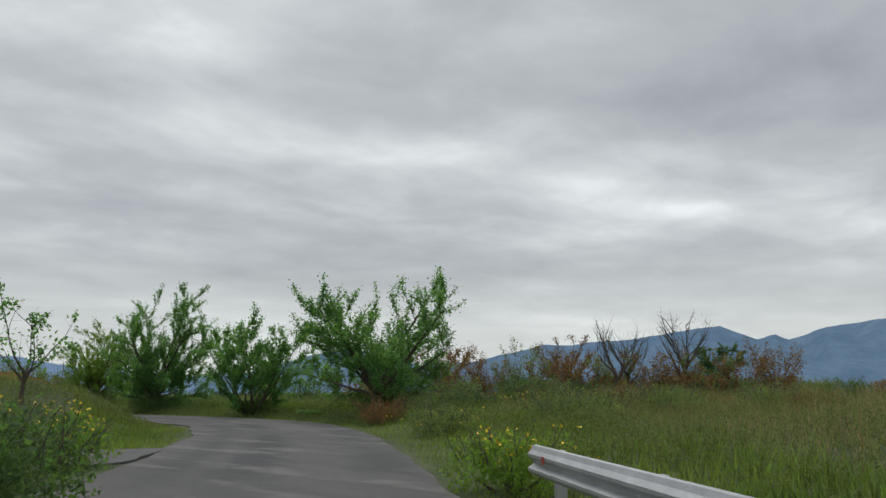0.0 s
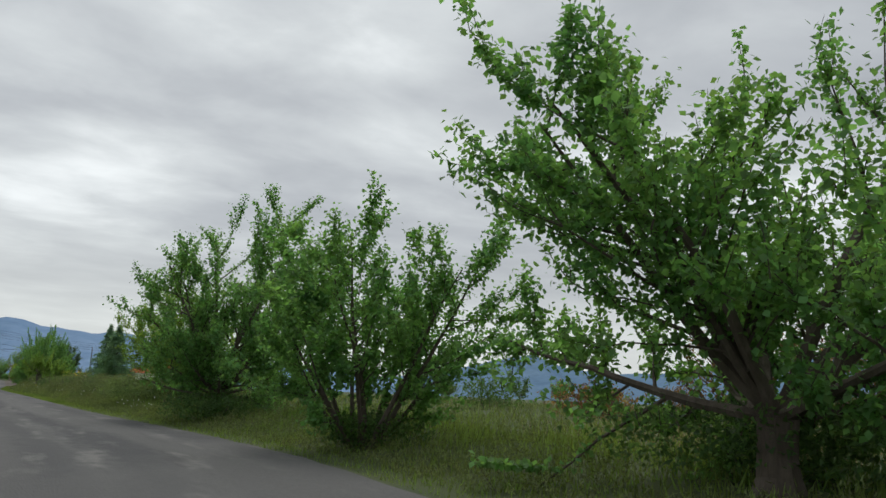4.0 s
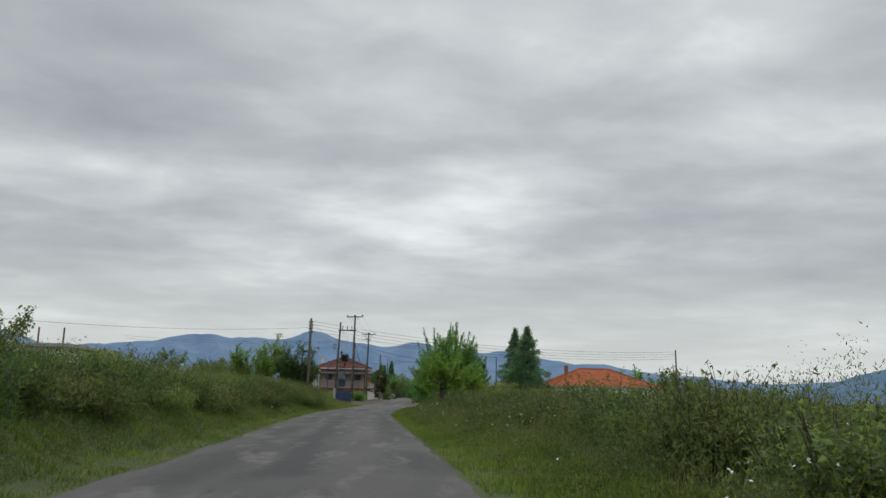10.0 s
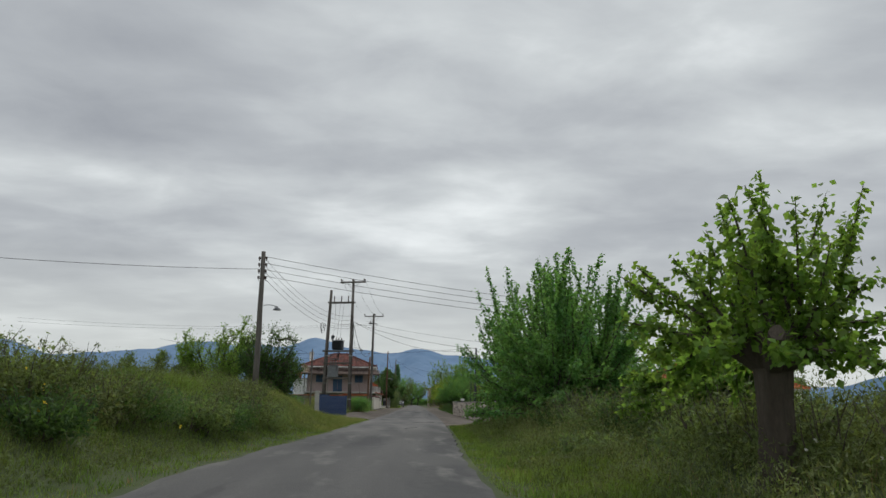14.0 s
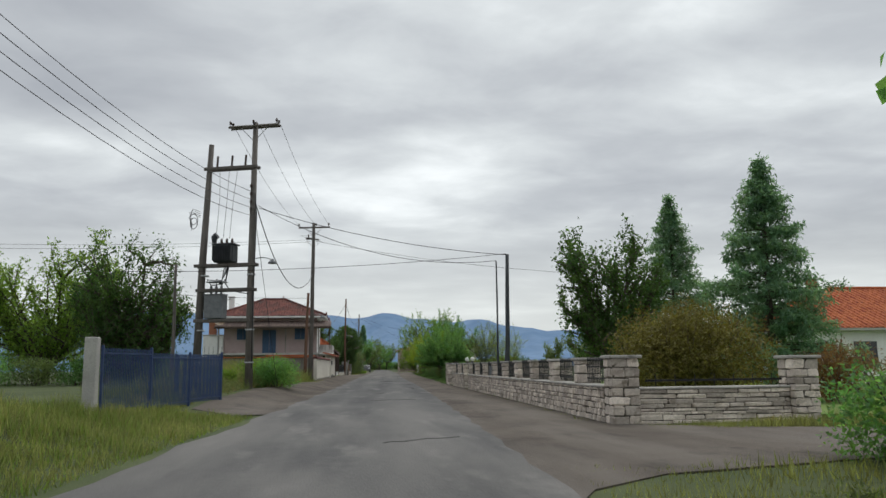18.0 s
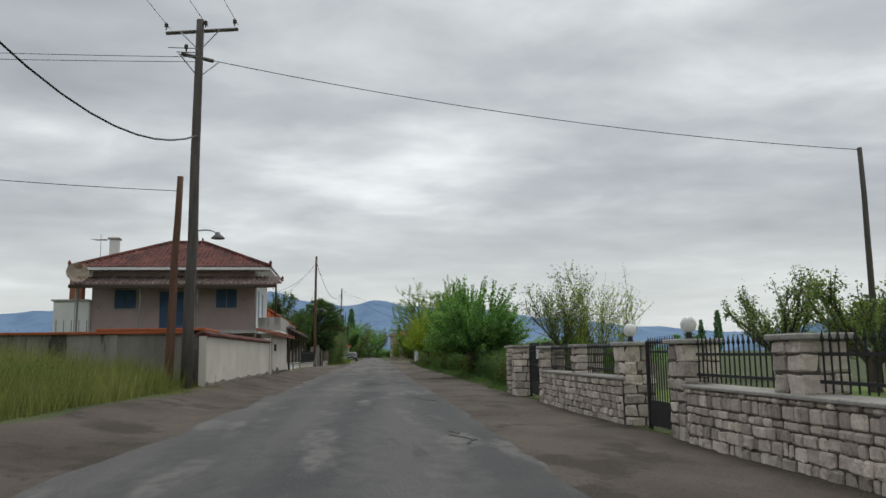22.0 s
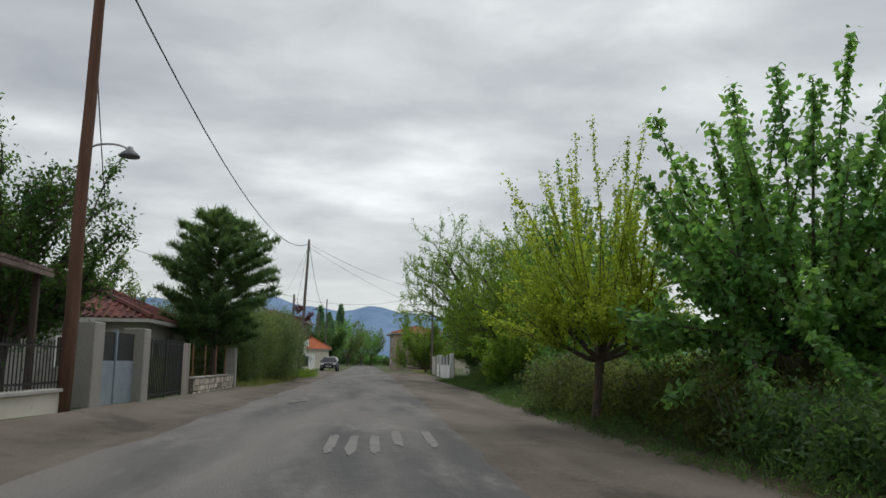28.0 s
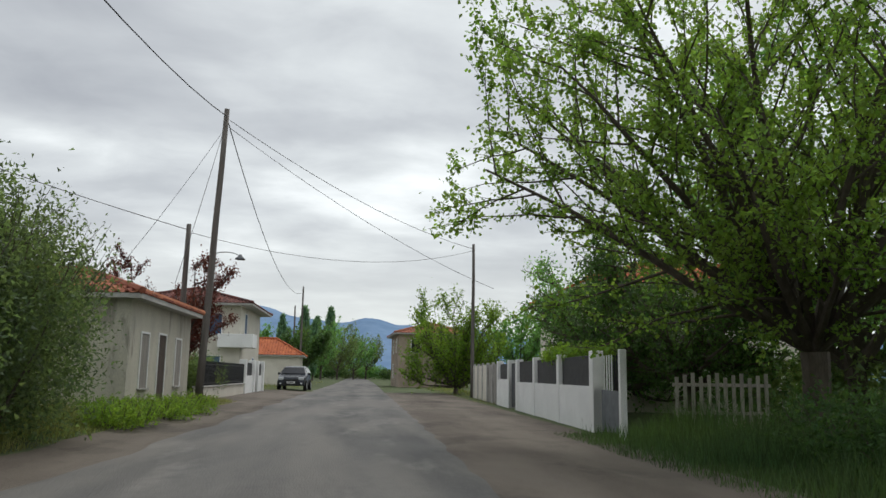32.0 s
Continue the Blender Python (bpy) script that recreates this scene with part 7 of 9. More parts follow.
part("side_wall", Geo().block(HX1 + 0.003, HX1 + 0.05, HY0, HY1, 2.7, 6.0, 0.005), M_WHITE, house, "white rendered wall above the balcony")
hip_roof(house, HX0, HX1, HY0, HY1, 6.18, 1.95, 0.95, 1.0, M_TILE_D, M_WHITE, fascia=0.16)
# tiled veranda roof across the front
ver = Geo().add([(HX0 - 0.6, 83.5, 5.12), (HX1 + 1.4, 83.5, 5.12), (HX1 + 1.4, 85.5, 5.72), (HX0 - 0.6, 85.5, 5.72),
                 (HX0 - 0.6, 83.5, 5.02), (HX1 + 1.4, 83.5, 5.02), (HX1 + 1.4, 85.5, 5.62), (HX0 - 0.6, 85.5, 5.62)],
                [(0, 1, 2, 3), (7, 6, 5, 4), (0, 4, 5, 1), (1, 5, 6, 2), (2, 6, 7, 3), (3, 7, 4, 0)])
vr = part("veranda_roof", ver, M_TILE_G, house, "grey-brown tiled veranda roof")
part("fascia", Geo().block(HX0 - 0.6, HX1 + 1.4, 83.44, 83.5, 4.92, 5.08, 0.008), M_DARKWOOD, vr)
ob = part("tiles", tile_rows(Geo(), (HX0 - 0.6, 83.5, 5.13), (HX1 + 1.4, 83.5, 5.13), (HX1 + 1.4, 85.5, 5.73), (HX0 - 0.6, 85.5, 5.73)), M_TILE_G, vr)
ob["kind"] = "stuff"
part("veranda_floor", Geo().block(HX0 - 0.3, HX1 + 0.3, 83.7, 85.5, 2.45, 2.62, 0.01), M_CONCRETE, house)
for x in (HX0 - 0.2, -8.6, -5.6, HX1 + 0.25):
    part("veranda_post", Geo().tube([(x, 83.8, -0.1), (x, 83.8, 5.05)], 0.055, 8), M_GREYWALL, house, "thin grey veranda post")
for x, w in ((-9.8, 1.15), (-4.3, 1.15)):
    opening(house, x, 3.95, w, 1.05, HY0, -1, M_PINK, M_SHUTTER, slats=7)
opening(house, -7.3, 2.62, 1.3, 2.25, HY0, -1, M_PINK, M_SHUTTER, name="balcony_door", slats=12, sill=False)
for y, w in ((87.0, 0.9), (89.2, 0.9)):
    opening(house, y, 2.9, w, 2.1, HX1 + 0.05, 1, M_WHITE, M_SHUTTER_P, name="balcony_door", slats=12, sill=False, axis="y")
bal = part("balcony", Geo().block(HX1 + 0.05, -1.2, 84.8, 91.2, 2.45, 2.62, 0.01), M_WHITE, house, "white balcony with a solid parapet")
M_PARAPET = mat("weathered_white_render", (0.36, 0.35, 0.33), (0.52, 0.51, 0.49), 0.9, 0.9, 0.3, 40, stain=(0.26, 0.25, 0.23), stain_at=0.56, stain_scale=1.1, stretch=(1, 1, 0.3))
part("parapet", Geo().block(-1.32, -1.2, 84.8, 91.2, 2.62, 3.35, 0.01), M_PARAPET, bal)
part("parapet", Geo().block(HX1 + 0.3, -1.32, 84.8, 84.92, 2.62, 3.35, 0.01), M_PARAPET, bal)
part("balcony_post", Geo().tube([(-1.5, 84.9, 3.3), (-1.5, 84.9, 5.5)], 0.05, 8), M_DARKWOOD, bal)
chim = part("chimney", Geo().block(-11.7, -11.2, 88.6, 89.1, 5.8, 8.3, 0.02), M_WHITE, house, "tall white chimney")
part("chimney_cap", Geo().block(-11.78, -11.12, 88.52, 89.18, 8.3, 8.42, 0.02), M_CONCRETE, chim)
for x, y in ((HX0 - 0.95, HY0 - 0.95), (HX1 + 0.95, HY0 - 0.95), (HX1 + 0.95, HY1 + 0.95)):
    part("finial", Geo().lathe([(0.10, 0), (0.06, 0.1), (0.10, 0.2), (0.03, 0.34)], (x, y, 6.2), 8), M_TILE_D, house, smooth=True)
part("ridge_finial", Geo().lathe([(0.06, 0), (0.04, 0.12), (0.07, 0.2), (0.01, 0.33)], (-6.3, 88.9, 8.15), 7), M_TILE_D, house, smooth=True)
dish = thing("satellite_dish", pose(-12.0, 83.6, 5.1, 0, 0, 25), "pale satellite dish on a pole at the veranda corner", "satellite dish")
part("mast", Geo().tube([(0, 0, -2.6), (0, 0, 0.75)], 0.03, 6), M_STEEL, dish)
part("reflector", Geo().lathe([(0.02, 0.0), (0.2, 0.04), (0.36, 0.13), (0.42, 0.2), (0.40, 0.2), (0.2, 0.07)], (0, 0, 0), 16), mat("rusty_dish", (0.30, 0.24, 0.18), (0.42, 0.36, 0.29), 4, 0.7, 0.1, 50, stain=(0.20, 0.11, 0.06), stain_at=0.55, stain_scale=3), dish).matrix_basis = pose(0, -0.1, 0.55, 70, 0, 0) @ Matrix.Scale(1.35, 4)
ant = thing("tv_antenna", pose(-11.7, 86.5, 6.6), "thin television antenna on the house roof", "antenna")
part("mast", Geo().tube([(0, 0, 0), (0, 0, 1.7)], 0.018, 5), M_STEEL, ant)
for k in range(5):
    part("element", Geo().tube([(-0.5 + 0.05 * k, 0.12 * k - 0.3, 1.35), (0.5 - 0.05 * k, 0.12 * k - 0.3, 1.35)], 0.01, 4), M_STEEL, ant)


def tiled_coping(parent, u0, u1, v0, v1, z, material, pitch=0.20):
    """A row of half-round tiles laid across the top of a wall."""
    g = Geo()
    n = int((u1 - u0) / pitch)
    for k in range(n):
        u = u0 + (k + 0.5) * (u1 - u0) / n
        v, f = [], []
        for vv, zz in ((v0 - 0.10, z), ((v0 + v1) / 2, z + 0.09), (v1 + 0.10, z)):
            for i in range(5):
                a = math.pi * i / 4
                v.append((u + 0.085 * math.cos(a), vv, zz + 0.07 * math.sin(a)))
        for r_ in range(2):
            for i in range(4):
                f.append((r_ * 5 + i, r_ * 5 + i + 1, r_ * 5 + i + 6, r_ * 5 + i + 5))
        f += [(4, 3, 2, 1, 0), (10, 11, 12, 13, 14)]
        g.add(v, f)
    base = part("coping", Geo().block(u0, u1, v0 - 0.06, v1 + 0.06, z - 0.03, z + 0.02, 0.01), material, parent)
    ob = part("coping_tiles", g, material, parent, "row of clay coping tiles")
    ob["kind"] = "stuff"


LA = math.degrees(math.atan2(86.7 - 64.4, -1.14 + 1.92))
def damp_foot(owner, length, seed, low, high, material):
    """Rising damp: a thin crust with a ragged top along a wall's foot, higher in some places."""
    rng = np.random.default_rng(seed)
    n = int(length / 0.11)
    u = np.linspace(0, length, n + 1)
    h = low + (high - low) * np.clip(wobble(u * 0.9 + seed, u * 0 + seed, 1.1, seed) * 0.9 - 0.05, 0, 1) + rng.normal(0, 0.018, n + 1)
    g = Geo()
    v = [(u[k], y_, z_) for k in range(n + 1) for y_, z_ in ((-0.009, -0.4), (-0.009, h[k]), (0.0, h[k] + 0.008))]
    g.add(v, [f for k in range(n) for f in ((3 * k, 3 * k + 3, 3 * k + 4, 3 * k + 1), (3 * k + 1, 3 * k + 4, 3 * k + 5, 3 * k + 2))])
    return part("damp_stain", g, material, owner, "grey-black damp stain at the foot of the wall")


wl_ = thing("boundary_wall", pose(-1.92, 64.4, 0.30, 0, 0, LA), "cream rendered garden wall with clay coping tiles", "wall")
part("wall", Geo().box(0, 14.4, 0, 0.22, -0.4, 1.52), M_CREAM, wl_)
damp_foot(wl_, 14.4, 61, 0.10, 0.34, mat("damp_render", (0.15, 0.138, 0.115), (0.30, 0.275, 0.235), 1.6, 0.95, 0.4, 30))
tiled_coping(wl_, 0, 14.4, 0, 0.22, 1.54, M_TILE_D)
part("column", Geo().block(14.4, 14.72, -0.06, 0.28, -0.4, 1.75, 0.015), M_CREAM, wl_)
gd = thing("garden_door", wl_.matrix_world @ pose(14.76, 0.1, 0), "grey-blue steel garden door in the wall", "door")
part("leaf", Geo().block(0, 0.95, -0.02, 0.02, -0.05, 1.75, 0.006), M_GREYDOOR, gd)
part("handle", Geo().tube([(0.85, -0.06, 0.85), (0.85, -0.06, 1.0)], 0.012, 6), M_STEEL, gd, "steel handle")
w2 = thing("boundary_wall", wl_.matrix_world @ pose(15.75, 0, 0), "cream rendered shed wall with a tiled lean-to roof", "wall")
part("wall", Geo().box(0, 6.55, 0, 0.55, -0.4, 2.0), M_CREAM, w2)
damp_foot(w2, 6.55, 64, 0.12, 0.66, mat("damp_render_b", (0.05, 0.048, 0.043), (0.17, 0.158, 0.135), 1.4, 0.95, 0.4, 30))
slope = Geo().add([(-1.3, -0.35, 1.98), (7.6, -0.35, 1.98), (7.6, 0.65, 2.22), (-1.3, 0.65, 2.22), (-1.3, -0.35, 1.9), (7.6, -0.35, 1.9), (7.6, 0.65, 2.14), (-1.3, 0.65, 2.14)],
                  [(0, 1, 2, 3), (7, 6, 5, 4), (0, 4, 5, 1), (1, 5, 6, 2), (2, 6, 7, 3), (3, 7, 4, 0)])
lr = part("roof", slope, M_TILE, w2, "clay tiled lean-to roof")
ob = part("tiles", tile_rows(Geo(), (-1.3, -0.36, 1.99), (7.6, -0.36, 1.99), (7.6, 0.65, 2.23), (-1.3, 0.65, 2.23)), M_TILE, lr)
ob["kind"] = "stuff"
mb = thing("letter_box", w2.matrix_world @ pose(0.75, -0.02, 1.15), "small dark letter box on the cream wall", "box")
part("case", Geo().block(-0.13, 0.13, -0.07, 0.02, 0, 0.34, 0.01), M_TANK_D, mb)
gw = thing("boundary_wall", pose(-16.5, 65.0, 0.30, 0, 0, 0.8), "stained grey rendered yard wall with red edging", "wall")
part("wall", Geo().box(0, 13.9, -0.1, 0.1, -0.5, 1.62), mat("streaked_render", (0.20, 0.185, 0.165), (0.34, 0.32, 0.29), 0.8, 0.95, 0.4, 40, stain=(0.045, 0.040, 0.036), stain_at=0.53, stain_scale=1.3, stretch=(1, 1, 0.14)), gw, "grey render with black rain streaks")
part("coping", Geo().block(0, 13.95, -0.2, 0.2, 1.62, 1.70, 0.01), M_TILE_O, gw, "red tiled edge")
for k in range(5):
    part("pier", Geo().block(2.6 * k + 1.2, 2.6 * k + 1.45, -0.16, 0.1, -0.5, 1.6, 0.01), M_GREYWALL, gw)
gs = thing("yard_shed", pose(-4.2, 67.8, 0.30), "small yard shed with a red tile edge", "shed")
part("wall", Geo().box(-1.2, 1.6, -1.2, 1.2, -0.3, 1.75), M_GREYWALL, gs)
part("roof", Geo().block(-1.5, 1.9, -1.5, 1.5, 1.75, 1.84, 0.015), M_TILE_O, gs)
annex = part("annex", Geo().block(-13.5, HX0 - 0.03, 85.2, 87.6, -0.2, 4.35, 0.02), M_WHITE, house, "plain white side annex")
part("slab", Geo().block(-13.6, HX0 - 0.03, 85.1, 87.7, 4.35, 4.45, 0.01), M_CONCRETE, annex)
for k in range(5):
    part("rail_bar", Geo().tube([(-13.3 + 0.4 * k, 85.15, 2.6), (-13.3 + 0.4 * k, 85.15, 3.3)], 0.015, 5), M_IRON, annex)
part("brick_stack", Geo().block(-13.3, -12.6, 87.0, 87.55, 4.45, 5.7, 0.015), M_BRICK, annex, "bare brick stack")

# low house with a veranda behind a railed wall
plain_house("house", pose(-6.6, 100.5, 0.2), 7.0, 14.5, 3.25, "single-storey cream house with an orange tiled roof", M_CREAM, M_TILE_O, rise=2.9, over=1.25, along="y", ridge=4.0,
            windows=(("e", -4.5, 0.9, 1.1, 1.3, M_SHUTTER), ("e", -1.5, 0.1, 1.0, 2.1, M_DARKWOOD), ("e", 2.0, 0.9, 1.1, 1.3, M_SHUTTER), ("s", 0.0, 0.9, 1.1, 1.3, M_SHUTTER)))
v2 = thing("veranda", pose(-3.1, 100.3, 0.2), "tiled veranda roof on timber posts with a low white wall", "veranda")
vg = Geo().add([(2.1, -11.2, 2.65), (2.1, 11.0, 2.65), (-0.2, 11.0, 3.15), (-0.2, -11.2, 3.15), (2.1, -11.2, 2.57), (2.1, 11.0, 2.57), (-0.2, 11.0, 3.07), (-0.2, -11.2, 3.07)],
               [(0, 1, 2, 3), (7, 6, 5, 4), (0, 4, 5, 1), (1, 5, 6, 2), (2, 6, 7, 3), (3, 7, 4, 0)])
vr2 = part("roof", vg, M_TILE_G, v2, "grey-brown tiled veranda roof")
ob = part("tiles", tile_rows(Geo(), (2.1, -11.2, 2.66), (2.1, 11.0, 2.66), (-0.2, 11.0, 3.16), (-0.2, -11.2, 3.16)), M_TILE_G, vr2)
ob["kind"] = "stuff"
for k in range(7):
    part("post", Geo().block(1.85, 1.97, -11 + 3.6 * k, -10.88 + 3.6 * k, -0.2, 2.6, 0.01), M_DARKWOOD, v2)
part("floor", Geo().block(0, 2.15, -11.2, 11, -0.3, 0.12, 0.01), M_CONCRETE, v2)

FA = math.degrees(math.atan2(128.4 - 99.0, 0.25 + 1.05))


def left_at(y):
    return -0.95 + 0.0408 * (y - 99.0)


def left_thing(name, y, label, category, group="", zz=0.2):
    return thing(name, pose(left_at(y), y, zz, 0, 0, FA), label, category, group)


lw = left_thing("railed_wall", 88.9, "low white wall with a dark slab top", "wall", zz=0.25)
part("wall", Geo().box(0, 8.0, 0, 0.22, -0.4, 0.42), M_WHITE, lw)
part("slab", Geo().block(-0.05, 8.05, -0.08, 0.3, 0.42, 0.5, 0.01), M_CONCRETE, lw)
lw2 = left_thing("railed_wall", 99.0, "low stained cream wall below a dark railing", "wall")
part("wall", Geo().box(0, 11.6, 0, 0.2, -0.4, 0.38), M_CREAM, lw2)
part("slab", Geo().block(0, 11.6, -0.06, 0.26, 0.38, 0.45, 0.01), M_CONCRETE, lw2)
for k in range(4):
    railing(pose(left_at(99.1 + 2.9 * k), 99.1 + 2.9 * k, 0.2, 0, 0, FA), 2.85, 0.46, 1.32, "dark blue-grey steel railing on a low wall", "dark railings", step=0.15, tip=False, r=0.012)
post = thing("leaning_post", pose(-0.28, 104.2, 0.1, 0, 12, 0), "leaning weathered concrete post with wire", "post")
part("shaft", Geo().block(-0.07, 0.07, -0.07, 0.07, 0, 2.0, 0.015), M_GREYWALL, post)
for k, (y, w) in enumerate(((111.85, 0.62), (115.4, 0.55))):
    pl = left_thing("gate_pillar", y, "stained grey concrete gate pillar", "pillar", "concrete gate pillars", 0.1)
    part("shaft", Geo().block(0, w, -0.12, 0.4, -0.3, 1.85, 0.02), M_GREYWALL, pl)
dr = left_thing("steel_gate", 112.55, "grey-blue sheet steel gate leaf", "gate", zz=0.1)
part("panel", Geo().block(0, 2.75, 0.1, 0.14, 0.05, 1.05, 0.005), M_GREYDOOR, dr)
part("mesh_panel", Geo().block(0, 2.75, 0.11, 0.13, 1.05, 1.7, 0.004), M_IRON, dr)
part("frame", Geo().block(1.33, 1.41, 0.07, 0.17, 0.05, 1.75, 0.006), M_GREYDOOR, dr)
for k in range(2):
    railing(pose(left_at(116.1 + 1.9 * k), 116.1 + 1.9 * k, 0.1, 0, 0, FA), 1.85, 0.06, 1.65, "dark steel driveway gate of upright bars", "steel gates", step=0.17, tip=False, r=0.02, name="steel_gate", category="gate", posts=True)
gp = left_thing("plank_gate", 120.0, "grey weathered plank panel beside the gate", "gate", zz=0.1)
for k in range(6):
    part("plank", Geo().block(0.16 * k, 0.16 * k + 0.145, 0.0, 0.03, 0.0, 1.6, 0.004), M_GREYWOOD, gp)
lw3 = left_thing("rubble_wall", 121.2, "low rough rubble wall under a wire fence", "wall", zz=0.1)
stone_run(lw3, 0.0, 7.1, -0.12, 0.12, -0.1, 0.48, 0.14, 31, 90, faces=(-1,))
part("coping", Geo().block(0, 7.1, -0.15, 0.15, 0.48, 0.54, 0.01), M_GREYWALL, lw3)
lp = left_thing("wall_pillar", 128.25, "pale stone pillar at the end of a wall", "pillar", zz=0.0)
part("shaft", Geo().block(0, 0.42, -0.2, 0.25, -0.1, 1.7, 0.03), M_GREYWALL, lp)
for k in range(4):
    fp = left_thing("wire_fence_post", 121.4 + 1.9 * k, "thin rusty wire fence post on a wall", "post", "wire fence posts", 0.6)
    part("shaft", Geo().tube([(0, 0, 0), (0, 0, 1.1)], 0.02, 5), M_RUST, fp)
for z in (0.95, 1.25, 1.6):
    wire((left_at(121.4), 121.4, z), (left_at(128.2), 128.2, z), 0.02, 0.005, "rusty fence wire strung between posts", "fence_wire", "fence wires")
plain_house("house", pose(-6.0, 128.0, 0.1), 7.5, 9.0, 2.35, "low old house with a mossy dark tiled roof", M_GREYWALL, M_TILE_D, rise=1.8, over=0.45, along="y", ridge=1.5,
            windows=(("e", -2.0, 0.8, 0.9, 1.0, M_DARKWOOD), ("s", 1.5, 0.8, 0.9, 1.0, M_DARKWOOD)))
tree("oleander_tree", -3.2, 114.5, "dark evergreen tree with red blossoms behind the gate", seed=141, height=6.6, spread=2.5, trunk_h=0.8, limbs=18, shoots=11, leaves=28000, leaf=0.12, material=M_LEAF_D, shoot_up=0.5, shoot_len=0.24, low=0.1, fluff=0.2)
tree("oleander_tree", -3.6, 107.5, "dark evergreen tree beside the house", seed=142, height=6.2, spread=2.3, trunk_h=0.8, limbs=16, shoots=10, leaves=24000, leaf=0.12, material=M_LEAF_D, shoot_up=0.5, shoot_len=0.24, fluff=0.2)
conifer("pine_tree", -0.4, 128.0, "broad pine with long needles behind the wall", 143, height=7.2, spread=2.7, clear=1.7, material=M_NEEDLE_P, tiers=17, sprays=52000, pine=True)
bush("garden_shrub", -1.4, 123.0, "yellow-green shrub behind the wire fence", seed=144, size=(1.0, 2.2, 0.85), leaves=5000, leaf=0.08, material=M_LEAF_B)
tree("poplar_tree", -9.0, 142.0, "pale green tree behind the low house", seed=145, height=7.5, spread=2.2, trunk_h=2.0, limbs=10, shoots=8, leaves=6000, leaf=0.18, material=M_LEAF_O)
for k, (x, y, h) in enumerate(((-0.5, 132.8, 2.3), (0.2, 136.4, 2.6), (0.9, 140.2, 2.6), (1.0, 144.2, 2.8), (0.1, 147.4, 2.7), (-1.8, 149.0, 2.6), (-2.9, 134.5, 3.0), (-2.5, 139.0, 3.1), (-2.4, 143.6, 3.0))):
    bush("laurel_shrub", x, y, "dense grey-green shrub at the roadside", seed=150 + k, size=(1.95, 2.5, h), leaves=30000, leaf=0.085, material=(M_LAUREL, M_LEAF_O, M_LAUREL)[k % 3], heaps=14, twigs=70, ragged=0.25, group="roadside shrubs")

for k, (x, y) in enumerate(((2.1, 148.6), (2.3, 151.6), (1.6, 150.2), (2.4, 154.4))):
    bush("weed_clump", x, y, "bright green weed clump before the house", seed=166 + k, size=(0.9, 1.4, 0.36), leaves=2600, leaf=0.07, material=M_LEAF_B, twigs=40, ragged=0.5, group="house weeds")

# house with the plum tree, fence, white gate posts and the parked car
M_OLDCREAM = mat("old_cream_render", (0.40, 0.375, 0.31), (0.56, 0.53, 0.44), 0.7, 0.92, 0.4, 45, stain=(0.27, 0.25, 0.21), stain_at=0.56, stain_scale=0.9, stretch=(1, 1, 0.3))
h3 = plain_house("house", pose(-2.8, 156.6, 0.0, 0, 0, -2.1), 8.0, 7.2, 3.1, "single-storey cream house with closed shutters and a red tiled roof", M_OLDCREAM, M_TILE, rise=1.0, over=0.35, along="x", ridge=1.5,
                 windows=(("e", -2.1, 0.75, 0.75, 1.5, M_GREYWOOD), ("e", -0.2, 0.2, 0.85, 2.1, M_DARKWOOD), ("e", 1.9, 0.75, 0.75, 1.5, M_GREYWOOD)), pitch=0.26)
tree("plum_tree", -0.3, 163.6, "purple-leaved plum tree behind the house", seed=161, height=5.9, spread=2.5, trunk_h=1.2, limbs=18, shoots=9, leaves=22000, leaf=0.11, material=M_LEAF_P, shoot_up=0.55, shoot_len=0.26)
b4h = plain_house("house", pose(-2.9, 187.0, 0.0, 0, 0, -2.1), 7.0, 9.0, 5.4, "two-storey grey-white house with a tiled roof", M_CREAM, M_TILE_D, rise=1.2, over=0.8, along="y", ridge=1.5,
                  windows=(("e", -2.5, 3.6, 1.0, 1.4, M_SHUTTER), ("s", 1.8, 3.6, 1.0, 1.3, M_SHUTTER), ("s", 1.8, 0.9, 1.0, 1.3, M_SHUTTER), ("e", 1.5, 0.9, 1.0, 1.3, M_SHUTTER)))
part("balcony", Geo().block(2.2, 4.4, -5.2, -3.4, 2.75, 3.6, 0.02), M_WHITE, b4h)
bush("garden_shrub", -0.6, 171.5, "round dark green garden shrub by the fence", seed=162, size=(1.5, 1.8, 1.5), leaves=7000, leaf=0.10, material=M_LEAF_D)
bush("garden_shrub", 0.4, 167.0, "round grey-green garden shrub by the fence", seed=163, size=(1.4, 1.6, 1.3), leaves=6000, leaf=0.10, material=M_LEAF_O)


def third_at(y):
    return 1.25 + 0.0408 * (y - 163.0)


lw4 = thing("railed_wall", pose(third_at(163.0), 163.0, 0.05, 0, 0, FA), "low cream wall below a dark fence", "wall")
part("wall", Geo().box(0, 11.0, 0, 0.2, -0.3, 0.55), M_CREAM, lw4)
part("slab", Geo().block(0, 11.0, -0.06, 0.26, 0.55, 0.62, 0.01), M_CONCRETE, lw4)
for k in range(4):
    railing(pose(third_at(163.0 + 2.75 * k), 163.0 + 2.75 * k, 0.05, 0, 0, FA), 2.7, 0.62, 1.6, "dark steel fence on a low wall", "dark fences", step=0.09, tip=False, r=0.018)
wp = thing("gate_wall", pose(third_at(174.3), 174.3, 0.05, 0, 0, FA), "white painted wall with gate posts beside a parked car", "wall")
part("wall", Geo().box(0, 3.2, 0, 0.2, -0.3, 1.0), M_WHITE, wp)
for u in (0, 3.2, 4.6, 7.0):
    part("post", Geo().block(u - 0.18, u + 0.18, -0.1, 0.28, -0.3, 1.85, 0.015), M_WHITE, wp)
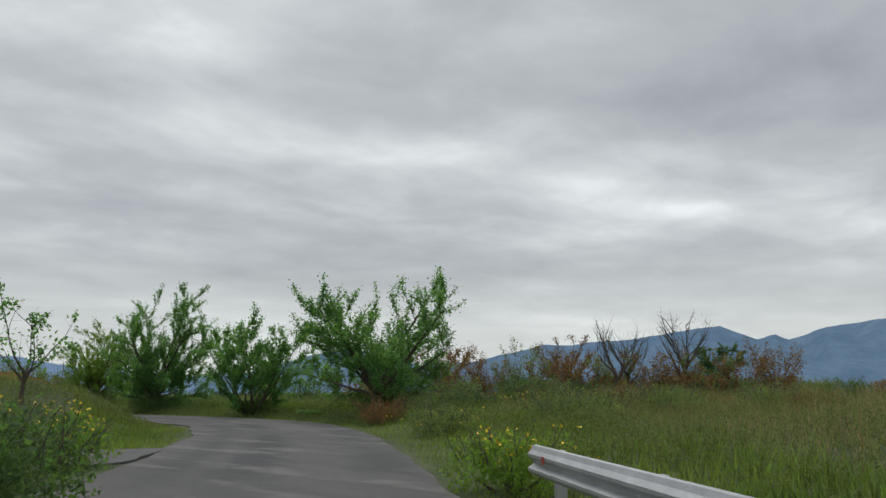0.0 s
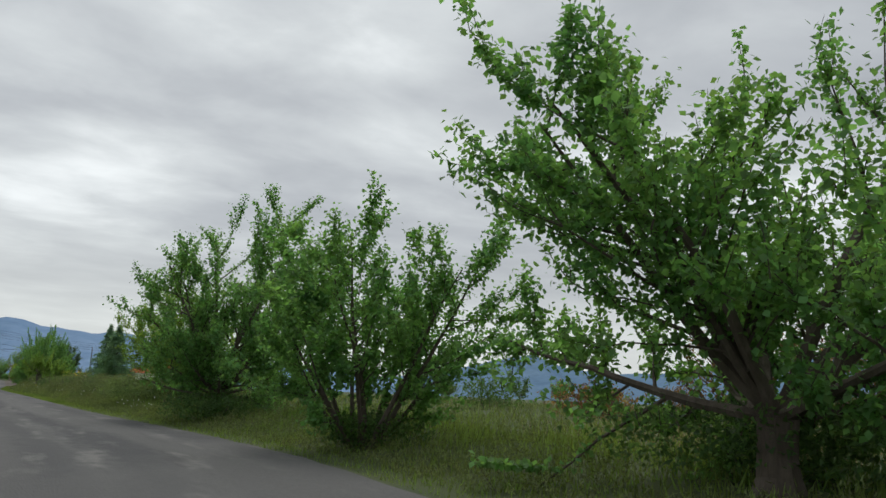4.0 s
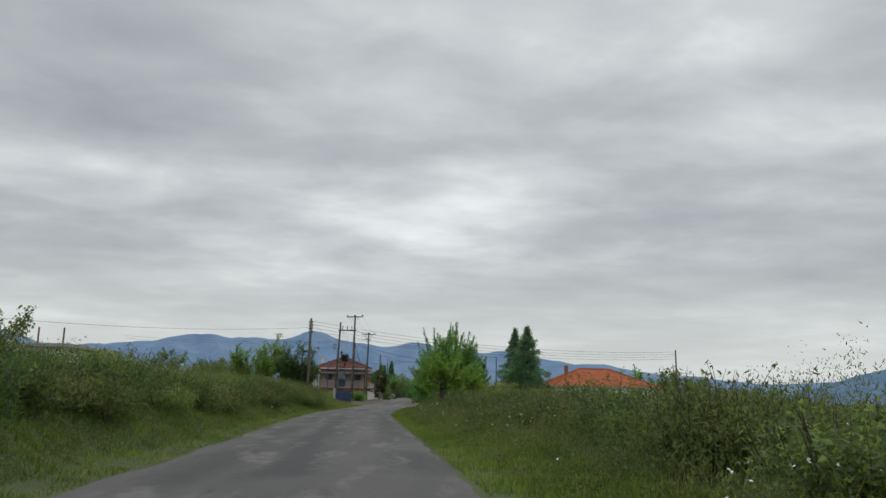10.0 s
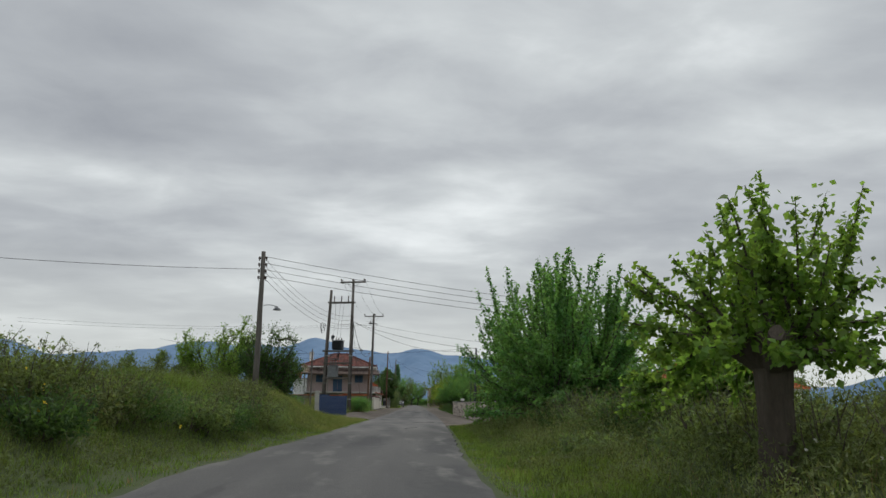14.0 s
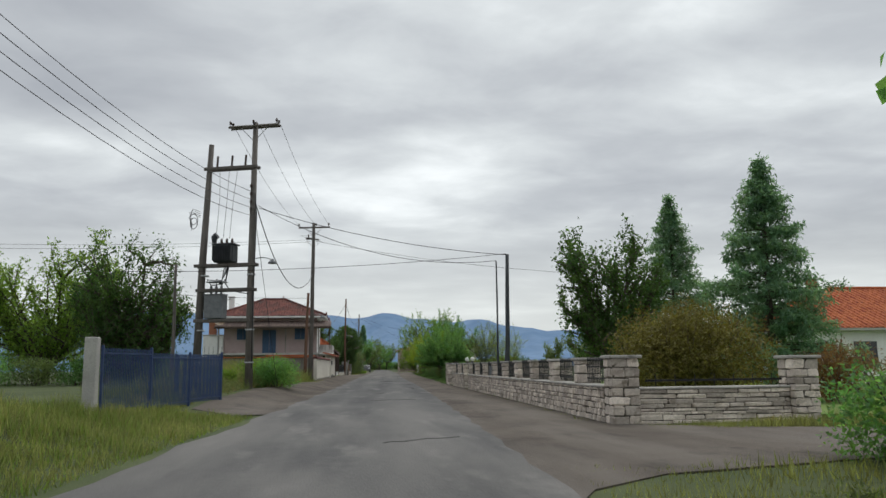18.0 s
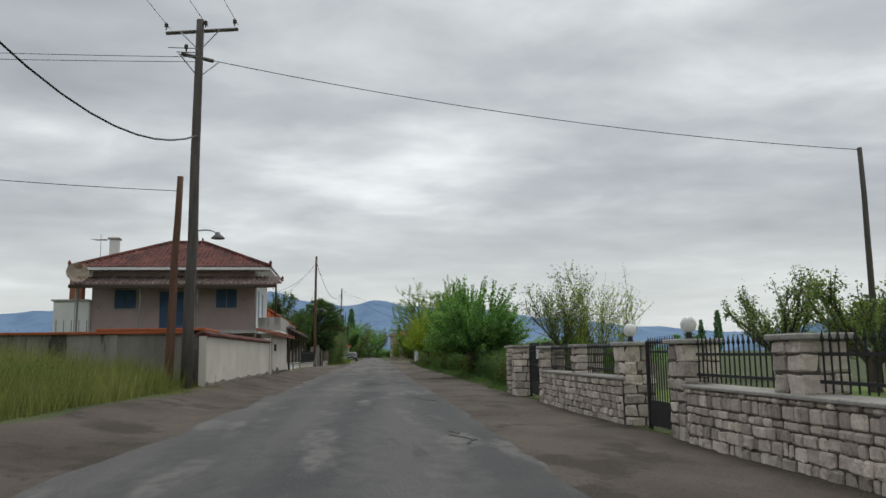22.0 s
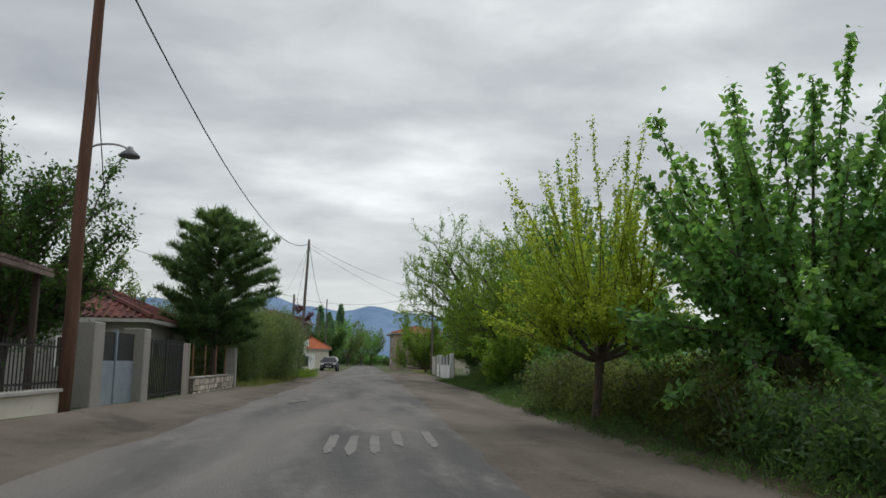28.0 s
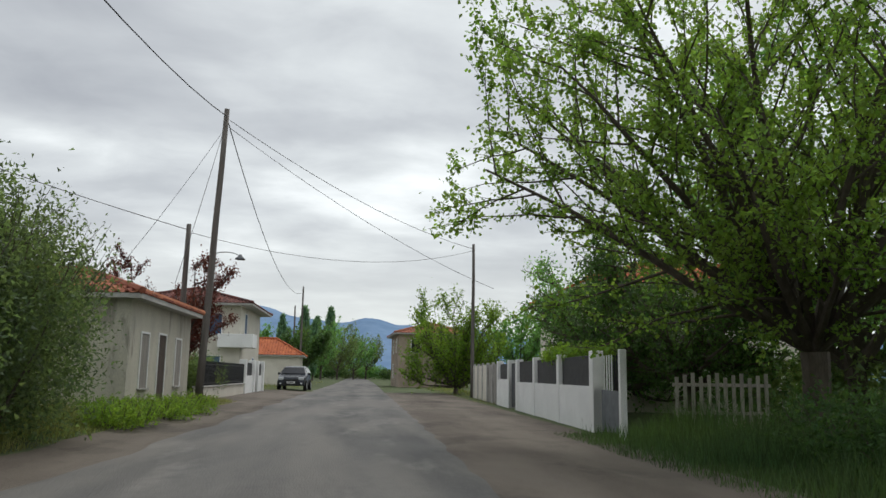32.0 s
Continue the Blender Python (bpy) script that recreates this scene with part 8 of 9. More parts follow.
part("wall", Geo().box(4.6, 7.0, 0, 0.2, -0.3, 1.0), M_WHITE, wp)
part("gate", Geo().block(3.4, 4.4, 0.06, 0.1, 0.05, 1.6, 0.005), M_IRON, wp, "dark steel garden gate")
for u0, u1 in ((0.2, 3.0), (4.8, 6.8)):
    part("screen", Geo().block(u0, u1, 0.07, 0.11, 1.0, 1.7, 0.005), M_IRON, wp)


def parked_car(m):
    """A small five-door car: side outline drawn out, narrowed towards the roof, with wheels, glass and lamps as parts."""
    car = thing("car", m, "dark blue-grey hatchback car parked facing the road", "car")
    side = [(-2.02, 0.30), (-2.05, 0.55), (-1.98, 0.80), (-1.05, 0.98), (-0.35, 1.42), (0.55, 1.50), (1.45, 1.44), (1.90, 1.05), (2.02, 0.75), (2.0, 0.32)]
    hw = {0.98: 0.86, 1.42: 0.64, 1.50: 0.62, 1.44: 0.63, 1.05: 0.84}
    g = Geo()
    n = len(side)
    for s in (-1, 1):
        g.v.extend([(s * hw.get(z, 0.89) * (0.92 if abs(y) > 1.9 else 1), y, z) for y, z in side])
    g.f += [tuple(range(n)), tuple(reversed(range(n, 2 * n)))] + [(k, k + n, (k + 1) % n + n, (k + 1) % n) for k in range(n)]
    body = part("body", g, M_CARPAINT, car, "dark metallic paint")
    bev = body.modifiers.new("round", "BEVEL")
    bev.width, bev.segments = 0.06, 3
    part("windscreen", Geo().add([(-0.76, -1.0, 1.02), (0.76, -1.0, 1.02), (0.60, -0.42, 1.395), (-0.60, -0.42, 1.395), (-0.76, -1.02, 1.04), (0.76, -1.02, 1.04), (0.60, -0.44, 1.415), (-0.60, -0.44, 1.415)],
                                 [(0, 1, 2, 3), (7, 6, 5, 4), (0, 4, 5, 1), (1, 5, 6, 2), (2, 6, 7, 3), (3, 7, 4, 0)]), M_GLASS, car, "dark windscreen")
    for s in (-1, 1):
        part("side_window", Geo().add([(s * 0.855, -0.75, 1.03), (s * 0.855, 1.5, 1.05), (s * 0.665, 1.25, 1.40), (s * 0.655, -0.28, 1.40), (s * 0.875, -0.75, 1.04), (s * 0.875, 1.5, 1.06), (s * 0.685, 1.25, 1.41), (s * 0.675, -0.28, 1.41)],
                                      [(0, 1, 2, 3), (7, 6, 5, 4), (0, 4, 5, 1), (1, 5, 6, 2), (2, 6, 7, 3), (3, 7, 4, 0)]), M_GLASS, car)
        part("headlight", Geo().block(s * 0.80, s * 0.46, -2.06, -1.9, 0.66, 0.82, 0.03), M_LAMPGLASS, car, "clear headlight")
        part("fog_light", Geo().block(s * 0.72, s * 0.58, -2.07, -2.0, 0.40, 0.48, 0.02), M_LAMPGLASS, car)
        part("mirror", Geo().block(s * 0.88, s * 1.03, -0.72, -0.60, 0.96, 1.10, 0.03), M_PLASTIC, car, "black wing mirror")
        part("door_handle", Geo().block(s * 0.885, s * 0.91, 0.1, 0.28, 0.82, 0.86, 0.008), M_PLASTIC, car)
        for y in (-1.28, 1.28):
            wheel = part("wheel", Geo().tube([(s * 0.72, y, 0.31), (s * 0.92, y, 0.31)], 0.31, 18), M_RUBBER, car, "black tyre")
            part("rim", Geo().tube([(s * 0.90, y, 0.31), (s * 0.93, y, 0.31)], 0.2, 14), M_STEEL, wheel, "grey wheel trim")
    part("grille", Geo().block(-0.44, 0.44, -2.07, -1.97, 0.56, 0.70, 0.015), M_PLASTIC, car)
    part("lower_grille", Geo().block(-0.6, 0.6, -2.07, -1.97, 0.30, 0.42, 0.015), M_PLASTIC, car)
    plate = part("number_plate", Geo().block(-0.26, 0.26, -2.09, -2.07, 0.44, 0.55, 0.004), M_WHITE, car, "white number plate")
    part("plate_bar", Geo().block(-0.2, 0.2, -2.095, -2.09, 0.475, 0.52, 0.002), M_PLASTIC, plate)
    return car


parked_car(pose(3.7, 187.9, 0.03, 0, 0, -4) @ Matrix.Diagonal((1.08, 1.08, 1.12, 1)))

# ---- right side past the garden: mulberries, bramble hedge ----
mulberry("mulberry_tree", 8.9, 79.5, "rounded mulberry tree with many upright shoots above brambles", seed=271, height=4.9, spread=2.9, head=0.9, stems=1, shoots=120, leaves=38000, leaf=0.105, lowest=84, fluff=0.11, even=0.14, twigs=2)
tree("young_tree", 11.5, 73.2, "slim young tree with bare tips above the hedge", seed=172, height=5.0, spread=1.25, trunk_h=1.0, trunk_r=0.06, limbs=14, shoots=8, leaves=4400, leaf=0.10, material=M_LEAF_O, bare=0.15, shoot_up=0.8)
tree("mulberry_tree", 9.8, 93.0, "yellow-green mulberry tree in young leaf", seed=173, height=4.9, spread=2.2, trunk_h=0.8, trunk_r=0.13, limbs=16, shoots=10, leaves=17000, leaf=0.11, material=M_LEAF_B, shoot_up=0.85, shoot_len=0.36, low=0.0)
mulberry("mulberry_tree", 11.7, 106.3, "green mulberry tree with thick upright leafy shoots", seed=274, height=6.0, spread=3.1, head=1.0, trunk_r=0.24, stems=1, shoots=80, leaves=36000, leaf=0.125, lowest=94, fluff=0.11, even=0.25, twigs=2)
mulberry("mulberry_tree", 9.6, 110.0, "yellow-green mulberry tree in thin young leaf above the brambles", seed=275, height=5.8, spread=2.7, head=1.2, trunk_r=0.09, stems=1, shoots=96, thin=0.45, leaves=34000, leaf=0.065, material=M_LEAF_Y, lowest=86, fluff=0.07, even=0.4, twigs=2, lift=0.03)
mulberry("mulberry_tree", 12.6, 118.5, "green mulberry tree behind a bramble heap", seed=276, height=4.6, spread=2.6, head=0.9, trunk_r=0.16, shoots=70, leaves=22000, leaf=0.11, lowest=94, fluff=0.11, even=0.3, twigs=2)
fan_tree("mulberry_tree", 13.0, 128.6, "bright yellow-green bushy mulberry beside the verge", 277, [(180, 42, 2.6), (150, 30, 2.4), (215, 30, 2.6), (110, 50, 2.6), (60, 40, 2.6), (10, 44, 2.8), (-40, 40, 2.6), (-80, 48, 2.8), (-120, 28, 2.4), (30, 74, 3.0), (-160, 66, 3.0)],
         stems=5, trunk_r=0.16, leaves=26000, leaf=0.10, material=M_LEAF_B, shoot=0.7)
mulberry("mulberry_tree", 15.0, 127.5, "tall green mulberry tree with long upright shoots", seed=176, height=9.0, spread=3.4, head=1.2, trunk_r=0.24, stems=2, shoots=96, leaves=46000, leaf=0.125, lowest=92, fluff=0.11, even=0.25, twigs=2)
thick_rng = random.Random(15)
for k in range(14):
    bush("thicket", 19.0 + 3.0 * thick_rng.random(), 92.0 + 5.2 * k, "dark leafy thicket behind the roadside trees", seed=590 + k, size=(2.6, 3.4, 1.2 + 0.5 * thick_rng.random()), leaves=3600, leaf=0.2, material=thick_rng.choice([M_LEAF_D, M_LEAF_O, M_LEAF]), heaps=8, twigs=16, group="thicket")
tree("mulberry_tree", 13.2, 133.5, "bright green leafy mulberry tree over the verge", seed=177, height=7.2, spread=3.0, trunk_h=0.8, trunk_r=0.16, limbs=22, shoots=12, leaves=32000, leaf=0.12, material=M_LEAF_B, shoot_up=0.5, shoot_len=0.30, low=-0.1, fluff=0.2)
fan_tree("elm_tree", 14.9, 144.6, "big spreading leafy tree with slim boughs reaching over the white wall", 189, [(176, 32, 6.8), (166, 40, 7.2), (192, 46, 7.0), (150, 48, 7.2), (208, 52, 7.4), (125, 57, 7.4), (92, 66, 8.0), (235, 58, 7.6), (262, 48, 6.6), (-60, 52, 7.2), (-30, 44, 6.6), (0, 62, 7.8), (45, 46, 6.4),
         (188, 64, 8.4), (168, 75, 8.6), (-40, 72, 8.6), (-80, 64, 8.2), (222, 38, 5.0), (250, 26, 3.8), (200, 26, 3.2), (-85, 30, 4.4), (300, 36, 5.4)],
         trunk_h=1.75, trunk_r=0.24, leaves=57000, leaf=0.10, material=M_LEAF_E, shoot=0.75, rise=0.25, bend=-0.004, pitch=0.5)
tree("elm_tree", 19.0, 149.0, "big leafy tree behind the white wall", seed=179, height=9.8, spread=4.4, trunk_h=1.5, trunk_r=0.26, limbs=16, shoots=11, leaves=26000, leaf=0.15, material=M_LEAF, shoot_up=0.5, shoot_len=0.28, low=0.0, fluff=0.24)
tree("garden_tree", 16.6, 153.0, "dense dark green tree behind the white wall", seed=184, height=7.0, spread=3.0, trunk_h=0.8, trunk_r=0.16, limbs=18, shoots=10, leaves=18000, leaf=0.15, material=M_LEAF_D, shoot_up=0.4, low=-0.1, fluff=0.28)
tree("garden_tree", 16.8, 159.5, "leafy green tree behind the white wall", seed=185, height=6.6, spread=2.8, trunk_h=0.8, trunk_r=0.16, limbs=18, shoots=10, leaves=16000, leaf=0.15, material=M_LEAF, shoot_up=0.4, low=-0.1, fluff=0.28)
hedge_rng = random.Random(8)
for k in range(26):
    y = 67.2 + k * 1.75
    x = float(np.interp(y, LINE[:, 1], LINE[:, 0])) + 6.2 + 0.4 * hedge_rng.random()
    bush("bramble_hedge", x, y, "dense bramble hedge along the shoulder", seed=500 + k, size=(1.35, 1.3, 0.72 + 0.28 * hedge_rng.random()), leaves=5200, leaf=0.085,
         material=hedge_rng.choice([M_LEAF_D, M_BRAMBLE, M_BRAMBLE, M_LEAF_D, M_BRAMBLE]), heaps=6, twigs=22, ragged=0.35, group="bramble hedge")
    if k < 20:
        bush("bramble_hedge", x + 2.4, y + 0.6, "dense bramble hedge behind the shoulder", seed=540 + k, size=(1.6, 1.5, 0.85 + 0.25 * hedge_rng.random()), leaves=2200, leaf=0.12,
             material=hedge_rng.choice([M_LEAF_D, M_BRAMBLE, M_LEAF_R]), heaps=6, twigs=16, ragged=0.35, group="bramble hedge")
bush("bramble_hedge", 10.6, 113.6, "big round russet-green bramble heap", seed=561, size=(1.7, 2.0, 1.05), leaves=11000, leaf=0.085, material=M_WEED, heaps=10, twigs=40)
for k in range(7):
    y = 119.0 + 3.6 * k
    bush("bramble_hedge", float(np.interp(y, LINE[:, 1], LINE[:, 0])) + 8.0, y, "dark undergrowth below the trees", seed=570 + k, size=(1.7, 2.2, 0.85), leaves=6500, leaf=0.085, material=(M_LEAF_D, M_BRAMBLE)[k % 2], twigs=22, group="undergrowth")

# white wall with dark screens, gate and concrete panels
WW = math.degrees(math.atan2(162.0 - 146.6, 13.3 - 12.2))
ww = thing("garden_wall", pose(12.33, 148.9, 0.0, 0, 0, WW), "white painted garden wall with dark mesh screens", "wall")
part("wall", Geo().box(0, 11.2, -0.2, 0.0, -0.3, 1.02), M_WHITE, ww)
for u, w in ((0, 0.34), (3.7, 0.28), (7.4, 0.28), (10.9, 0.32)):
    part("pillar", Geo().block(u, u + w, -0.23, 0.03, -0.3, 1.84, 0.015), M_WHITE, ww)
for u0, u1 in ((0.34, 3.7), (3.98, 7.4), (7.68, 10.9)):
    sc = part("screen", Geo().block(u0, u1, -0.13, -0.09, 1.02, 1.70, 0.004), M_IRON, ww, "dark mesh screen")
    part("screen_rail", Geo().block(u0, u1, -0.14, -0.08, 1.70, 1.745, 0.006), M_IRON, sc)
wg = thing("side_gate", pose(12.25, 147.25, 0.0, 0, 0, WW), "grey steel side gate with upright white bars", "gate")
part("leaf", Geo().block(0.05, 1.6, -0.16, -0.12, 0.05, 0.95, 0.005), M_TANK, wg)
for k in range(7):
    part("bar", Geo().tube([(0.2 + 0.2 * k, -0.14, 0.95), (0.2 + 0.2 * k, -0.14, 1.72)], 0.018, 5), M_WHITE if k > 2 else M_IRON, wg)
solid("gate_post", Geo().block(-0.07, 0.07, -0.07, 0.07, -0.3, 1.80, 0.012), M_WHITE, "white painted gate post", "post", pose(12.2, 146.75, 0.0, 0, 0, WW))
w5 = thing("garden_wall", pose(13.25, 161.8, 0.0, 0, 0, WW), "short white wall beside a dark gate", "wall")
part("gate", Geo().block(-1.6, 0.0, -0.14, -0.10, 0.05, 1.72, 0.005), M_TANK_D, w5, "dark steel gate leaf")
part("wall", Geo().box(0, 3.4, -0.2, 0.0, -0.3, 1.1), M_WHITE, w5)
for u in (0, 3.1):
    part("pillar", Geo().block(u, u + 0.3, -0.23, 0.03, -0.3, 1.86, 0.015), M_WHITE, w5)
part("screen", Geo().block(0.3, 3.1, -0.13, -0.09, 1.1, 1.72, 0.004), M_IRON, w5, "dark mesh screen")
cp = thing("concrete_fence", pose(13.5, 165.3, 0.0, 0, 0, WW), "grey precast concrete panel fence", "fence")
for k in range(6):
    part("panel", Geo().block(2.0 * k, 2.0 * k + 1.85, -0.12, -0.06, -0.2, 1.75, 0.01), M_CREAM if k > 1 else M_GREYWALL, cp)
    part("post", Geo().block(2.0 * k - 0.12, 2.0 * k + 0.02, -0.16, -0.02, -0.2, 1.85, 0.01), M_CONCRETE, cp)
M_PICKET = mat("bleached_wood", (0.30, 0.275, 0.235), (0.42, 0.39, 0.34), 3, 0.9, 0.3, 40, stretch=(4, 4, 0.4), rnd=0.15)
pk = thing("picket_fence", pose(13.5, 149.4, 0.0, 0, 0, -10), "grey weathered wooden picket fence in tall grass", "fence")
for z in (0.4, 1.05):
    part("rail", Geo().block(0.9, 3.2, 0.02, 0.06, z, z + 0.08, 0.005), M_PICKET, pk)
for k in range(5, 17):
    part("picket", Geo().block(0.19 * k, 0.19 * k + 0.09, 0, 0.02, 0.05, 1.32 + 0.06 * math.sin(k * 2.1), 0.004), M_PICKET, pk)
plain_house("house", pose(20.5, 164.0, 0.0, 0, 0, -3), 8.5, 10.0, 4.6, "cream house with an orange roof behind trees", M_CREAM, M_TILE_O, rise=1.6, over=0.5, along="y", ridge=1.0,
            windows=(("s", -2.5, 1.0, 1.2, 1.3, M_DARKWOOD), ("s", 2.0, 0.2, 1.0, 2.1, M_DARKWOOD), ("w", 0.0, 1.0, 1.2, 1.3, M_SHUTTER)))
tree("fruit_tree", 15.8, 156.5, "dense dark green tree behind the white wall", seed=181, height=4.6, spread=2.8, trunk_h=1.0, limbs=15, shoots=9, leaves=17000, leaf=0.12, material=M_LEAF_D, shoot_up=0.4, low=0.0, fluff=0.25)
bush("vine_shrub", 13.2, 153.0, "yellow-green leafy branches over the white wall", seed=182, size=(0.9, 2.6, 0.35), leaves=3500, leaf=0.11, material=M_LEAF_B, z=1.55, twigs=26, ragged=0.5)

# ---- end of the street ----
tree("poplar_tree", 14.6, 184.0, "bright green tree by the roadside at the street end", seed=191, height=7.0, spread=3.4, trunk_h=0.4, limbs=22, shoots=11, leaves=20000, leaf=0.19, low=-0.1, fluff=0.3, material=M_LEAF_B, shoot_up=0.75)
plain_house("house", pose(16.2, 214.0, 0.0), 7.0, 10.0, 5.2, "old two-storey ochre house at the street end", mat("ochre_render", (0.27, 0.215, 0.165), (0.37, 0.30, 0.24), 0.7, 0.9, 0.3, 50, stain=(0.16, 0.13, 0.10), stain_at=0.55, stain_scale=0.6), M_TILE, rise=1.2, over=0.5, along="y", ridge=1.5,
            windows=(("s", -1.8, 3.4, 0.9, 1.4, M_GLASS), ("s", 1.2, 3.4, 0.9, 1.4, M_GLASS), ("w", -2.0, 3.4, 0.9, 1.4, M_GLASS), ("w", 2.0, 0.9, 0.9, 1.4, M_GLASS), ("w", 2.0, 3.4, 0.9, 1.4, M_GLASS)))
plain_house("house", pose(0.0, 208.0, 0.0), 6.5, 7.0, 2.7, "low house with an orange tiled roof", M_CREAM, M_TILE_O, rise=1.6, over=0.4, ridge=0.8)
plain_house("house", pose(27.0, 262.0, 0.0), 8.0, 10.0, 4.8, "distant house with a red roof", M_OCHRE, M_TILE, rise=1.4, over=0.4, ridge=1.0, windows=(("s", -2, 3, 1, 1.2, M_GLASS), ("s", 2, 3, 1, 1.2, M_GLASS)))
for k, (x, y, h) in enumerate(((-1.3, 247, 9.4), (5.0, 338, 18), (-0.2, 300, 15), (1.5, 345, 16), (3.2, 252, 9.0), (80, 195, 9.2), (77.2, 197, 7.4))):
    cypress(x, y, h, 600 + k, "cypresses")
for k, (x, y, h) in enumerate(((4.0, 275, 11), (7.0, 290, 11.5), (1.0, 265, 9.5), (10.5, 300, 11), (13.5, 310, 10.5), (20, 240, 8), (-5, 240, 8), (9, 345, 12), (3, 228, 6.5), (24, 205, 7.5), (-12, 215, 8.0))):
    tree("street_tree", x, y, "leafy green trees at the end of the street", seed=620 + k, height=h, spread=h * 0.36, trunk_h=1.5, limbs=11, shoots=8, leaves=5000, leaf=0.34, material=(M_LEAF, M_LEAF_O, M_LEAF_D)[k % 3], shoot_up=0.6, fluff=0.4, group="far trees")
for k in range(16):
    bush("far_thicket", -26.0 + 4.6 * k, 318.0 + 9.0 * math.sin(k * 1.7), "distant green thicket closing the street end", seed=690 + k, size=(4.4, 4.0, 2.0 + 0.5 * math.sin(k)), leaves=2200, leaf=0.5, material=(M_LEAF, M_LEAF_D, M_LEAF_O)[k % 3], heaps=7, twigs=4, group="far thicket")
far_rng = random.Random(3)
for k in range(34):
    side = -1 if k % 2 else 1
    x, y = side * (45 + far_rng.random() * 120), -60 + far_rng.random() * 330
    if x > 0 and y < 60:
        y += 120
    tree("field_tree", x, y, "distant tree among the fields", seed=650 + k, height=5 + far_rng.random() * 4, spread=2.6, trunk_h=1.2, limbs=9, shoots=7, leaves=1600, leaf=0.5, material=far_rng.choice([M_LEAF, M_LEAF_O, M_LEAF_D]), shoot_up=0.6, fluff=0.5, group="far field trees")

# ---- road surface: patches, cracks and worn bars ----
def road_patch(y, off, length, width, material, name, label, seed):
    """A flat patch with a ragged outline, a few millimetres thick, lying on the asphalt."""
    rng = np.random.default_rng(seed)
    i = int(np.argmin(np.abs(LINE[:, 1] - y)))
    c = Vector((*LINE[i], 0)) + Vector((*NOR[i], 0)) * off
    t, n = Vector((*TAN[i], 0)), Vector((*NOR[i], 0))
    ring = []
    for k in range(18):
        a = 2 * math.pi * k / 18
        r = 1 + rng.normal(0, 0.10)
        p = c + t * (math.copysign(abs(math.cos(a)) ** 0.5, math.cos(a)) * length / 2 * r) + n * (math.copysign(abs(math.sin(a)) ** 0.5, math.sin(a)) * width / 2 * r)
        ring.append(p)
    z = 0.027
    g = Geo()
    lift_ = land(np.array([p.x for p in ring]), np.array([p.y for p in ring]))
    v = [(p.x, p.y, z + h + 0.012 + 0.004) for p, h in zip(ring, lift_)] + [(p.x, p.y, z + h - 0.03) for p, h in zip(ring, lift_)]
    g.add(v, [tuple(range(18))] + [(k, k + 18, (k + 1) % 18 + 18, (k + 1) % 18) for k in range(18)])
    return solid(name, g, material, label, "road patch", kind="structure")


for k, off in enumerate((0.42, 0.72, 1.05, 1.4, 1.9)):
    road_patch(107.0 + 0.1 * k, off, 2.5, 0.15, M_PALE, "road_marking", "worn pale bar painted on the asphalt", 800 + k)
road_patch(-113.6, -3.9, 3.6, 3.2, M_TARSOFT, "driveway", "dark asphalt driveway mouth beside the road", 820)


def road_crack(y, off, length, seed, way=0.0):
    """A broken crack: a thin jagged strip of tar on the asphalt."""
    rng = np.random.default_rng(seed)
    i = int(np.argmin(np.abs(LINE[:, 1] - y)))
    c = Vector((*LINE[i], 0)) + Vector((*NOR[i], 0)) * off
    d = (Vector((*TAN[i], 0)) * math.cos(way) + Vector((*NOR[i], 0)) * math.sin(way)).normalized()
    n_ = Vector((-d.y, d.x, 0))
    g, k_n, drift = Geo(), 14, 0.0
    rows = []
    for k in range(k_n + 1):
        drift += rng.normal(0, 0.03 + 0.02 * min(length, 1.5))
        w = 0.014 + 0.045 * rng.random() * math.sin(math.pi * k / k_n)
        p = c + d * (length * (k / k_n - 0.5)) + n_ * drift
        z = float(land(p.x, p.y)[0]) + 0.0415
        rows.append([(*(p + n_ * w).to_2d(), z), (*(p - n_ * w).to_2d(), z)])
    for r in rows:
        g.v.extend(r)
    g.v.extend([(x_, y_, z_ - 0.02) for r in rows for x_, y_, z_ in r])
    m_ = 2 * (k_n + 1)
    for k in range(k_n):
        a_ = 2 * k
        g.f += [(a_, a_ + 1, a_ + 3, a_ + 2), (a_, a_ + 2, a_ + 2 + m_, a_ + m_), (a_ + 1, a_ + 1 + m_, a_ + 3 + m_, a_ + 3)]
    return solid("road_crack", g, M_TAR, "jagged dark crack in the worn asphalt", "crack", kind="structure")


for k, (y, off, length, way) in enumerate(((71.6, 0.55, 0.7, 1.2), (72.0, 0.85, 0.6, 1.8), (72.3, 0.5, 0.5, 0.3), (71.3, 0.95, 0.5, 0.6), (71.8, 0.7, 0.45, 2.3), (36.5, 0.7, 1.6, 1.2), (44.0, 0.1, 1.6, 0.25), (52.0, 2.05, 2.2, 0.12),
                                           (60.5, 2.1, 2.4, -0.1), (21.5, 1.3, 1.5, 1.1), (86.0, -0.6, 1.8, 0.15), (98.0, 1.9, 2.0, 0.1), (118.0, -1.2, 1.8, 0.2), (10.0, 0.6, 2.6, 0.2), (-30.0, 1.9, 2.2, 0.1))):
    road_crack(y, off, length, 830 + k, way)

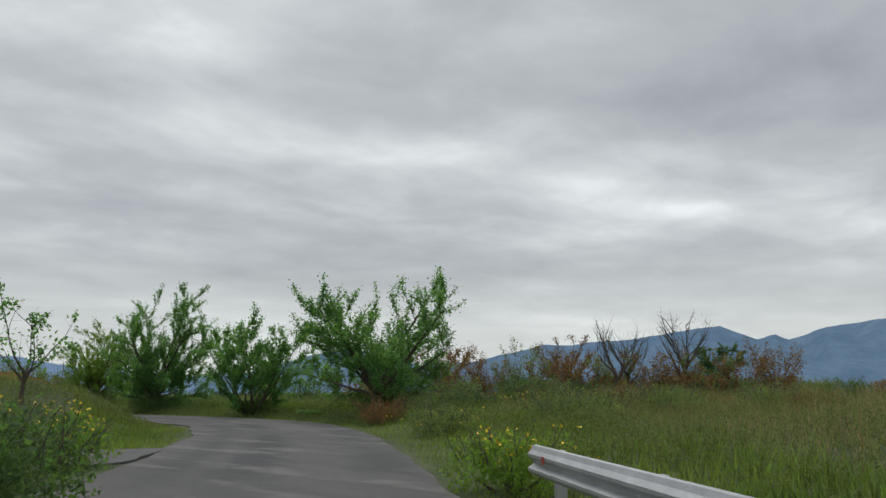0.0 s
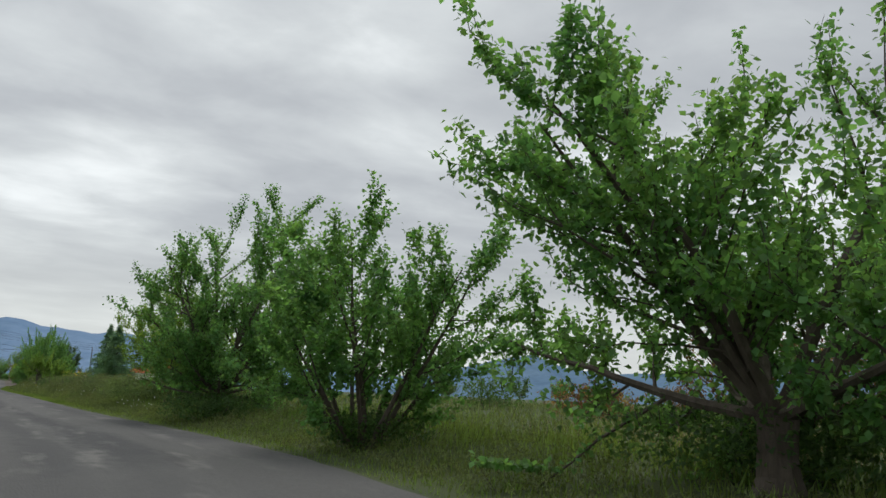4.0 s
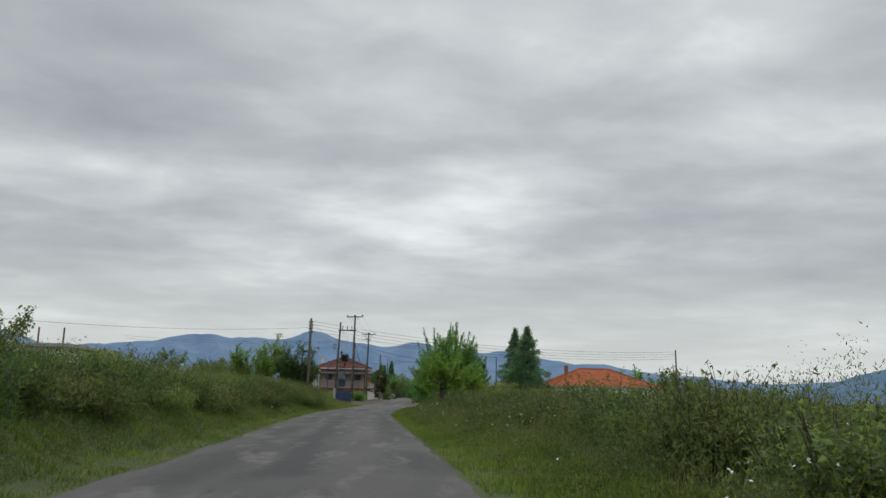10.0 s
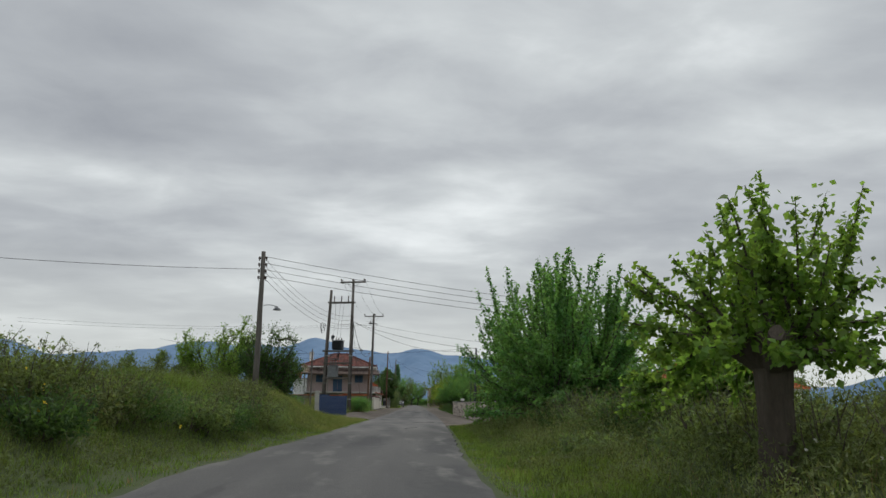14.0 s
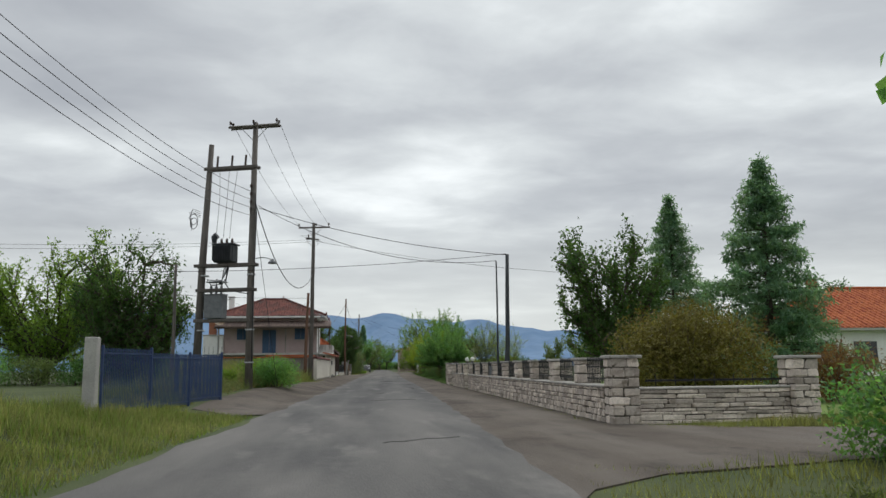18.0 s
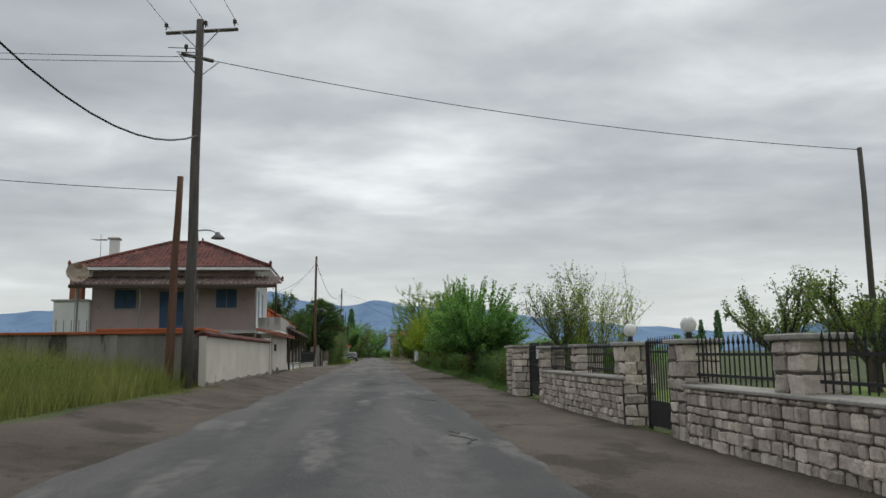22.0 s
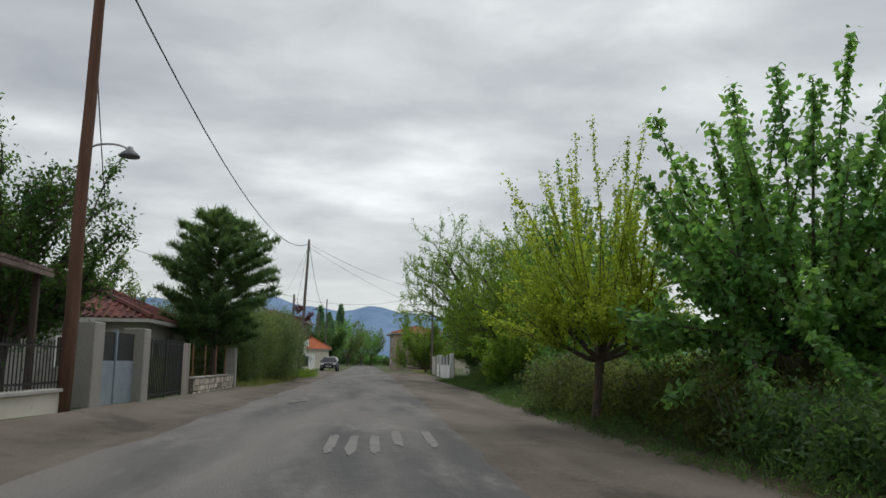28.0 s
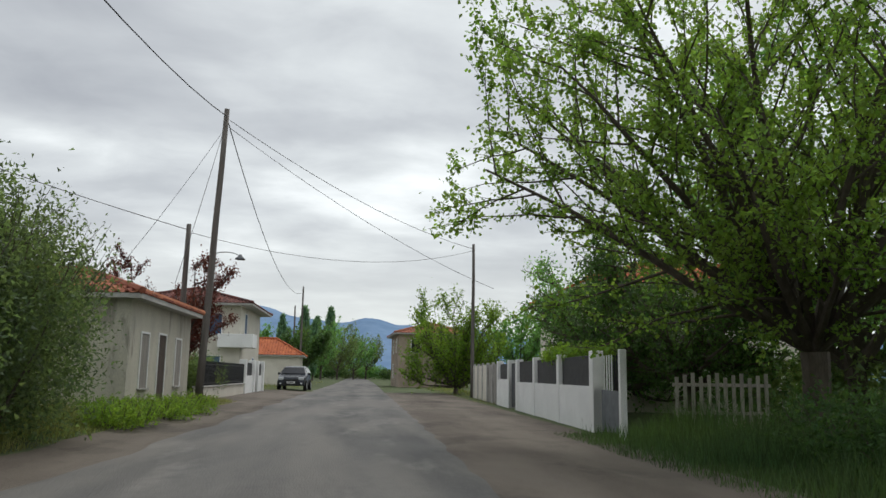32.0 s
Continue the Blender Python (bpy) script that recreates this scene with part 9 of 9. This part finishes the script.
# ---- grass, dry stalks and flowers ----
grass("verge_grass", [(40000, -130, -60, 2.65, 7.5, 0.14, 0.50), (60000, -62, 14, 2.6, 4.8, 0.12, 0.34), (14000, -62, 12, 4.5, 11, 0.4, 0.7), (5000, -130, -60, 7, 16, 0.4, 0.65)],
      "tall green grass on the road verge", M_GRASS, 3, 0.02)
grass("bank_grass", [(60000, -112, -30, -2.65, -6.0, 0.12, 0.36), (54000, -32, 28.8, -2.65, -7.5, 0.12, 0.5), (24000, -112, 30, -5.5, -15, 0.4, 0.65)], "tall green grass on the roadside bank", M_GRASS, 4, 0.02)
weeds("tall_weeds", [(6000, -104, 14, 3.3, 4.8, 0.14, 0.55), (11000, -62, 14, 4.2, 9.5, 0.75, 1.5), (3000, -62, 14, 8.5, 16, 1.1, 1.35), (4200, -118, -62, 4.2, 10, 0.35, 0.8), (6500, -128, -104, 5.5, 22, 0.55, 1.0), (1800, 36, 62, -5.0, -8.5, 0.55, 1.2), (600, 30, 40, -5.6, -8.0, 0.3, 0.8)],
      "tall tangled olive-green weeds beside the field", M_WEED, 31, 0.07, 16)
weeds("bank_weeds", [(8000, -104, 12, -3.5, -5.6, 0.16, 0.5), (9000, -104, 12, -5.0, -9.5, 0.45, 1.05), (2600, -104, 12, -9, -14, 0.8, 1.1), (900, -118, -106, -4.5, -9, 0.4, 0.8)], "tall olive-green weeds on the roadside bank", M_WEED, 32, 0.07, 16)
grass("field_grass", [(26000, -150, 20, 12, 60, 0.5, 0.8), (9000, -112, 40, -14, -40, 0.5, 0.8)], "rough green field grass", M_WEED, 5, 0.045)
grass("dry_stalks", [(26000, -140, -92, 8.0, 30, 0.7, 1.15), (2500, -60, 5, 4.5, 12, 0.6, 0.95), (2000, -100, 5, -5.5, -10, 0.5, 0.8), (1200, -62, 14, 2.6, 3.4, 0.08, 0.2), (1200, -112, 14, -2.55, -3.2, 0.06, 0.2), (1500, 34, 60, -5.4, -7.5, 0.4, 0.9)],
      "dry tan grass stalks", M_DRY, 6, 0.017)
grass("yard_grass", [(42000, 44, 63, -4.7, -9.5, 0.8, 1.5), (5000, 36, 46, -5.6, -9.5, 0.3, 0.8), (2500, 60, 66, -4.0, -6.0, 0.1, 0.35), (1500, 66, 100, -4.2, -4.8, 0.05, 0.15), (2600, 24, 62, 4.6, 5.2, 0.04, 0.12),
                     (30000, 129, 163, -3.9, -7.2, 0.2, 0.75), (5000, 165, 220, 6.0, 9, 0.1, 0.4), (4000, 185, 240, -4, -9, 0.1, 0.5), (7000, 10, 17.4, 2.7, 9, 0.1, 0.4), (3500, 23.2, 24.6, 5.8, 11, 0.08, 0.4), (26000, 6, 28.8, -2.7, -6.8, 0.2, 0.55), (4000, 28.8, 33, -5.3, -7.0, 0.15, 0.4)],
      "green roadside weeds and grass", M_GRASS_P, 7, 0.014)
grass("shade_grass", [(36000, 113, 148, 5.1, 8.6, 0.18, 1.0), (2500, 66, 113, 4.9, 5.7, 0.04, 0.2)], "tall green grass coloured dark for the shade of the roadside trees", M_GRASS_S, 8, 0.014)
for k, (x, y, s) in enumerate(((-2.9, 44.9, 1.15), (-3.7, 46.6, 1.15), (-4.4, 49.5, 1.1), (-5.4, 52.5, 1.0), (-5.2, 44.2, 0.8), (-4.6, 58, 0.7))):
    bush("roadside_bush", x, y, "leafy green bush in tall weeds by the yard", seed=900 + k, size=(s, s * 1.2, 0.78 * s), leaves=6000, leaf=0.085, material=(M_LEAF, M_LEAF_B, M_LEAF_O)[k % 3], twigs=26, ragged=0.4)
weeds("hedge_weeds", [(2600, 64, 122, 4.75, 5.9, 0.10, 0.5)], "low brambles and weeds creeping out from the hedge", M_LEAF_D, 33, 0.065, 14)
flowers("yellow_flowers", "small yellow wild flowers in the grass", M_FLOWER_Y, 21, [(90, -12.4, -113.6, 1.2, 0.5, 1.15), (60, -9.6, -120.9, 1.0, 0.3, 0.8), (260, 7.2, -19.5, 1.3, 0.9, 1.7), (120, 11.5, -22, 1.6, 0.9, 1.6), (40, -14.0, -116.5, 2.5, 0.8, 1.3), (40, -3.5, -112, 3, 0.3, 0.7), (50, 6, -111, 4.0, 0.4, 0.8),
        (50, -9, -14, 5, 0.5, 0.9), (40, 9, -40, 6, 0.6, 1.0), (60, -4.8, 49, 2.0, 0.6, 1.0)], 0.045)
flowers("white_flowers", "small white wild flowers along the verge", M_FLOWER_W, 22, [(20, 4.0, -60, 1.8, 0.5, 0.8), (30, 3.8, -47, 3.0, 0.5, 0.8), (26, 3.8, -36, 2.5, 0.5, 0.8), (32, 3.6, -24, 2.5, 0.5, 0.8), (40, 3.8, -74, 3, 0.3, 0.6), (30, -6.2, -30, 6, 0.5, 0.8)], 0.035)
